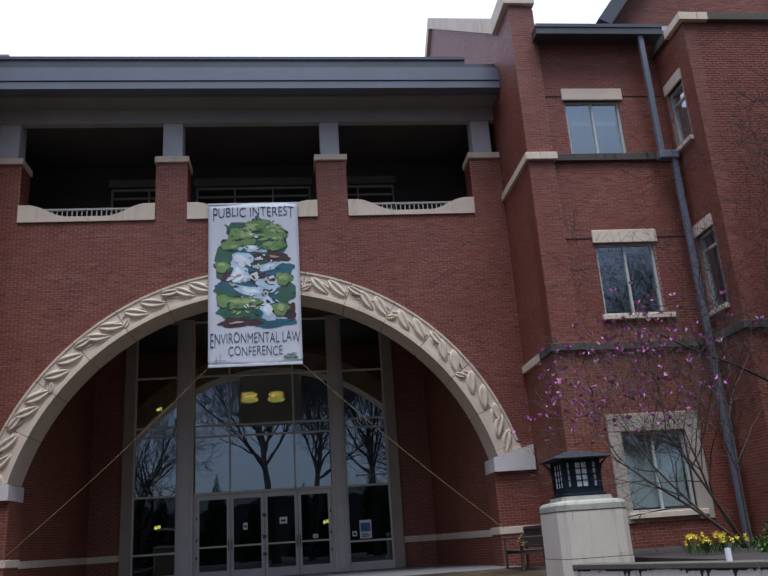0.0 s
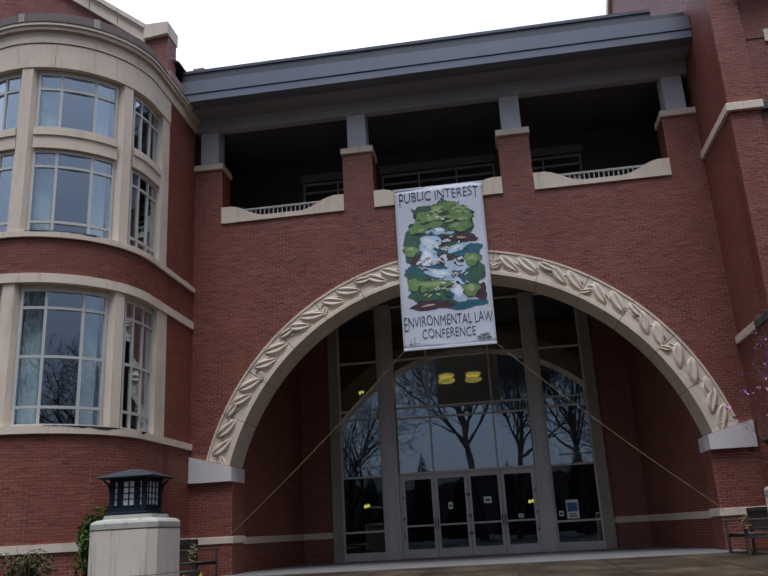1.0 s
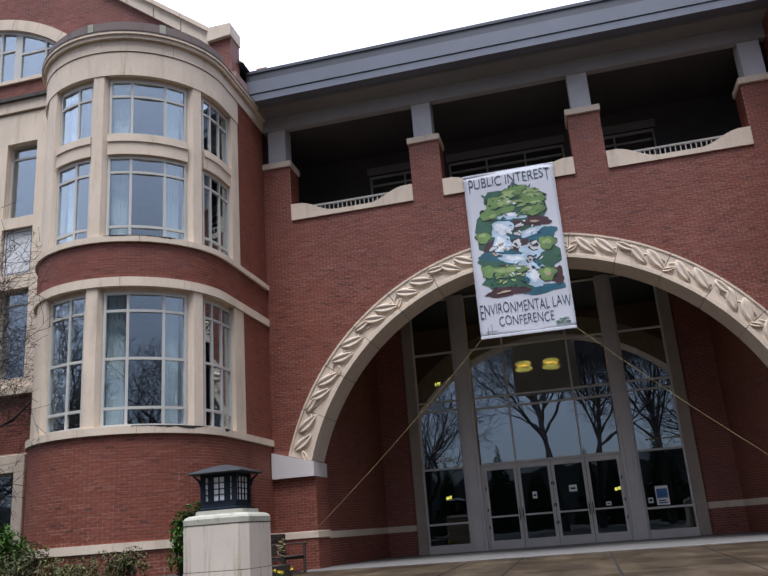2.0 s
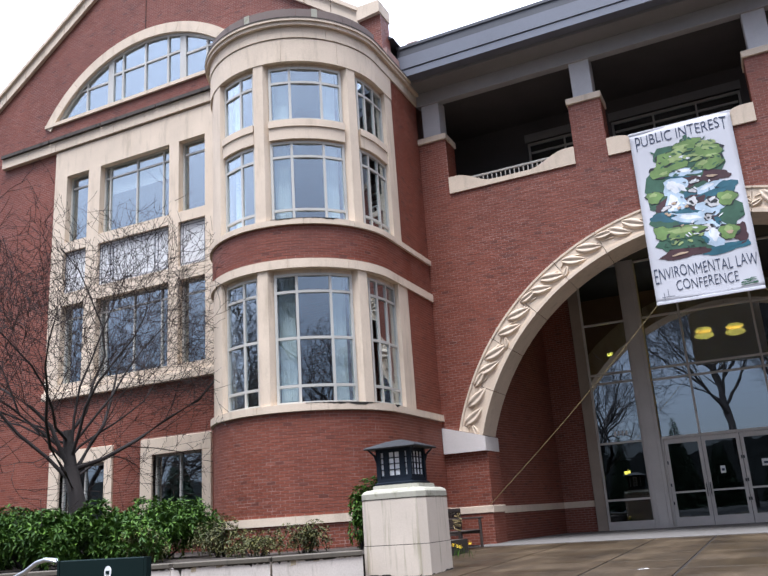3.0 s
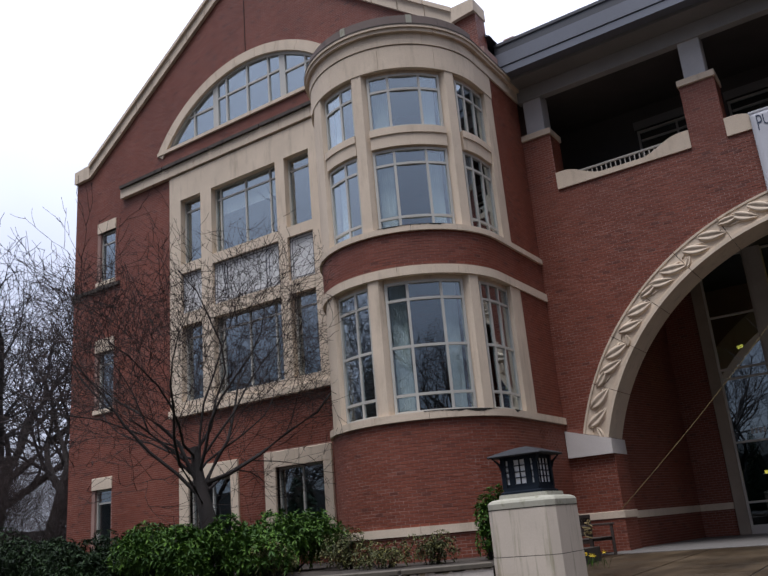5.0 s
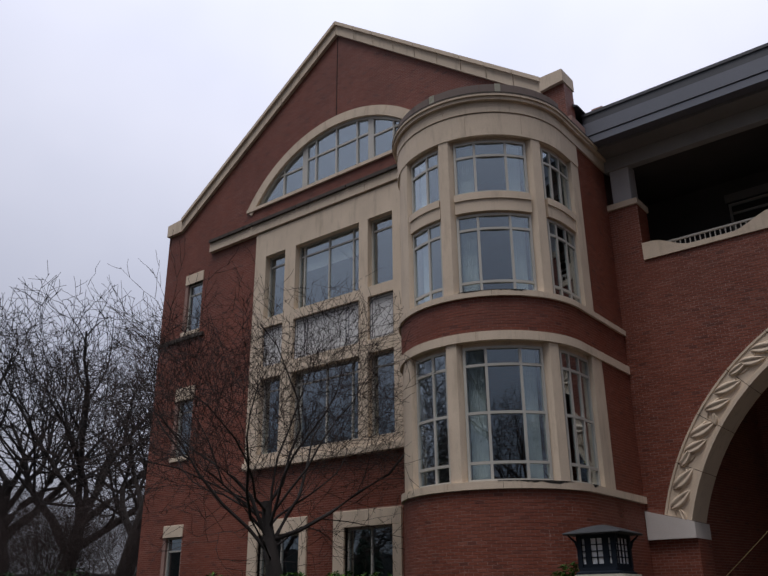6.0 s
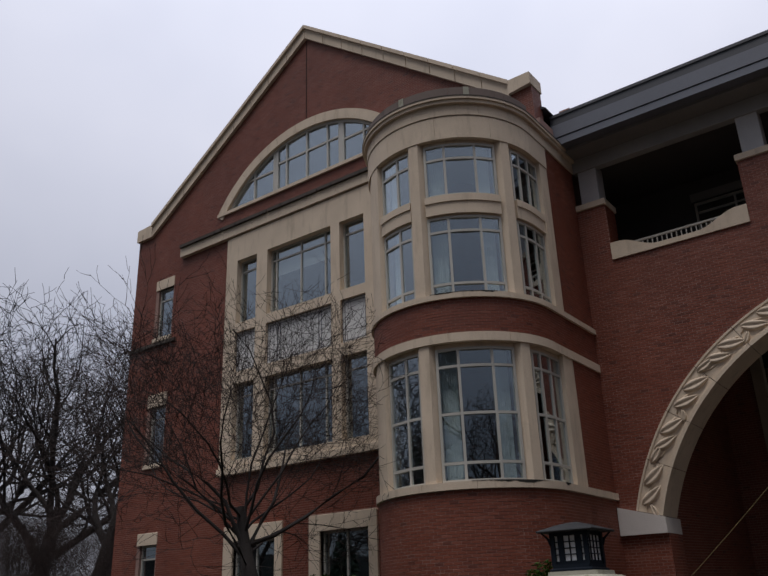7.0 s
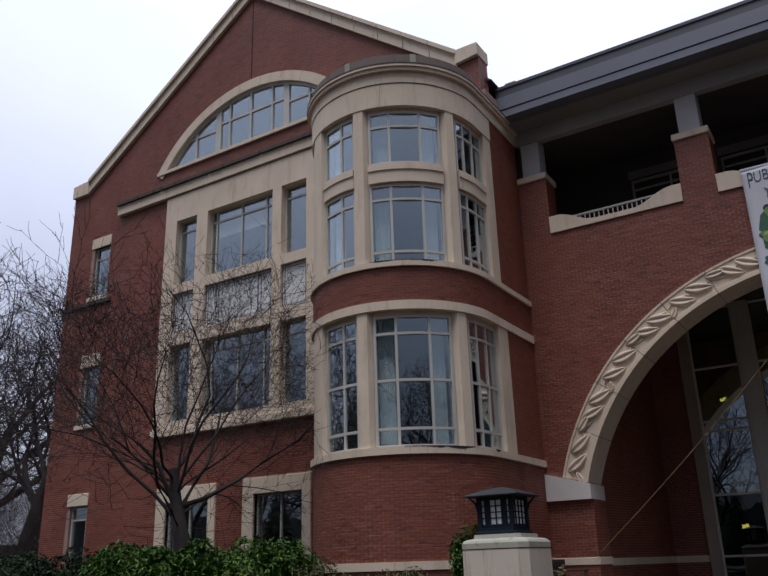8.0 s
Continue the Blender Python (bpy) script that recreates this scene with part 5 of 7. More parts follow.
bm = slab([[(Y_RIGHT - 0.2, 13.45), (19.05, 14.7), (19.0, 15.0), (Y_RIGHT - 0.2, 13.60)]], 6.0, lambda u, d, z: (7.2 + d, u, z))
part("roof_sheet", bm, M_METAL, gut, "grey metal roof slope")
spout = thing("downspout", "grey metal downspout in the corner of the wings", "downspout", kind="structure")
part("pipe", boxed((9.92, 10.06, Y_RIGHT - 0.45, Y_RIGHT - 0.33, 9.8, 13.3), bevel=0.01), M_METAL, spout)
part("pipe", boxed((10.22, 10.36, Y_RIGHT - 0.45, Y_RIGHT - 0.33, 0.2, 9.62), bevel=0.01), M_METAL, spout)
part("hopper", boxed((9.88, 10.4, Y_RIGHT - 0.5, Y_RIGHT - 0.28, 9.6, 9.82), bevel=0.02), M_METAL, spout)
inner = thing("wall_far_east", "red brick return wall and front of the third block", "wall", kind="structure")
F_WINS = [(16.42, 17.2, 9.9, 11.5), (16.35, 17.15, 5.52, 7.45)]
fo = [rect(15.85, Y_RIGHT, 0, 12.8)] + [rect(*w) for w in F_WINS]
part("wall_core", slab(fo, 0.35, facing_west(XE2)), M_MORTAR, inner)
bricked(inner, [rect(15.85, Y_RIGHT, 0, 4.76), ], facing_west(XE2), 90)
bricked(inner, [rect(15.85, Y_RIGHT, 4.95, 12.8), rect(16.36, 17.28, 9.78, 11.86), rect(16.3, 17.25, 5.4, 7.72)], facing_west(XE2), 91)
part("wall_core", boxed((XE2 + 0.002, 22, 15.86, 16.2, 0, 12.8)), M_MORTAR, inner)
bricked(inner, [rect(XE2, 17, 0, 4.76), rect(XE2, 17, 4.95, 12.8)], facing_front(15.85), 92)
for k, (a, b, z0, z1) in enumerate(F_WINS):
    w = window(numbered(), "narrow foreshortened window in the return wall", -b, -a, z0, z1, (XE2 + 0.12, 0, 0), -90, [], [z1 - 0.4])
    t = thing("trim", "cream lintel and sill of the narrow return window", "trim", kind="structure")
    part("lintel", boxed((XE2 - 0.05, XE2 + 0.15, a - 0.05, b + 0.08, z1, z1 + 0.3), bevel=0.01), M_STONE, t)
    part("sill", boxed((XE2 - 0.1, XE2 + 0.15, a - 0.05, b + 0.08, z0 - 0.12, z0), bevel=0.01), M_STONE, t)
tc = thing("coping", "pale and dark stone coping of the third block", "coping", kind="structure")
part("coping_stone", boxed((XE2 - 0.12, XE2 + 0.35, 15.72, 16.6, 12.8, 13.02), bevel=0.01), M_STONE, tc)
part("coping_stone", boxed((XE2 - 0.12, XE2 + 0.35, 16.61, 17.9, 12.8, 13.02), bevel=0.01), M_DARKSTONE, tc, "soot-dark coping stone")
part("coping_stone", boxed((XE2 + 0.36, 11.15, 15.72, 16.2, 12.8, 13.02), bevel=0.01), M_STONE, tc)
part("coping_stone", boxed((11.16, 20, 15.72, 16.2, 12.8, 13.02), bevel=0.01), M_WALLTOP, tc, "lichen-speckled coping stone")
upper = thing("wall_upper_east", "red brick gable wall behind the third block", "wall", kind="structure")
uo = [(9.95, 13.0), (18, 13.0), (18, 20), (13.7, 20), (9.95, 15.0)]
part("wall_core", slab([uo], 0.3, facing_front(19.0)), M_MORTAR, upper)
bricked(upper, [uo], facing_front(19.0), 95)
part("eave", prism([(9.62, 14.92), (13.45, 20.1), (13.85, 19.95), (9.98, 14.72)], 18.55, 19.5), M_METAL_DARK, upper, "dark sloping eave")
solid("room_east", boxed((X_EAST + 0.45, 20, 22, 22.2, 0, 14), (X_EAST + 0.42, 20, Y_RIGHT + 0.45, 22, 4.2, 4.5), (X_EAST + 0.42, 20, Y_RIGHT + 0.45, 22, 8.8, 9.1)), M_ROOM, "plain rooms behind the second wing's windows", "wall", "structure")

# ---- the banner ----
BX0, BX1, BZ0, BZ1, BY = -1.71, 0.69, 5.28, 9.78, Y_WALL - 0.12
banner = thing("banner", "tall white vinyl banner painted with a green waterfall scene", "banner", ((BX0 + BX1) / 2, BY, BZ0))
BW, BH = BX1 - BX0, BZ1 - BZ0


def sag(x, z):
    """How far the cloth stands off its plane."""
    return 0.012 * math.sin(x * 2.1 + z * 0.9) + 0.010 * math.sin(z * 2.3 + 1.0) + 0.018 * math.exp(-z * 1.6) * math.sin(x * 5.0)


bm = bmesh.new()
nx, nz = 18, 34
grid = [[bm.verts.new((-BW / 2 + BW * i / nx, sag(-BW / 2 + BW * i / nx, BH * j / nz), BH * j / nz + 0.02 * math.cos(i * math.pi / nx * 2) * (1 - j / nz))) for j in range(nz + 1)] for i in range(nx + 1)]
for i in range(nx):
    for j in range(nz):
        bm.faces.new((grid[i][j], grid[i + 1][j], grid[i + 1][j + 1], grid[i][j + 1]))
made = bmesh.ops.extrude_face_region(bm, geom=bm.faces[:])
bmesh.ops.translate(bm, vec=(0, 0.004, 0), verts=[v for v in made["geom"] if isinstance(v, bmesh.types.BMVert)])
cloth = part("cloth", bm, M_VINYL, banner, "white vinyl sheet with soft sags", True)
part("top_hem", boxed((-BW / 2 - 0.02, BW / 2 + 0.02, -0.012, 0.03, BH - 0.03, BH + 0.03), bevel=0.008), M_VINYL, banner)
part("bottom_hem", boxed((-BW / 2, BW / 2, -0.02, 0.02, -0.02, 0.05), bevel=0.008), M_VINYL, banner)
rng = random.Random(5)
PAINTS = {k: plain("banner_paint_" + k, c, 0.6, 0, 0.25, 9, 3.0, 0.0) for k, c in (("leaf_green", (0.15, 0.25, 0.07)), ("deep_green", (0.035, 0.105, 0.06)), ("ink", (0.02, 0.022, 0.026)), ("white_water", (0.78, 0.80, 0.82)), ("pale_rock", (0.62, 0.61, 0.60)), ("teal", (0.02, 0.11, 0.15)),
          ("pale_blue", (0.50, 0.62, 0.72)), ("brown", (0.055, 0.018, 0.022)), ("lime", (0.31, 0.40, 0.15)), ("sand", (0.45, 0.33, 0.22)))}
LAYER = [0]


def patches(colour, shapes):
    """Painted patches: (x, z, width, height, turn), in parts of the banner's width and height."""
    LAYER[0] += 0.0006
    for x, z, w, h, turn in shapes:
        bm = bmesh.new()
        LAYER[0] += 0.00002
        ph = rng.random() * 9
        c, s = math.cos(radians(turn)), math.sin(radians(turn))
        rings = 5 if w > 0.3 else 3 if w > 0.12 else 1
        loops = []
        for ring in range(rings, 0, -1):
            vs = []
            for k in range(22):
                a = k / 22 * math.tau
                r = (1 + 0.13 * math.sin(3 * a + ph) + 0.10 * math.sin(5 * a + 2 * ph) + 0.06 * math.sin(9 * a + ph)) * ring / rings
                px, pz = w * BW / 2 * r * math.cos(a), h * BH / 2 * r * math.sin(a)
                wx = min(max(-BW / 2 + x * BW + c * px - s * pz, -0.45 * BW), 0.45 * BW)
                wz = (1 - z) * BH + s * px + c * pz
                vs.append(bm.verts.new((wx, sag(wx, wz) - 0.005 - LAYER[0], wz)))
            loops.append(vs)
        for outer, inner in zip(loops, loops[1:]):
            for k in range(22):
                bm.faces.new((outer[k], outer[(k + 1) % 22], inner[(k + 1) % 22], inner[k]))
        bm.faces.new(loops[-1])
        part("painted_patch", bm, PAINTS[colour], cloth)


def scatter(n, x0, x1, z0, z1, w, h, spin=30):
    return [(rng.uniform(x0, x1), rng.uniform(z0, z1), w * rng.uniform(0.6, 1.3), h * rng.uniform(0.6, 1.3), rng.uniform(-spin, spin)) for _ in range(n)]


def outlined(colour, shapes, edge=0.016):
    """Painted forms with a dark brushed outline."""
    patches("ink", [(x, z, w + edge, h + edge * BW / BH, turn) for x, z, w, h, turn in shapes])
    patches(colour, shapes)


# underpainting, then water, rocks and leaves
patches("deep_green", [(0.5, 0.36, 0.72, 0.50, 0), (0.5, 0.60, 0.80, 0.32, 0)])
patches("deep_green", [(0.5, 0.22, 0.62, 0.22, 0), (0.2, 0.42, 0.26, 0.16, 20), (0.80, 0.56, 0.26, 0.16, 0), (0.36, 0.66, 0.54, 0.15, 0)])
patches("teal", [(0.82, 0.43, 0.24, 0.09, 10), (0.22, 0.525, 0.28, 0.06, -8), (0.74, 0.755, 0.46, 0.05, 4), (0.5, 0.50, 0.6, 0.2, 0)])
patches("brown", [(0.75, 0.345, 0.28, 0.07, -8), (0.48, 0.345, 0.3, 0.07, -6), (0.24, 0.46, 0.2, 0.07, 14), (0.34, 0.745, 0.48, 0.055, 0), (0.88, 0.69, 0.14, 0.11, 0), (0.52, 0.47, 0.24, 0.09, 0), (0.62, 0.565, 0.2, 0.08, 0)])
patches("pale_blue", [(0.45, 0.285, 0.36, 0.05, -10), (0.36, 0.36, 0.26, 0.1, 24), (0.34, 0.45, 0.2, 0.13, -6), (0.66, 0.405, 0.26, 0.05, 14), (0.45, 0.55, 0.36, 0.06, -14), (0.66, 0.52, 0.3, 0.09, 4), (0.66, 0.665, 0.26, 0.14, 14), (0.56, 0.61, 0.2, 0.07, 0), (0.47, 0.21, 0.12, 0.035, 0)])
patches("white_water", [(0.34, 0.36, 0.09, 0.085, 28), (0.42, 0.37, 0.05, 0.07, 40), (0.32, 0.45, 0.10, 0.09, -10), (0.47, 0.28, 0.2, 0.02, -12), (0.64, 0.66, 0.09, 0.10, 16), (0.45, 0.55, 0.2, 0.025, -14), (0.66, 0.40, 0.14, 0.02, 16)])
patches("teal", [(0.4, 0.31, 0.26, 0.010, -10), (0.7, 0.43, 0.3, 0.014, 10), (0.4, 0.515, 0.3, 0.016, -10), (0.7, 0.60, 0.05, 0.05, 20), (0.56, 0.69, 0.05, 0.05, 30), (0.8, 0.745, 0.2, 0.014, 6)])
outlined("pale_rock", [(0.50, 0.465, 0.10, 0.05, 20), (0.70, 0.49, 0.16, 0.055, 0), (0.62, 0.57, 0.07, 0.035, 0), (0.52, 0.405, 0.08, 0.02, -20), (0.55, 0.355, 0.10, 0.018, 0), (0.44, 0.605, 0.08, 0.03, 10), (0.58, 0.625, 0.11, 0.035, -8), (0.24, 0.475, 0.10, 0.02, 20)])
patches("ink", [(0.70, 0.49, 0.07, 0.022, 10), (0.49, 0.47, 0.03, 0.03, 40), (0.62, 0.575, 0.03, 0.012, 0), (0.42, 0.61, 0.03, 0.014, 0), (0.58, 0.63, 0.05, 0.012, 20)])
outlined("leaf_green", [(0.54, 0.14, 0.26, 0.07, 10), (0.33, 0.19, 0.24, 0.07, 14), (0.72, 0.19, 0.28, 0.08, -10), (0.24, 0.26, 0.2, 0.07, 0), (0.42, 0.245, 0.22, 0.05, 10), (0.72, 0.27, 0.3, 0.07, 6), (0.15, 0.40, 0.16, 0.07, 0), (0.82, 0.485, 0.18, 0.08, 0), (0.78, 0.67, 0.18, 0.08, 0), (0.38, 0.625, 0.36, 0.07, 0), (0.16, 0.61, 0.14, 0.08, 20)], 0.010)
patches("lime", scatter(16, 0.26, 0.78, 0.13, 0.28, 0.12, 0.022) + [(0.36, 0.615, 0.26, 0.03, 0), (0.82, 0.48, 0.10, 0.03, 0), (0.78, 0.655, 0.08, 0.03, 0), (0.14, 0.385, 0.08, 0.02, 0)] + scatter(8, 0.2, 0.55, 0.62, 0.7, 0.05, 0.012))
patches("deep_green", scatter(26, 0.2, 0.82, 0.12, 0.3, 0.055, 0.009, 50) + scatter(22, 0.16, 0.56, 0.64, 0.72, 0.035, 0.011, 70) + [(0.54, 0.095, 0.04, 0.035, 0), (0.50, 0.105, 0.05, 0.012, 40), (0.58, 0.105, 0.05, 0.012, -40), (0.92, 0.60, 0.05, 0.012, 40), (0.93, 0.57, 0.04, 0.012, 20)])
patches("ink", scatter(16, 0.2, 0.82, 0.14, 0.3, 0.035, 0.006, 60) + scatter(22, 0.3, 0.8, 0.34, 0.66, 0.04, 0.006, 80) + scatter(10, 0.18, 0.56, 0.64, 0.74, 0.03, 0.006, 70))
patches("sand", [(0.79, 0.675, 0.06, 0.02, 0), (0.72, 0.345, 0.10, 0.015, -8), (0.3, 0.745, 0.16, 0.012, 6)] + scatter(6, 0.22, 0.6, 0.44, 0.6, 0.05, 0.012))
patches("white_water", scatter(16, 0.3, 0.74, 0.3, 0.66, 0.045, 0.008, 60) + scatter(5, 0.36, 0.6, 0.16, 0.22, 0.03, 0.010))
# a small tree mark in the lower corner
patches("deep_green", [(0.82, 0.955, 0.05, 0.010, 0), (0.88, 0.945, 0.12, 0.008, -6), (0.86, 0.965, 0.14, 0.007, 0), (0.93, 0.962, 0.06, 0.012, 0), (0.87, 0.953, 0.05, 0.006, 10), (0.91, 0.938, 0.06, 0.006, 0)])
for text, z, h, sq, big_first, big_last in (("PUBLIC INTEREST", 0.055, 0.40, 0.70, 1.5, 1.25), ("ENVIRONMENTAL LAW", 0.838, 0.40, 0.545, 1.4, 1.15), ("CONFERENCE", 0.912, 0.36, 0.61, 1.0, 1.0)):
    line = words(text, h, M_INK, cloth, (0.0, 0.0, (1 - z) * BH - 0.13), "dark blue hand-painted capitals", sq, thinner=0.004)
    there = line.matrix_basis.copy()
    spots = [there @ v.co for v in line.data.vertices]
    left, right, top = min(p.x for p in spots), max(p.x for p in spots), max(p.z for p in spots)
    letter = (right - left) / len(text)
    for v, p in zip(line.data.vertices, spots):
        grow = big_first if p.x < left + letter * 0.95 else big_last if p.x > right - letter * 0.95 else 1.0
        p.z = top - (top - p.z) * grow + 0.012 * math.sin(p.x * 9.0) + 0.008 * math.sin(p.x * 23.0)
        p.y = sag(p.x, p.z) - 0.009 + 0.5 * p.y
        v.co = there.inverted() @ p
part("sketch_mark", boxed((-1.05, -0.75, -0.032, -0.029, 0.14, 0.155), (-1.0, -0.985, -0.032, -0.029, 0.08, 0.26), (-0.9, -0.885, -0.032, -0.029, 0.16, 0.33)), M_METAL, cloth, "thin grey line sketch")
for name, a, b in (("rope", (BX0 + 0.03, BY - 0.01, BZ0), (-6.42, Y_WALL - 0.06, 0.93)), ("rope", (BX1 - 0.03, BY - 0.01, BZ0), (5.52, Y_WALL - 0.06, 0.90))):
    pts = [Vector(a).lerp(Vector(b), i / 16) - Vector((0, 0, 0.10 * math.sin(math.pi * i / 16))) for i in range(17)]
    solid(name, tube(bmesh.new(), pts, [0.0075] * 17, 5), M_ROPE, "thin yellow rope tying the banner to the pier", "rope", group="banner ropes")

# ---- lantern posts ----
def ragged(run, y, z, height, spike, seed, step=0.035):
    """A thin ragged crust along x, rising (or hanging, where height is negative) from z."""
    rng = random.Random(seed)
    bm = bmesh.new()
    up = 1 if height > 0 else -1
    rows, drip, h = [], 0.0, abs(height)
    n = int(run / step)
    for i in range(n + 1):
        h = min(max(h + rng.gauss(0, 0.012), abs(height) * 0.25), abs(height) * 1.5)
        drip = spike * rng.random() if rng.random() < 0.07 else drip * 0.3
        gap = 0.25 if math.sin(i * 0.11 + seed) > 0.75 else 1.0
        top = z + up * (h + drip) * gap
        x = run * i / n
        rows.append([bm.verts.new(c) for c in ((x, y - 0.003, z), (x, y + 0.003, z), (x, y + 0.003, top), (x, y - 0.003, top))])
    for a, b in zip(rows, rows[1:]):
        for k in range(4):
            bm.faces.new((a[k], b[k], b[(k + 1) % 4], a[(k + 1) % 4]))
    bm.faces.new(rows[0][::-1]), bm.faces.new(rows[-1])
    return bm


def ring_loop(half, cut, z):
    return [(x * half, y * half, z) for x, y in ((-1 + cut / half, -1), (1 - cut / half, -1), (1, -1 + cut / half), (1, 1 - cut / half), (1 - cut / half, 1), (-1 + cut / half, 1), (-1, 1 - cut / half), (-1, -1 + cut / half))]


def lathe_square(levels):
    """Stacked eight-cornered rings: (half width, corner cut, height)."""
    bm = bmesh.new()
    rings = [[bm.verts.new(c) for c in ring_loop(*lv)] for lv in levels]
    for a, b in zip(rings, rings[1:]):
        for k in range(8):
            bm.faces.new((a[k], a[(k + 1) % 8], b[(k + 1) % 8], b[k]))
    bm.faces.new(rings[0][::-1]), bm.faces.new(rings[-1])
    return bm


def lantern_post(at):
    p = thing("lantern_post", "square pale concrete post with chamfered corners and dirt streaks", "post", at, group="lantern posts")
    part("post_base", lathe_square([(0.565, 0.115, -0.05), (0.565, 0.115, 0.455)]), M_POST, p)
    for k in range(4):
        bm = ragged(0.89, -0.5665, 0.0, 0.022, 0.05, 3 + k + int(at[0] * 3))
        bm.transform(Matrix.Rotation(k * math.pi / 2, 4, "Z") @ Matrix.Translation((-0.445, 0, 0)))
        part("grime", bm, M_GRIME, p, "ragged black grime at the foot")
    for z, h in ((0.452, 0.5635), (1.15, 0.5635)):
        part("joint", lathe_square([(h, 0.115, z), (h, 0.115, z + 0.011)]), M_GRIME, p, "dark mortar joint")
    part("post_shaft", lathe_square([(0.550, 0.115, 0.45), (0.560, 0.115, 0.465), (0.560, 0.115, 1.154)]), M_POST, p)
    part("post_cap", lathe_square([(0.550, 0.115, 1.152), (0.562, 0.115, 1.164), (0.562, 0.115, 1.245), (0.54, 0.11, 1.28), (0.49, 0.10, 1.305), (0.41, 0.08, 1.315), (0.40, 0.08, 1.375)]), M_CAP, p, "mossy stepped concrete cap")
    la = thing("lantern", "black iron lantern with frosted panes on a concrete post", "lantern", (at[0] - 0.02, at[1], at[2] + 1.375), group="post lanterns")
    part("base", lathe_square([(0.35, 0.03, 0.0), (0.35, 0.03, 0.03), (0.315, 0.03, 0.05), (0.31, 0.03, 0.10)]), M_BLACK, la)
    core = part("core", boxed((-0.26, 0.26, -0.26, 0.26, 0.10, 0.55)), M_FROST, la, "frosted white glazing")
    for k in range(4):
        rot = Matrix.Rotation(k * math.pi / 2, 4, "Z")
        bm = boxed((-0.31, -0.235, -0.31, -0.275, 0.08, 0.60), (-0.31, -0.275, -0.276, -0.235, 0.08, 0.60)) if k % 2 == 0 else boxed((-0.31, -0.275, -0.31, -0.235, 0.08, 0.60), (-0.276, -0.262, -0.31, -0.275, 0.08, 0.60))
        tube(bm, [(-0.30, -0.30, 0.38), (-0.325, -0.325, 0.48), (-0.40, -0.40, 0.575)], [0.02, 0.02, 0.012], 5)
        bm.transform(rot)
        part("corner_post", bm, M_BLACK, la)
        bm = boxed((-0.236, 0.236, -0.29, -0.262, 0.09, 0.15), (-0.236, 0.236, -0.29, -0.262, 0.52, 0.58))
        if k % 2 == 0:
            for u0, u1, y in ((-0.19, -0.095, 0.288), (0.095, 0.19, 0.288), (-0.008, 0.008, 0.28)):
                box(bm, u0, u1, -y, -0.262, 0.15, 0.52)
        else:
            for u in (-0.125, 0.0, 0.125):
                box(bm, u - 0.009, u + 0.009, -0.28, -0.262, 0.15, 0.52)
        for z in (0.245, 0.335, 0.43):
            box(bm, -0.236, 0.236, -0.278, -0.261, z - 0.007, z + 0.007)
        bm.transform(rot)
        part("grille", bm, M_BLACK, core, "black iron grille")
    part("roof", lathe_square([(0.455, 0.004, 0.575), (0.462, 0.004, 0.590), (0.455, 0.004, 0.605), (0.20, 0.004, 0.695), (0.06, 0.004, 0.73)]), M_LANTERN_ROOF, la, "low grey pyramid roof")
    return p


lantern_post((-5.40, 12.42, -0.08))
lantern_post((4.98, 12.42, -0.13))


def low_wall(points, label, sunk):
    """A low planter wall along a bent line."""
    w = thing("planter_wall", label, "wall")
    for (xa, ya), (xb, yb) in zip(points, points[1:]):
        run = math.hypot(xb - xa, yb - ya)
        m = pose(xa, ya, sunk, 0, 0, math.degrees(math.atan2(yb - ya, xb - xa)))
        bm = boxed((0, run, -0.15, 0.15, -0.05, 0.385))
        bm.transform(m)
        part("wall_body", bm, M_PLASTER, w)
        u = 0.0
        while u < run - 0.2:
            e = min(u + 1.5, run)
            bm = boxed((u + 0.004, e - 0.004, -0.175, 0.175, 0.385, 0.455), bevel=0.008)
            bm.transform(m)
            part("wall_cap", bm, M_WALLTOP, w, "lichen-stained cap stone")
            u = e
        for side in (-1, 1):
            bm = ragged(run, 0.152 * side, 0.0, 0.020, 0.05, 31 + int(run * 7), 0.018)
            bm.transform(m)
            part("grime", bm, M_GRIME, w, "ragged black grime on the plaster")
            bm = ragged(run, 0.1515 * side, 0.385, -0.016, 0.16, 47 + int(run * 5), 0.022)
            bm.transform(m)
            part("drip_stain", bm, M_GRIME, w, "dark drips below the cap")
            for k, (s, long) in enumerate(((0.16, 0.07), (0.46, 0.12), (0.74, 0.08))):
                if long < run * 0.5:
                    bm = ragged(long, 0.1512 * side, 0.384, -0.05, 0.16, 60 + k + int(run * 3), 0.02)
                    bm.transform(m @ Matrix.Translation((run * s, 0, 0)))
                    part("ochre_stain", bm, M_OCHRE, w, "ochre water stain")
    return w


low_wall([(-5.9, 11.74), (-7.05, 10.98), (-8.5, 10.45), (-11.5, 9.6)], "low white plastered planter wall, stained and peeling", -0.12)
low_wall([(4.50, 11.4), (5.76, 8.65), (6.9, 6.1)], "low stone planter wall with a weathered cap", -0.18)
for x0, x1, y0, y1 in ((-40, -8.6, 10.6, 18.1), (-8.6, -7.1, 11.1, 18.0), (-7.1, -6.05, 12.0, 17.0), (5.9, 14, 9.0, 15.8), (6.6, 10.4, 15.8, 17.4)):
    solid("planting_bed", boxed((x0, x1, y0, y1, -0.4, 0.26)), M_SOIL, "dark soil of a planting bed", "soil", "structure")
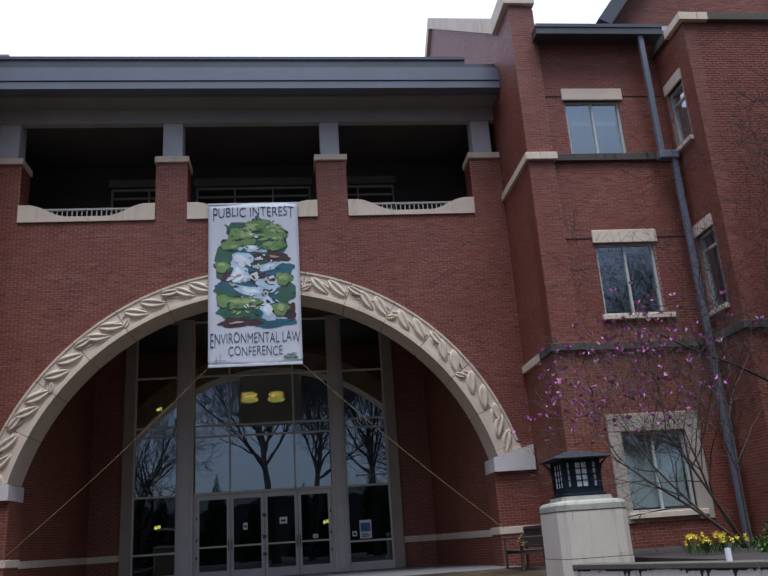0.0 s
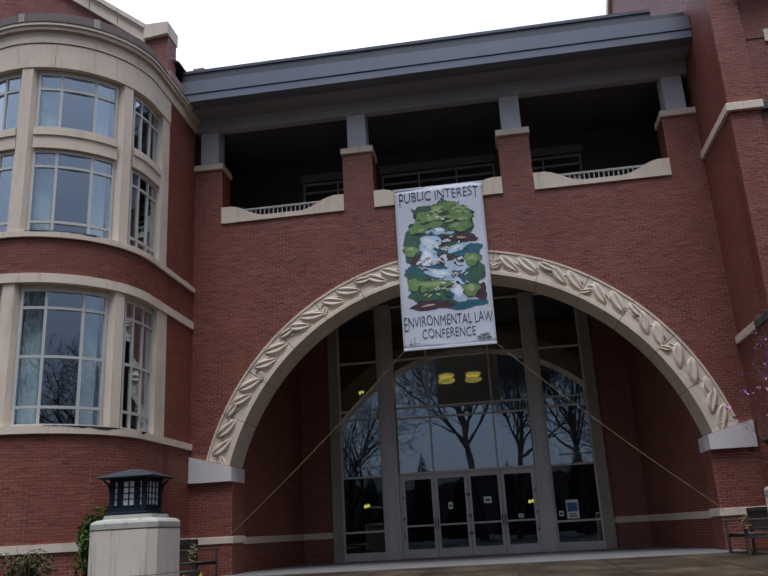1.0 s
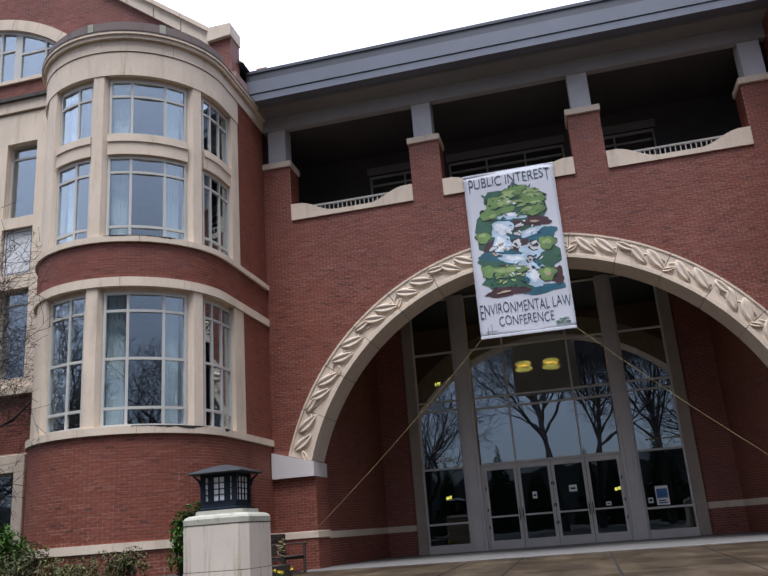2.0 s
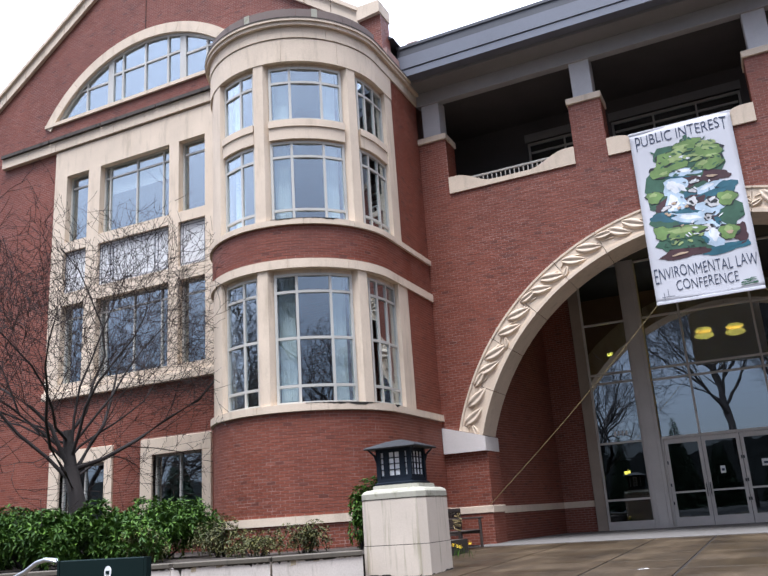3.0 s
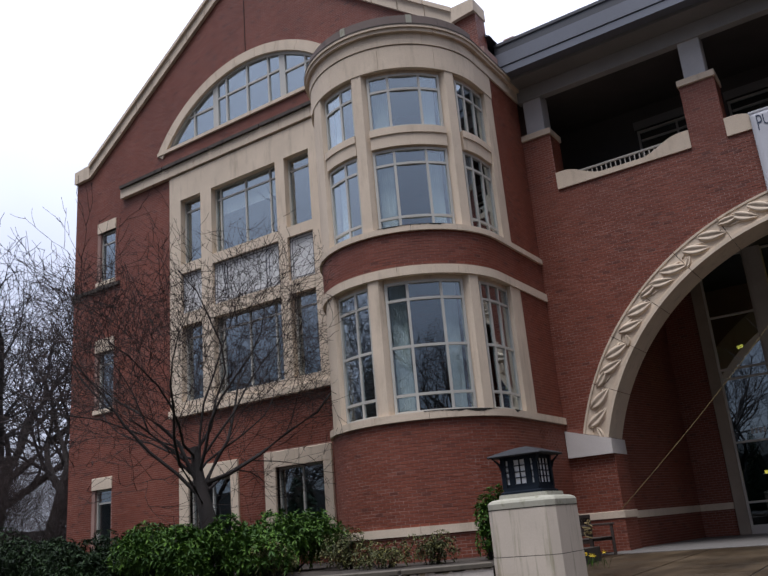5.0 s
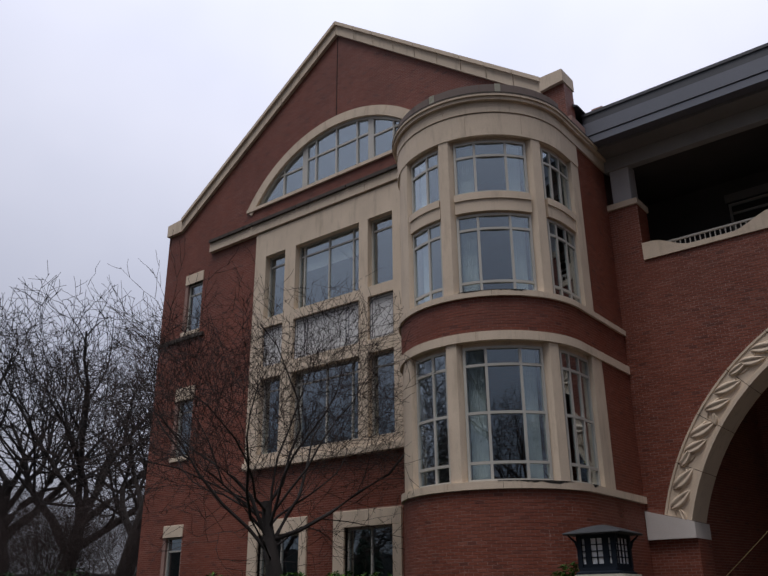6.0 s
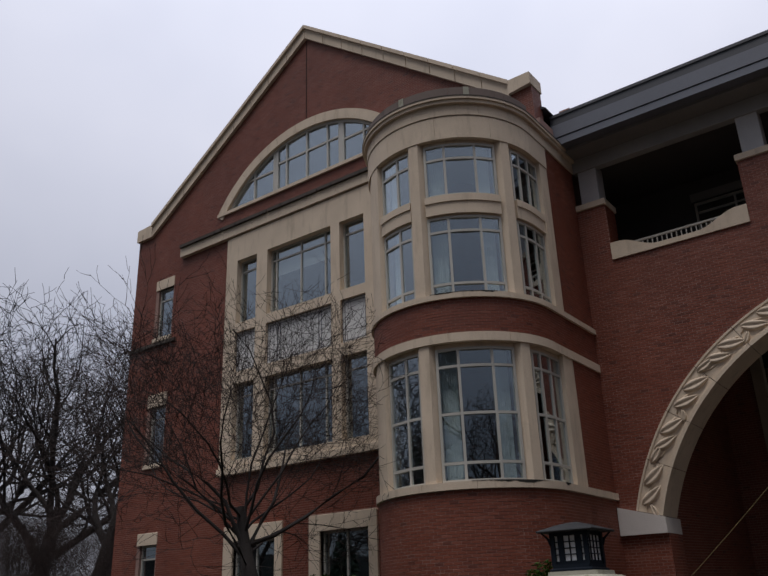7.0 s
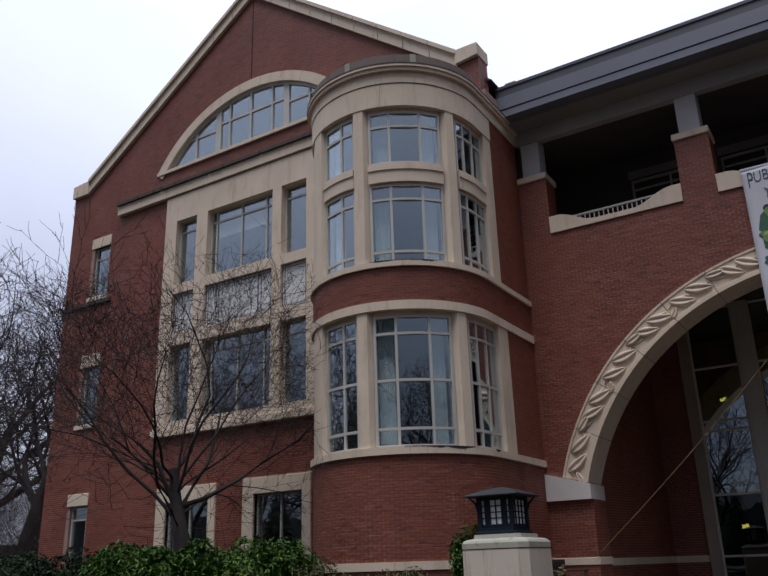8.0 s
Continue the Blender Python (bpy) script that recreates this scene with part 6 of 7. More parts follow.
can = thing("can", "small white can standing on the planter wall", "can", (5.55, 9.12, 0.275))
part("body", tube(bmesh.new(), [(0, 0, 0), (0, 0, 0.14)], [0.036, 0.036], 14), M_WHITE, can)
part("lid", tube(bmesh.new(), [(0, 0, 0.14), (0, 0, 0.15)], [0.034, 0.030], 14), M_STEEL, can)

# ---- sign and handrail beside the path ----
sign = thing("sign", "dark green painted sign board with white lettering", "sign", (-5.62, 6.0, -0.115), -2)
board = part("board", boxed((-0.53, 0.53, -0.03, 0.03, 0.02, 0.71), bevel=0.008), M_SIGN, sign)
for x in (0.532, -0.562):
    part("post", boxed((x, x + 0.03, -0.03, 0.03, -0.07, 0.71)), M_SIGN, sign, "dark edge post")
bm = bmesh.new()
bmesh.ops.create_cone(bm, cap_ends=True, segments=28, radius1=0.05, radius2=0.05, depth=0.006)
bm.transform(pose(0.1, -0.033, 0.59, 90, 0, 0) @ Matrix.Diagonal((0.85, 1.1, 1, 1)))
part("emblem", bm, M_WHITE, board, "round white emblem")
part("emblem_mark", boxed((0.078, 0.122, -0.040, -0.036, 0.575, 0.605)), M_SIGN, board)
for a, b in ((0, 0.3), (0.34, 0.41), (0.45, 0.68)):
    part("name_bar", boxed((-0.23 + a, -0.23 + b, -0.034, -0.029, 0.41, 0.465)), M_WHITE, board, "plain white bar")
words("LAW CENTER", 0.085, M_WHITE, board, (0.09, -0.031, 0.318), "white capitals", 0.9)
rail = thing("handrail", "bent galvanised steel handrail beside the sign", "handrail", (-6.38, 6.1, -0.115))
part("pipe", tube(bmesh.new(), [(-1.1, 0.0, 0.36), (-0.35, 0, 0.62), (-0.2, 0, 0.70), (-0.08, 0, 0.725), (0.06, 0, 0.715), (0.13, 0, 0.66), (0.15, 0, 0.56), (0.15, 0, 0.0)], [0.022] * 8, 10), M_STEEL, rail, "", True)
part("rail_post", tube(bmesh.new(), [(-0.9, 0, 0.43), (-0.9, 0, 0.0)], [0.02, 0.02], 10), M_STEEL, rail)


# ---- trees ----
def bare_tree(seed, height, lengths, kids, trunk_r, mat_twig, twig_r=0.006, angles=(28, 55), first_angles=(15, 70), first=(0.6, 1.0), lift=0.06, wander=0.12, stems=1, thick=(0.45, 0.65), lean=(0, 0), bark=None, slant=0.3):
    """Meshes of a leafless tree of a given height: trunk or stems with limbs, and the crown of fine twigs.
    lengths and kids: of the shoots, level by level; angles: between a shoot and its parent, in degrees."""
    rng = random.Random(seed)
    bark = bark or M_BARK
    limbs, twigs = [], []
    levels = len(lengths) - 1

    def grow(p, d, r, level, size=1.0):
        length = lengths[level] * size * rng.uniform(0.8, 1.2)
        n = 7 if level < 2 else 5 if level < levels else 3
        pts, rad, ways = [p], [r], [d]
        bend = wander * (0.35 if not level else 1.0)
        for i in range(n):
            d = (d + Vector((rng.gauss(0, bend), rng.gauss(0, bend), rng.gauss(0, bend * 0.8) + (lift if level else 0)))).normalized()
            p = p + d * (length / n)
            pts.append(p)
            ways.append(d)
            rad.append(max(r * (1 - (0.62 if not level else 0.75) * (i + 1) / n), twig_r * 0.6))
        (limbs if level < 2 else twigs).append((pts, rad, 8 if level < 2 else 5 if level < 3 else 3))
        if level >= levels:
            tips.append(pts[-1])
            return
        low, high = first if not level else (0.18, 1.0)
        turn = rng.uniform(0, math.tau)
        for k in range(kids[level]):
            s = low + (high - low) * (k + rng.uniform(0.1, 0.9)) / kids[level]
            j = min(int(s * n), n - 1)
            base, way = pts[j].lerp(pts[j + 1], s * n - j), ways[j + 1]
            side = way.orthogonal().normalized()
            side.rotate(Matrix.Rotation(turn + k * 2.4 + rng.uniform(-0.5, 0.5), 3, way))
            a = radians(rng.uniform(*(angles if level else first_angles)))
            nd = (way * math.cos(a) + side * math.sin(a)).normalized()
            grow(base, nd, max(rad[j] * rng.uniform(*thick), twig_r), level + 1, 1.0 if not level else 1.25 - 0.6 * s)

    starts, tips = [], []
    for k in range(stems):
        starts.append(len(limbs))
        tip = slant if stems > 1 else 0.03
        grow(Vector((0, 0, -0.1)), Vector((lean[0] + rng.gauss(0, tip), lean[1] + rng.gauss(0, tip), 1)).normalized(), trunk_r, 0)
    grown = height / sorted(t.z for t in tips)[int(len(tips) * 0.96)]
    for rows in (limbs, twigs):
        for pts, _, _ in rows:
            for p in pts:
                if not p.is_frozen:
                    p *= grown
                    p.freeze()
    twigs = [row for row in twigs if row[0][-1].z < height * rng.uniform(0.95, 1.06)]
    tips = [t for t in tips if t.z < height]

    def joined(rows, name, mat):
        vs, fs, base = [], [], 0
        for pts, rad, sides in rows:
            for i, p in enumerate(pts):
                d = (pts[min(i + 1, len(pts) - 1)] - pts[max(i - 1, 0)]).normalized()
                u = d.orthogonal().normalized()
                w = d.cross(u)
                for k in range(sides):
                    c = p + rad[i] * (math.cos(k * math.tau / sides) * u + math.sin(k * math.tau / sides) * w)
                    vs.append((c.x, c.y, c.z))
            for i in range(len(pts) - 1):
                for k in range(sides):
                    a, b = base + i * sides + k, base + i * sides + (k + 1) % sides
                    fs.append((a, b, b + sides, a + sides))
            base += len(pts) * sides
        me = mesh_of(name, vs, fs, mat)
        me.shade_smooth()
        return me

    stock = [joined(limbs[a:b], "stem" if stems > 1 else "trunk", bark) for a, b in zip(starts, starts[1:] + [len(limbs)])]
    return stock, joined(twigs, "crown", mat_twig), tips


def plant_tree(name, meshes, label, at, turn=0.0, scale=1.0, group="", crown_label="fine bare twigs"):
    t = thing(name, label, "tree", at, turn, group=group)
    t.scale = (scale,) * 3
    stock = meshes[0] if isinstance(meshes[0], list) else [meshes[0]]
    for nm, me, lb in [("stem" if len(stock) > 1 else "trunk", me, "") for me in stock] + [("crown", meshes[1], crown_label)]:
        ob = new(nm, me)
        ob.parent = t
        tagged(ob, lb)
    return t


garden = bare_tree(19, 9.6, (2.6, 4.6, 2.4, 1.5, 0.9, 0.5), (15, 7, 5, 4, 3), 0.24, M_TWIG_RED, 0.0042, (25, 58), (10, 82), (0.5, 1.0), 0.06, 0.22, thick=(0.22, 0.38), bark=M_GARDENBARK)
near_tree = bare_tree(61, 8.3, (2.4, 4.4, 2.3, 1.4, 0.8, 0.45), (16, 8, 5, 3, 2), 0.26, M_TWIG_RED, 0.0070, (24, 60), (8, 78), (0.50, 1.0), 0.05, 0.17, thick=(0.20, 0.34), lean=(-0.07, 0.0), bark=M_GARDENBARK)
plant_tree("bare_tree", near_tree, "small leafless tree with spreading reddish twigs in the shrub bed", (-13.6, 13.6, 0.26), 0)
plant_tree("bare_tree", garden, "leafless tree with fine twigs beside the third block", (13.2, 12.9, 0.3), 200, 1.05)
tall = bare_tree(23, 19.8, (7.0, 8.5, 4.8, 2.8, 1.7, 0.9), (7, 7, 5, 3, 2), 0.74, M_TWIG, 0.022, (24, 52), (16, 56), (0.52, 1.0), 0.07, 0.19, thick=(0.46, 0.62))
tall2 = bare_tree(31, 19.4, (6.5, 8.5, 4.8, 2.8, 1.7, 0.9), (7, 7, 5, 3, 2), 0.72, M_TWIG, 0.022, (24, 52), (16, 58), (0.50, 1.0), 0.07, 0.19, thick=(0.46, 0.62))
great = bare_tree(67, 22.0, (10.0, 9.0, 5.0, 3.0, 1.8, 1.0), (14, 7, 6, 4, 3), 0.42, M_TWIG, 0.016, (22, 50), (12, 60), (0.6, 1.0), 0.07, 0.13, thick=(0.38, 0.56))
for k, (x, y, s, turn) in enumerate(((-39.5, 27, 0.88, 0), (-46.5, 28, 1.0, 80), (-55, 29, 1.1, 240))):
    plant_tree("tall_bare_tree", (tall, tall2)[k % 2], "tall leafless tree with a dense dark crown of twigs", (x, y, -0.3), turn, s, "trees beyond the wing")
for k, (x, y, s) in enumerate(((-34, 24, 0.7), (-41, 24, 0.75), (-46, 23, 0.8), (-52, 25, 0.9), (-31, 27, 0.7), (-37, 21, 0.6), (-49, 21, 0.7), (-43.5, 26, 0.85), (-57, 24, 0.9), (-34.5, 22, 0.55), (-41, 19.5, 0.5), (-46, 27, 0.7))):
    plant_tree("bare_sapling", garden, "leafless young tree in the thicket beyond the wing", (x, y, -0.3), k * 67, s, "thicket beyond the wing")
# the last three stand unseen beside the wings, added to shade low walls
for k, (x, y, s, turn) in enumerate(((-13.5, -22, 0.75, 120), (25, -20, 1.0, 60), (-50, -20, 0.75, 330), (13.5, -30, 0.9, 20), (-23, 0.5, 0.62, 200), (-34, 3, 0.62, 15), (19, 1, 0.62, 100))):
    plant_tree("tall_bare_tree", (tall2, tall)[k % 2], "tall leafless tree out of view, for reflections and shade", (x, y, -0.3), turn, s, "trees across the street")
for x, y, turn, s in ((-1.6, -20, 50, 1.0), (7.4, -26, 170, 1.0), (1.4, -24, 290, 0.95)):
    plant_tree("great_bare_tree", great, "great leafless tree with a straight trunk, seen in the glass", (x, y, -0.3), turn, s, "great trees across the street")
mag = bare_tree(47, 4.2, (2.6, 1.9, 1.1, 0.7, 0.4), (6, 5, 4, 2), 0.030, M_TWIG_PALE, 0.0035, (25, 62), (15, 60), (0.40, 1.0), 0.05, 0.15, stems=4, thick=(0.5, 0.7), lean=(-0.6, 0.0), bark=M_TWIG_PALE, slant=0.35)
magnolia = plant_tree("magnolia", mag, "slender magnolia with magenta blossoms on bare twigs", (8.2, 13.4, 0.3), 0)
young = bare_tree(53, 4.6, (2.8, 1.5, 0.9, 0.5), (8, 5, 3), 0.035, M_TWIG, 0.004, (25, 50), (20, 50), (0.3, 1.0), 0.06, 0.10, bark=M_PALEBARK)
plant_tree("young_tree", young, "slender pale-stemmed young tree without leaves", (8.55, 13.9, 0.3), 0)


# ---- leaves, shrubs and flowers ----
def leaves_mesh(name, places, length, width, mat, rng, droop=0.3):
    """Folded pointed leaves at (position, direction, size)."""
    p = np.array([a for a, _, _ in places])
    d = np.array([b for _, b, _ in places])
    s = np.array([c for _, _, c in places])[:, None]
    d /= np.linalg.norm(d, axis=1, keepdims=True) + 1e-9
    up = np.array([0, 0, 1.0]) + rng.normal(0, 0.35, p.shape)
    w = np.cross(d, up)
    w /= np.linalg.norm(w, axis=1, keepdims=True) + 1e-9
    nrm = np.cross(w, d)
    L, W = length * s, width * s
    tip = p + d * L - np.array([0, 0, 1]) * L * droop
    mid = p + d * L * 0.5 - np.array([0, 0, 1]) * L * droop * 0.3
    v = np.stack([p, mid + w * W / 2 + nrm * W * 0.12, tip, mid - nrm * W * 0.08, mid - w * W / 2 + nrm * W * 0.12], 1).reshape(-1, 3)
    i = np.arange(len(p))[:, None] * 5
    f = np.concatenate([i + np.array([[0, 3, 2, 1]]), i + np.array([[0, 4, 2, 3]])])
    return mesh_of(name, v, f, mat)


def shrub(name, label, at, size, count, mat, seed, length=0.13, width=0.045, whorl=7):
    """A mounded shrub: whorls of leaves over a lumpy body, with dark stems inside."""
    rng = np.random.default_rng(seed)
    t = thing(name, label, "shrub", at)
    sx, sy, sz = size
    places = []
    lumps = [(rng.uniform(-0.6, 0.6) * sx, rng.uniform(-0.6, 0.6) * sy, rng.uniform(0.14, 0.70) * sz, rng.uniform(0.3, 0.5)) for _ in range(13)]
    for _ in range(int(count * 1.6) // whorl):
        lx, ly, lz, lr = lumps[rng.integers(len(lumps))]
        a, e = rng.uniform(0, math.tau), math.asin(rng.uniform(-0.35, 1.0))
        n = np.array([math.cos(a) * math.cos(e), math.sin(a) * math.cos(e), math.sin(e)])
        c = np.array([lx, ly, lz]) + n * np.array([sx, sy, sz]) * lr * rng.uniform(0.72, 1.04)
        if c[2] < 0.02:
            continue
        k0 = rng.uniform(0, math.tau)
        for k in range(whorl):
            b = k0 + k * math.tau / whorl
            u = np.cross(n, [0.3, 0.2, 0.9])
            u /= np.linalg.norm(u) + 1e-9
            v = np.cross(n, u)
            places.append((c, n * 0.45 + math.cos(b) * u + math.sin(b) * v, rng.uniform(0.7, 1.2)))
    ob = new("foliage", leaves_mesh("foliage", places, length, width, mat, rng, 0.12))
    ob.parent = t
    for lx, ly, lz, lr in lumps:
        part("stem", tube(bmesh.new(), [(lx * 0.2, ly * 0.2, -0.1), (lx * 0.6, ly * 0.6, lz * 0.6), (lx, ly, lz + lr * sz * 0.5)], [0.024 * sz, 0.015 * sz, 0.006 * sz], 5), M_BARK, t)
    return t


# shrubs left of x = -15 take the shaded leaf copy
for k, (x, y, sx, sy, sz, c) in enumerate(((-12.3, 14.2, 1.5, 1.2, 1.25, 5200), (-14.8, 13.2, 1.5, 1.2, 1.12, 5200), (-17.2, 14.4, 1.6, 1.3, 1.2, 4800), (-11.3, 12.5, 1.3, 0.9, 1.15, 5200), (-19.6, 14.4, 1.6, 1.4, 1.25, 4200), (-22.3, 15.0, 1.6, 1.4, 1.35, 3600), (-13.0, 11.9, 1.4, 0.9, 1.1, 5000), (-15.4, 11.7, 1.5, 0.9, 0.9, 3600), (-25.5, 16, 1.9, 1.6, 1.7, 3200))):
    shrub("rhododendron", "dense evergreen rhododendron with glossy whorled leaves", (x, y, 0.24), (sx, sy, sz), c, M_RHODO if x > -15 else M_LEAF_SHADED, 100 + k)
for k, (x, y, sx, sy, sz, c) in enumerate(((-10.1, 13.9, 0.8, 0.6, 0.8, 1500), (-8.9, 13.3, 0.7, 0.5, 0.5, 1000), (-8.1, 13.7, 0.6, 0.5, 0.55, 1100), (-10.9, 12.3, 0.7, 0.5, 0.7, 1200))):
    shrub("low_shrub", "sparse olive-brown winter shrub at the foot of the bay", (x, y, 0.22), (sx, sy, sz), c, M_DULL, 130 + k, 0.07, 0.03, 5)
shrub("corner_shrub", "small upright evergreen shrub against the bay", (-6.95, 14.0, 0.22), (0.32, 0.32, 1.42), 2000, M_RHODO, 140, 0.09, 0.035, 6)
shrub("hedge_shrub", "low green groundcover beside the planter wall", (7.6, 11.0, 0.22), (0.6, 0.6, 0.34), 1800, M_RHODO, 141, 0.08, 0.03, 6)
shrub("hedge_shrub", "low green groundcover beside the planter wall", (10.0, 13.0, 0.22), (1.8, 0.8, 0.6), 2600, M_RHODO, 142, 0.08, 0.03, 6)


def flowers(label, at, size, count, seed):
    rng = np.random.default_rng(seed)
    t = thing("daffodils", label, "flowers", at)
    heads, blades = [], []
    for _ in range(count):
        x, y = rng.uniform(-size[0], size[0]), rng.uniform(-size[1], size[1])
        z = rng.uniform(0.16, 0.30)
        for k in range(6):
            a = k * math.tau / 6
            heads.append((np.array([x, y, z]), np.array([math.cos(a), math.sin(a) * 0.6 - 0.5, math.sin(a)]), rng.uniform(0.8, 1.2)))
        for k in range(4):
            blades.append((np.array([x + rng.normal(0, 0.03), y, 0.0]), np.array([rng.normal(0, 0.3), rng.normal(0, 0.3), 1.0]), rng.uniform(0.8, 1.2)))
    for nm, pl, ln, wd, mt in (("petals", heads, 0.05, 0.035, M_YELLOW), ("blades", blades, 0.26, 0.018, M_RHODO)):
        ob = new(nm, leaves_mesh(nm, pl, ln, wd, mt, rng, 0.0))
        ob.parent = t


flowers("yellow daffodils in bloom beside the planter wall", (6.75, 11.7, 0.26), (0.42, 0.3), 36, 7)
flowers("few yellow daffodils at the foot of the lantern post", (-5.35, 14.6, -0.03), (0.35, 0.4), 7, 8)
frng = np.random.default_rng(9)
blooms = []
for tip in mag[2]:
    if frng.random() < (0.55 if tip.x < -1.0 else 0.2) and tip.z > 1.9:
        for k in range(6):
            a = k * math.tau / 6
            blooms.append((np.array(tip), np.array([math.cos(a), math.sin(a), 0.9]), frng.uniform(0.7, 1.3)))
ob = new("blossom", leaves_mesh("blossom", blooms, 0.075, 0.05, M_PETAL, frng, -0.1))
ob.parent = next(c for c in magnolia.children if c.name.startswith("crown"))
tagged(ob, "magenta and pink open blossoms")


def conifer(seed, height, radius):
    rng = np.random.default_rng(seed)
    places = []
    for _ in range(6000):
        h = 1 - math.sqrt(rng.uniform(0.0, 0.95))
        r = radius * (1 - h) * rng.uniform(0.25, 1.0)
        a = rng.uniform(0, math.tau)
        places.append((np.array([r * math.cos(a), r * math.sin(a), h * height]), np.array([math.cos(a), math.sin(a), -0.3]), (0.25 + 0.9 * (1 - h)) * rng.uniform(0.6, 1.3)))
    bm = tube(bmesh.new(), [(0, 0, -0.1), (0, 0, height * 0.97)], [0.25, 0.02], 8)
    return finish("trunk", bm, M_BARK), leaves_mesh("crown", places, 0.7, 0.26, M_CONIFER, rng, 0.25)


con = conifer(3, 10.0, 2.2)
# first four are unseen additions that keep sky off the wings' low walls
for x, y, s in ((-28, -5, 1.1), (-40, 1, 1.2), (25, 3, 1.2), (24, -8, 1.2), (-40, -12, 0.8), (-49, -9, 0.9), (-34, -18, 0.75), (-56, -14, 0.9), (-9, -42, 0.8), (-4.5, -44, 0.7), (3.5, -42, 0.75), (10, -45, 0.8), (16, -42, 0.8), (-18, -62, 1.0), (-11, -66, 1.2), (-6, -60, 0.8), (6, -64, 1.0), (11, -70, 1.3), (19, -60, 1.0), (-30, -58, 1.2), (30, -58, 1.2), (1, -74, 1.1), (-24, -70, 1.0), (38, -50, 1.1), (25, -66, 0.9), (-38, -48, 1.1)):
    plant_tree("conifer", con, "dark conifer out of view, for reflections and shade", (x, y, -0.3), x * 13, s, "conifers across the street", "dark green needles")
for k, (x, y) in enumerate(((-29, 21), (-32, 24), (-36, 22), (-40, 21), (-45, 20), (-50, 19), (-34, 19), (-43, 25))):
    shrub("hedge", "dark evergreen hedge beyond the wing's corner", (x, y, -0.3), (2.8, 1.8, 2.3), 2200, M_LEAF_SHADED, 160 + k, 0.26, 0.11, 6)
M_HEDGE_FAR = plain("far_dark_woods", (0.028, 0.030, 0.026), 0.95, 0, 0.4, 2.0, 0.3, 0.0)
rng = random.Random(77)
far = bmesh.new()
edge, h = [], 9.0
for k in range(361):
    a = math.tau * k / 360
    h = min(max(h + rng.gauss(0, 0.7), 7.5), 12.0)
    low = 0.55 if 100 < k < 175 else 1.0      # lower roofs past the wing
    edge.append([far.verts.new((r * math.cos(a), r * math.sin(a), z)) for r, z in ((95, -0.4), (95, h * low), (97, h * low), (97, -0.4))])
for p, q in zip(edge, edge[1:]):
    for k in range(3):
        far.faces.new((p[k], q[k], q[k + 1], p[k + 1]))
solid("backdrop", far, M_HEDGE_FAR, "low dark line of distant trees and roofs", "woods", "structure")

# ---- benches and small litter ----
def bench(at, way):
    """A garden bench along y that faces along x (way: 1 or -1)."""
    b = thing("bench", "weathered brown wooden garden bench beside the pier", "bench", at, group="entrance benches")
    sx = lambda a, c: tuple(sorted((a * way, c * way)))  # noqa: E731
    for y in (0.0, 1.42):
        part("back_leg", boxed((*sx(0.0, 0.06), y, y + 0.06, 0, 0.92), bevel=0.006), M_TEAK, b)
        part("front_leg", boxed((*sx(0.50, 0.56), y, y + 0.06, 0, 0.66), bevel=0.006), M_TEAK, b)
        part("armrest", boxed((*sx(0.02, 0.60), y - 0.01, y + 0.07, 0.66, 0.70), bevel=0.008), M_TEAK, b)
        part("seat_rail", boxed((*sx(0.06, 0.50), y + 0.01, y + 0.05, 0.33, 0.40), bevel=0.004), M_TEAK, b)
    for k in range(5):
        part("seat_slat", boxed((*sx(0.06 + k * 0.095, 0.14 + k * 0.095), 0.0, 1.48, 0.40, 0.42), bevel=0.004), M_TEAK, b)
    part("top_rail", boxed((*sx(0.005, 0.055), 0.06, 1.42, 0.84, 0.92), bevel=0.006), M_TEAK, b)
    part("back_rail", boxed((*sx(0.005, 0.055), 0.06, 1.42, 0.46, 0.51), bevel=0.006), M_TEAK, b)
    for k in range(12):
        part("back_slat", boxed((*sx(0.02, 0.04), 0.12 + k * 0.108, 0.17 + k * 0.108, 0.51, 0.84)), M_TEAK, b)
    return b


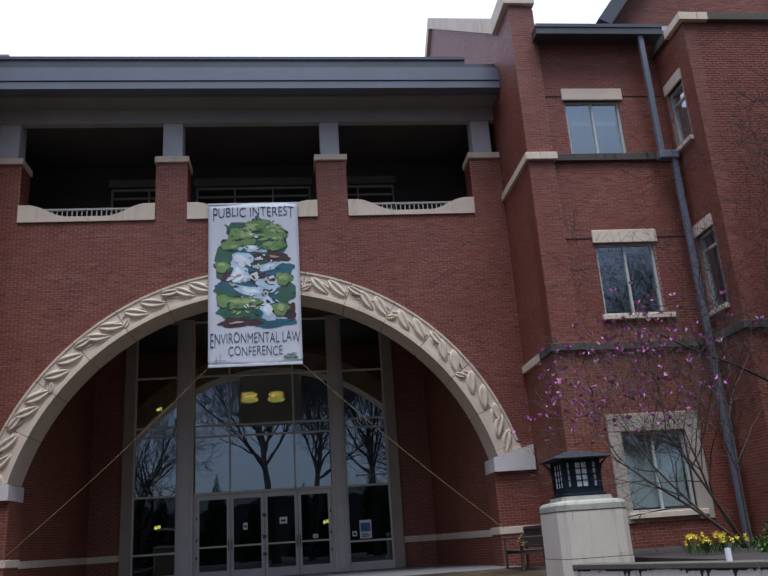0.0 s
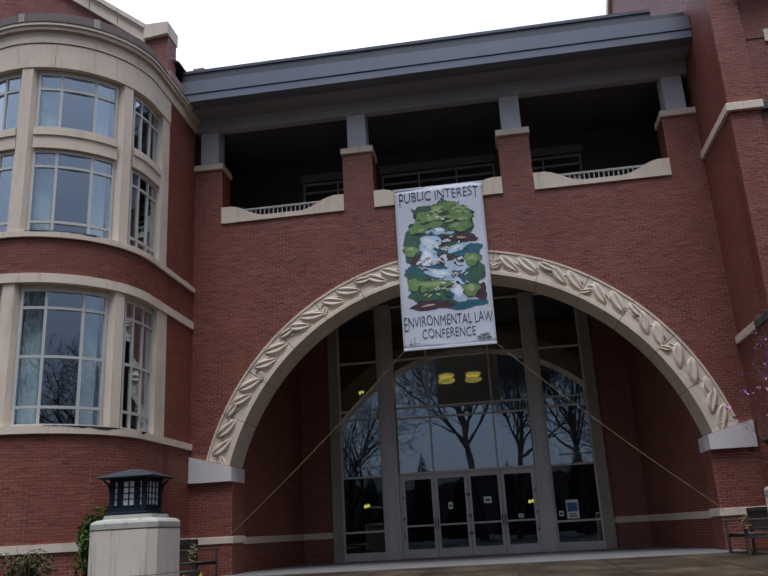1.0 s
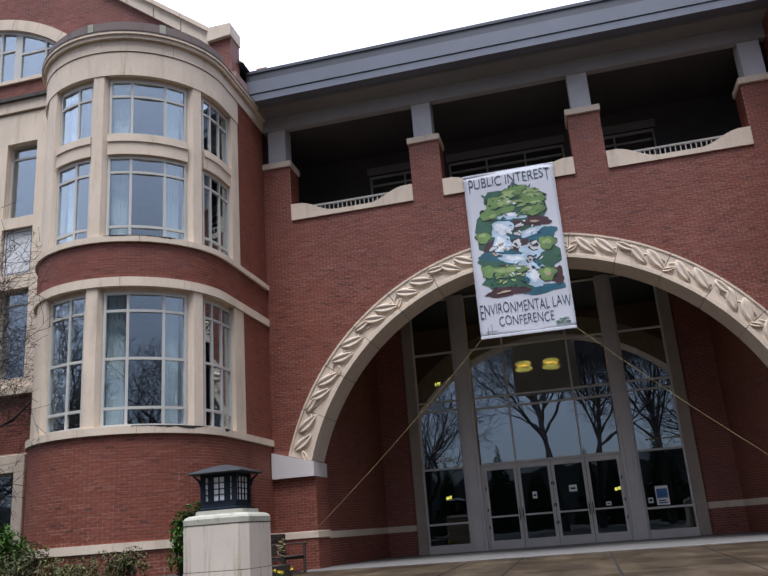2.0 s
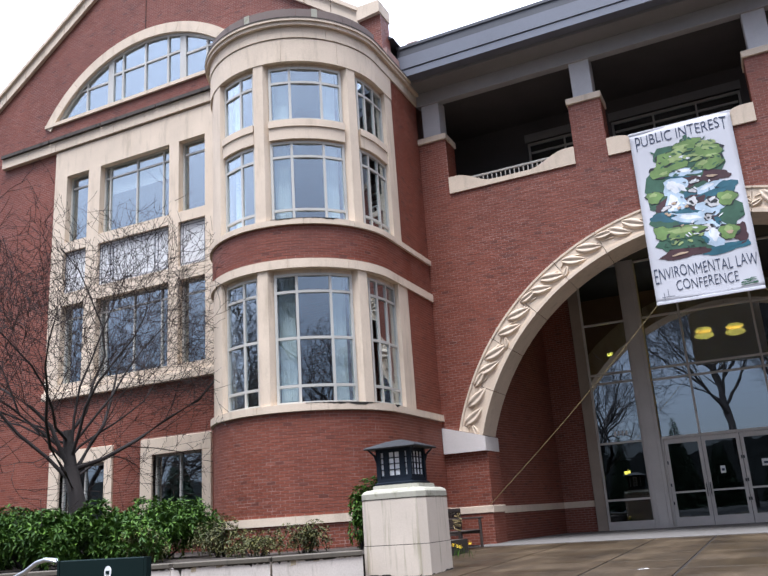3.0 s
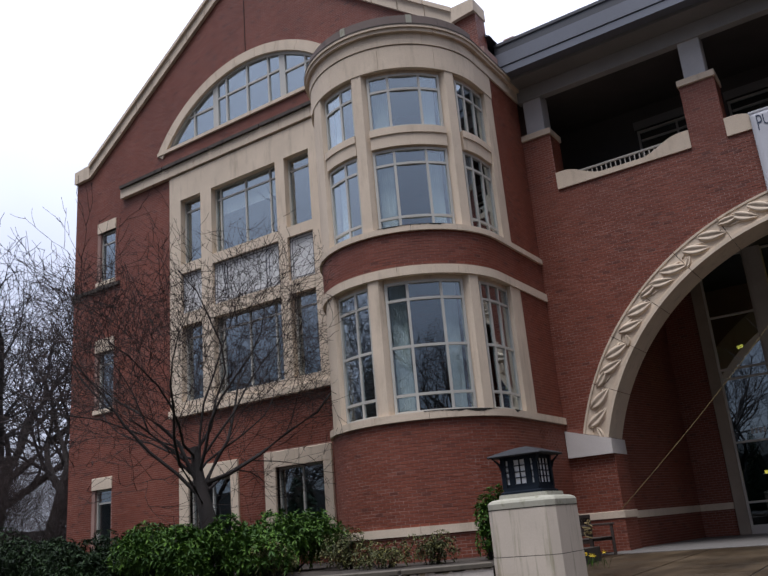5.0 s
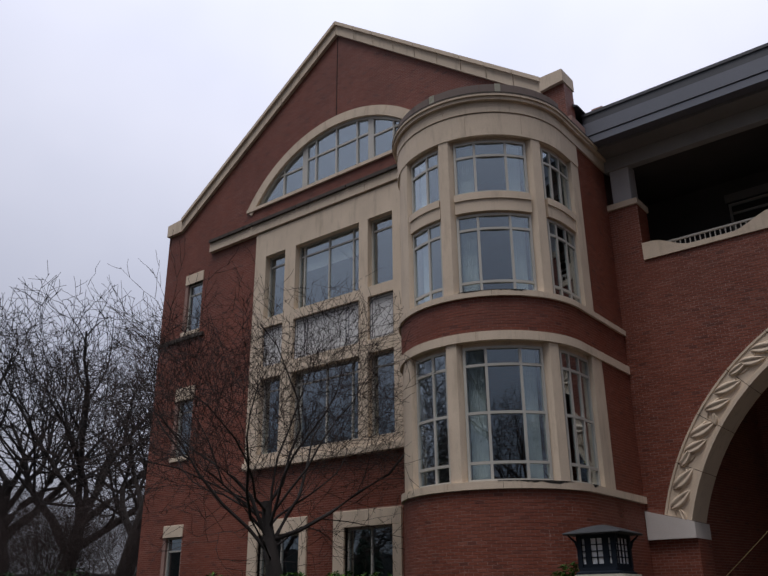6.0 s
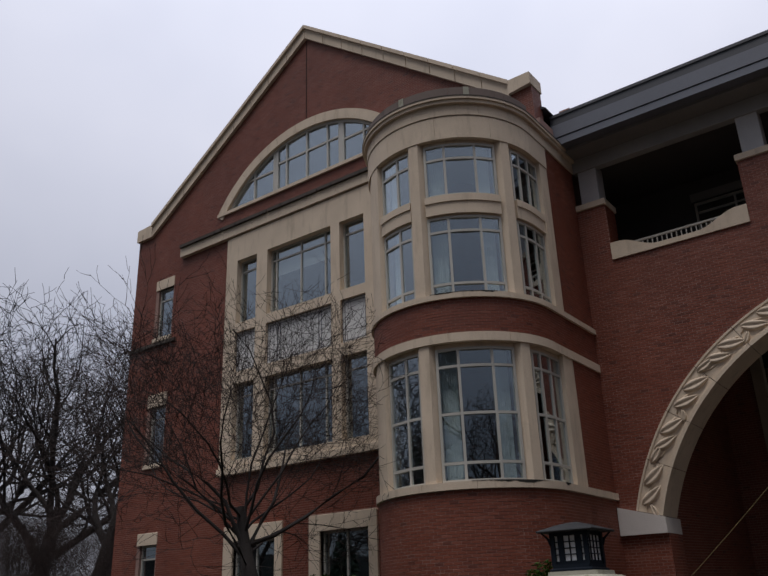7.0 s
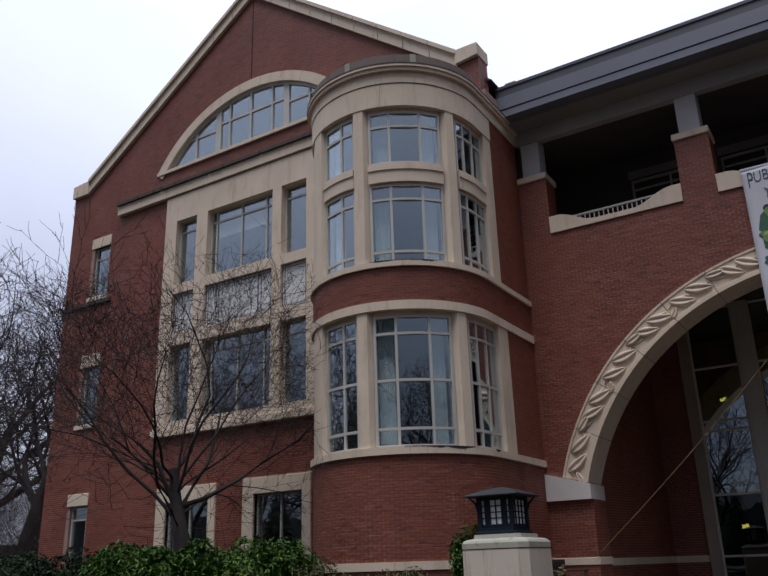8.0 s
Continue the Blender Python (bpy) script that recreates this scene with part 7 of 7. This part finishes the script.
def rope_tangle(at, seed):
    rng = random.Random(seed)
    pts = [Vector((0, 0, 0.06))]
    for i in range(26):
        pts.append(Vector((0.09 * math.sin(i * 1.3) + rng.gauss(0, 0.02), 0.05 * math.cos(i * 1.7), 0.06 - 0.011 * i + rng.gauss(0, 0.03))))
    t = thing("rope_tangle", "loose tangle of yellow rope hung over the bench arm", "rope", at, group="rope ends")
    part("strand", tube(bmesh.new(), pts, [0.012] * len(pts), 5), M_ROPE, t)


bench((-6.85, 17.25, -0.015), 1)
bench((5.74, 17.2, -0.015), -1)
rope_tangle((-6.32, 17.22, 0.70), 3)
rope_tangle((5.20, 17.17, 0.70), 4)
strip = thing("paper_strip", "small curled white paper strip lying on the plaza", "litter", (-1.67, 11.6, -0.085), -20)
part("strip", tube(bmesh.new(), [(-0.05, -0.05, 0.006), (-0.035, 0.01, 0.008), (0.01, 0.035, 0.008), (0.06, 0.045, 0.006)], [0.003, 0.005, 0.005, 0.003], 6), M_WHITE, strip)

# ---- bricks, last ----
ONE = bpy.data.meshes.new("brick")
bm = boxed((-(LENGTH - JOINT) / 2, (LENGTH - JOINT) / 2, -PROUD, 0.002, -(COURSE - JOINT) / 2, (COURSE - JOINT) / 2), bevel=0.0015)
bm.to_mesh(ONE)
bm.free()
ONE.materials.append(M_BRICK)
for wall, loops, to_world, seed, singles in BRICKED:
    rows = brick_places(loops, seed)
    if singles:
        a0, a1, b0, b1 = singles
        near = [r for r in rows if a0 < r[0] and r[1] < a1 and b0 < r[2] and r[3] < b1 and abs(r[1] - r[0] - LENGTH + JOINT) < 1e-4][:300]
        taken = set(near)
        rows = [r for r in rows if r not in taken]
        for u0, u1, z0, z1, off in near:
            m, z = (u0 + u1) / 2, (z0 + z1) / 2
            c, e, o = (Vector([float(v) for v in to_world(*q)]) for q in ((m, -off, z), (m + 0.01, -off, z), (m, -off + 0.01, z)))
            x, y = (e - c).normalized(), (o - c).normalized()
            ob = new("brick", ONE)
            ob.parent = wall
            ob.matrix_basis = Matrix.Translation(c) @ Matrix((x, y, x.cross(y))).transposed().to_4x4()
    v, f = brick_skin(rows, to_world)
    ob = new("brickwork", mesh_of("brickwork", v, f, M_BRICK))
    ob.parent = wall
    tagged(ob, kind="stuff")
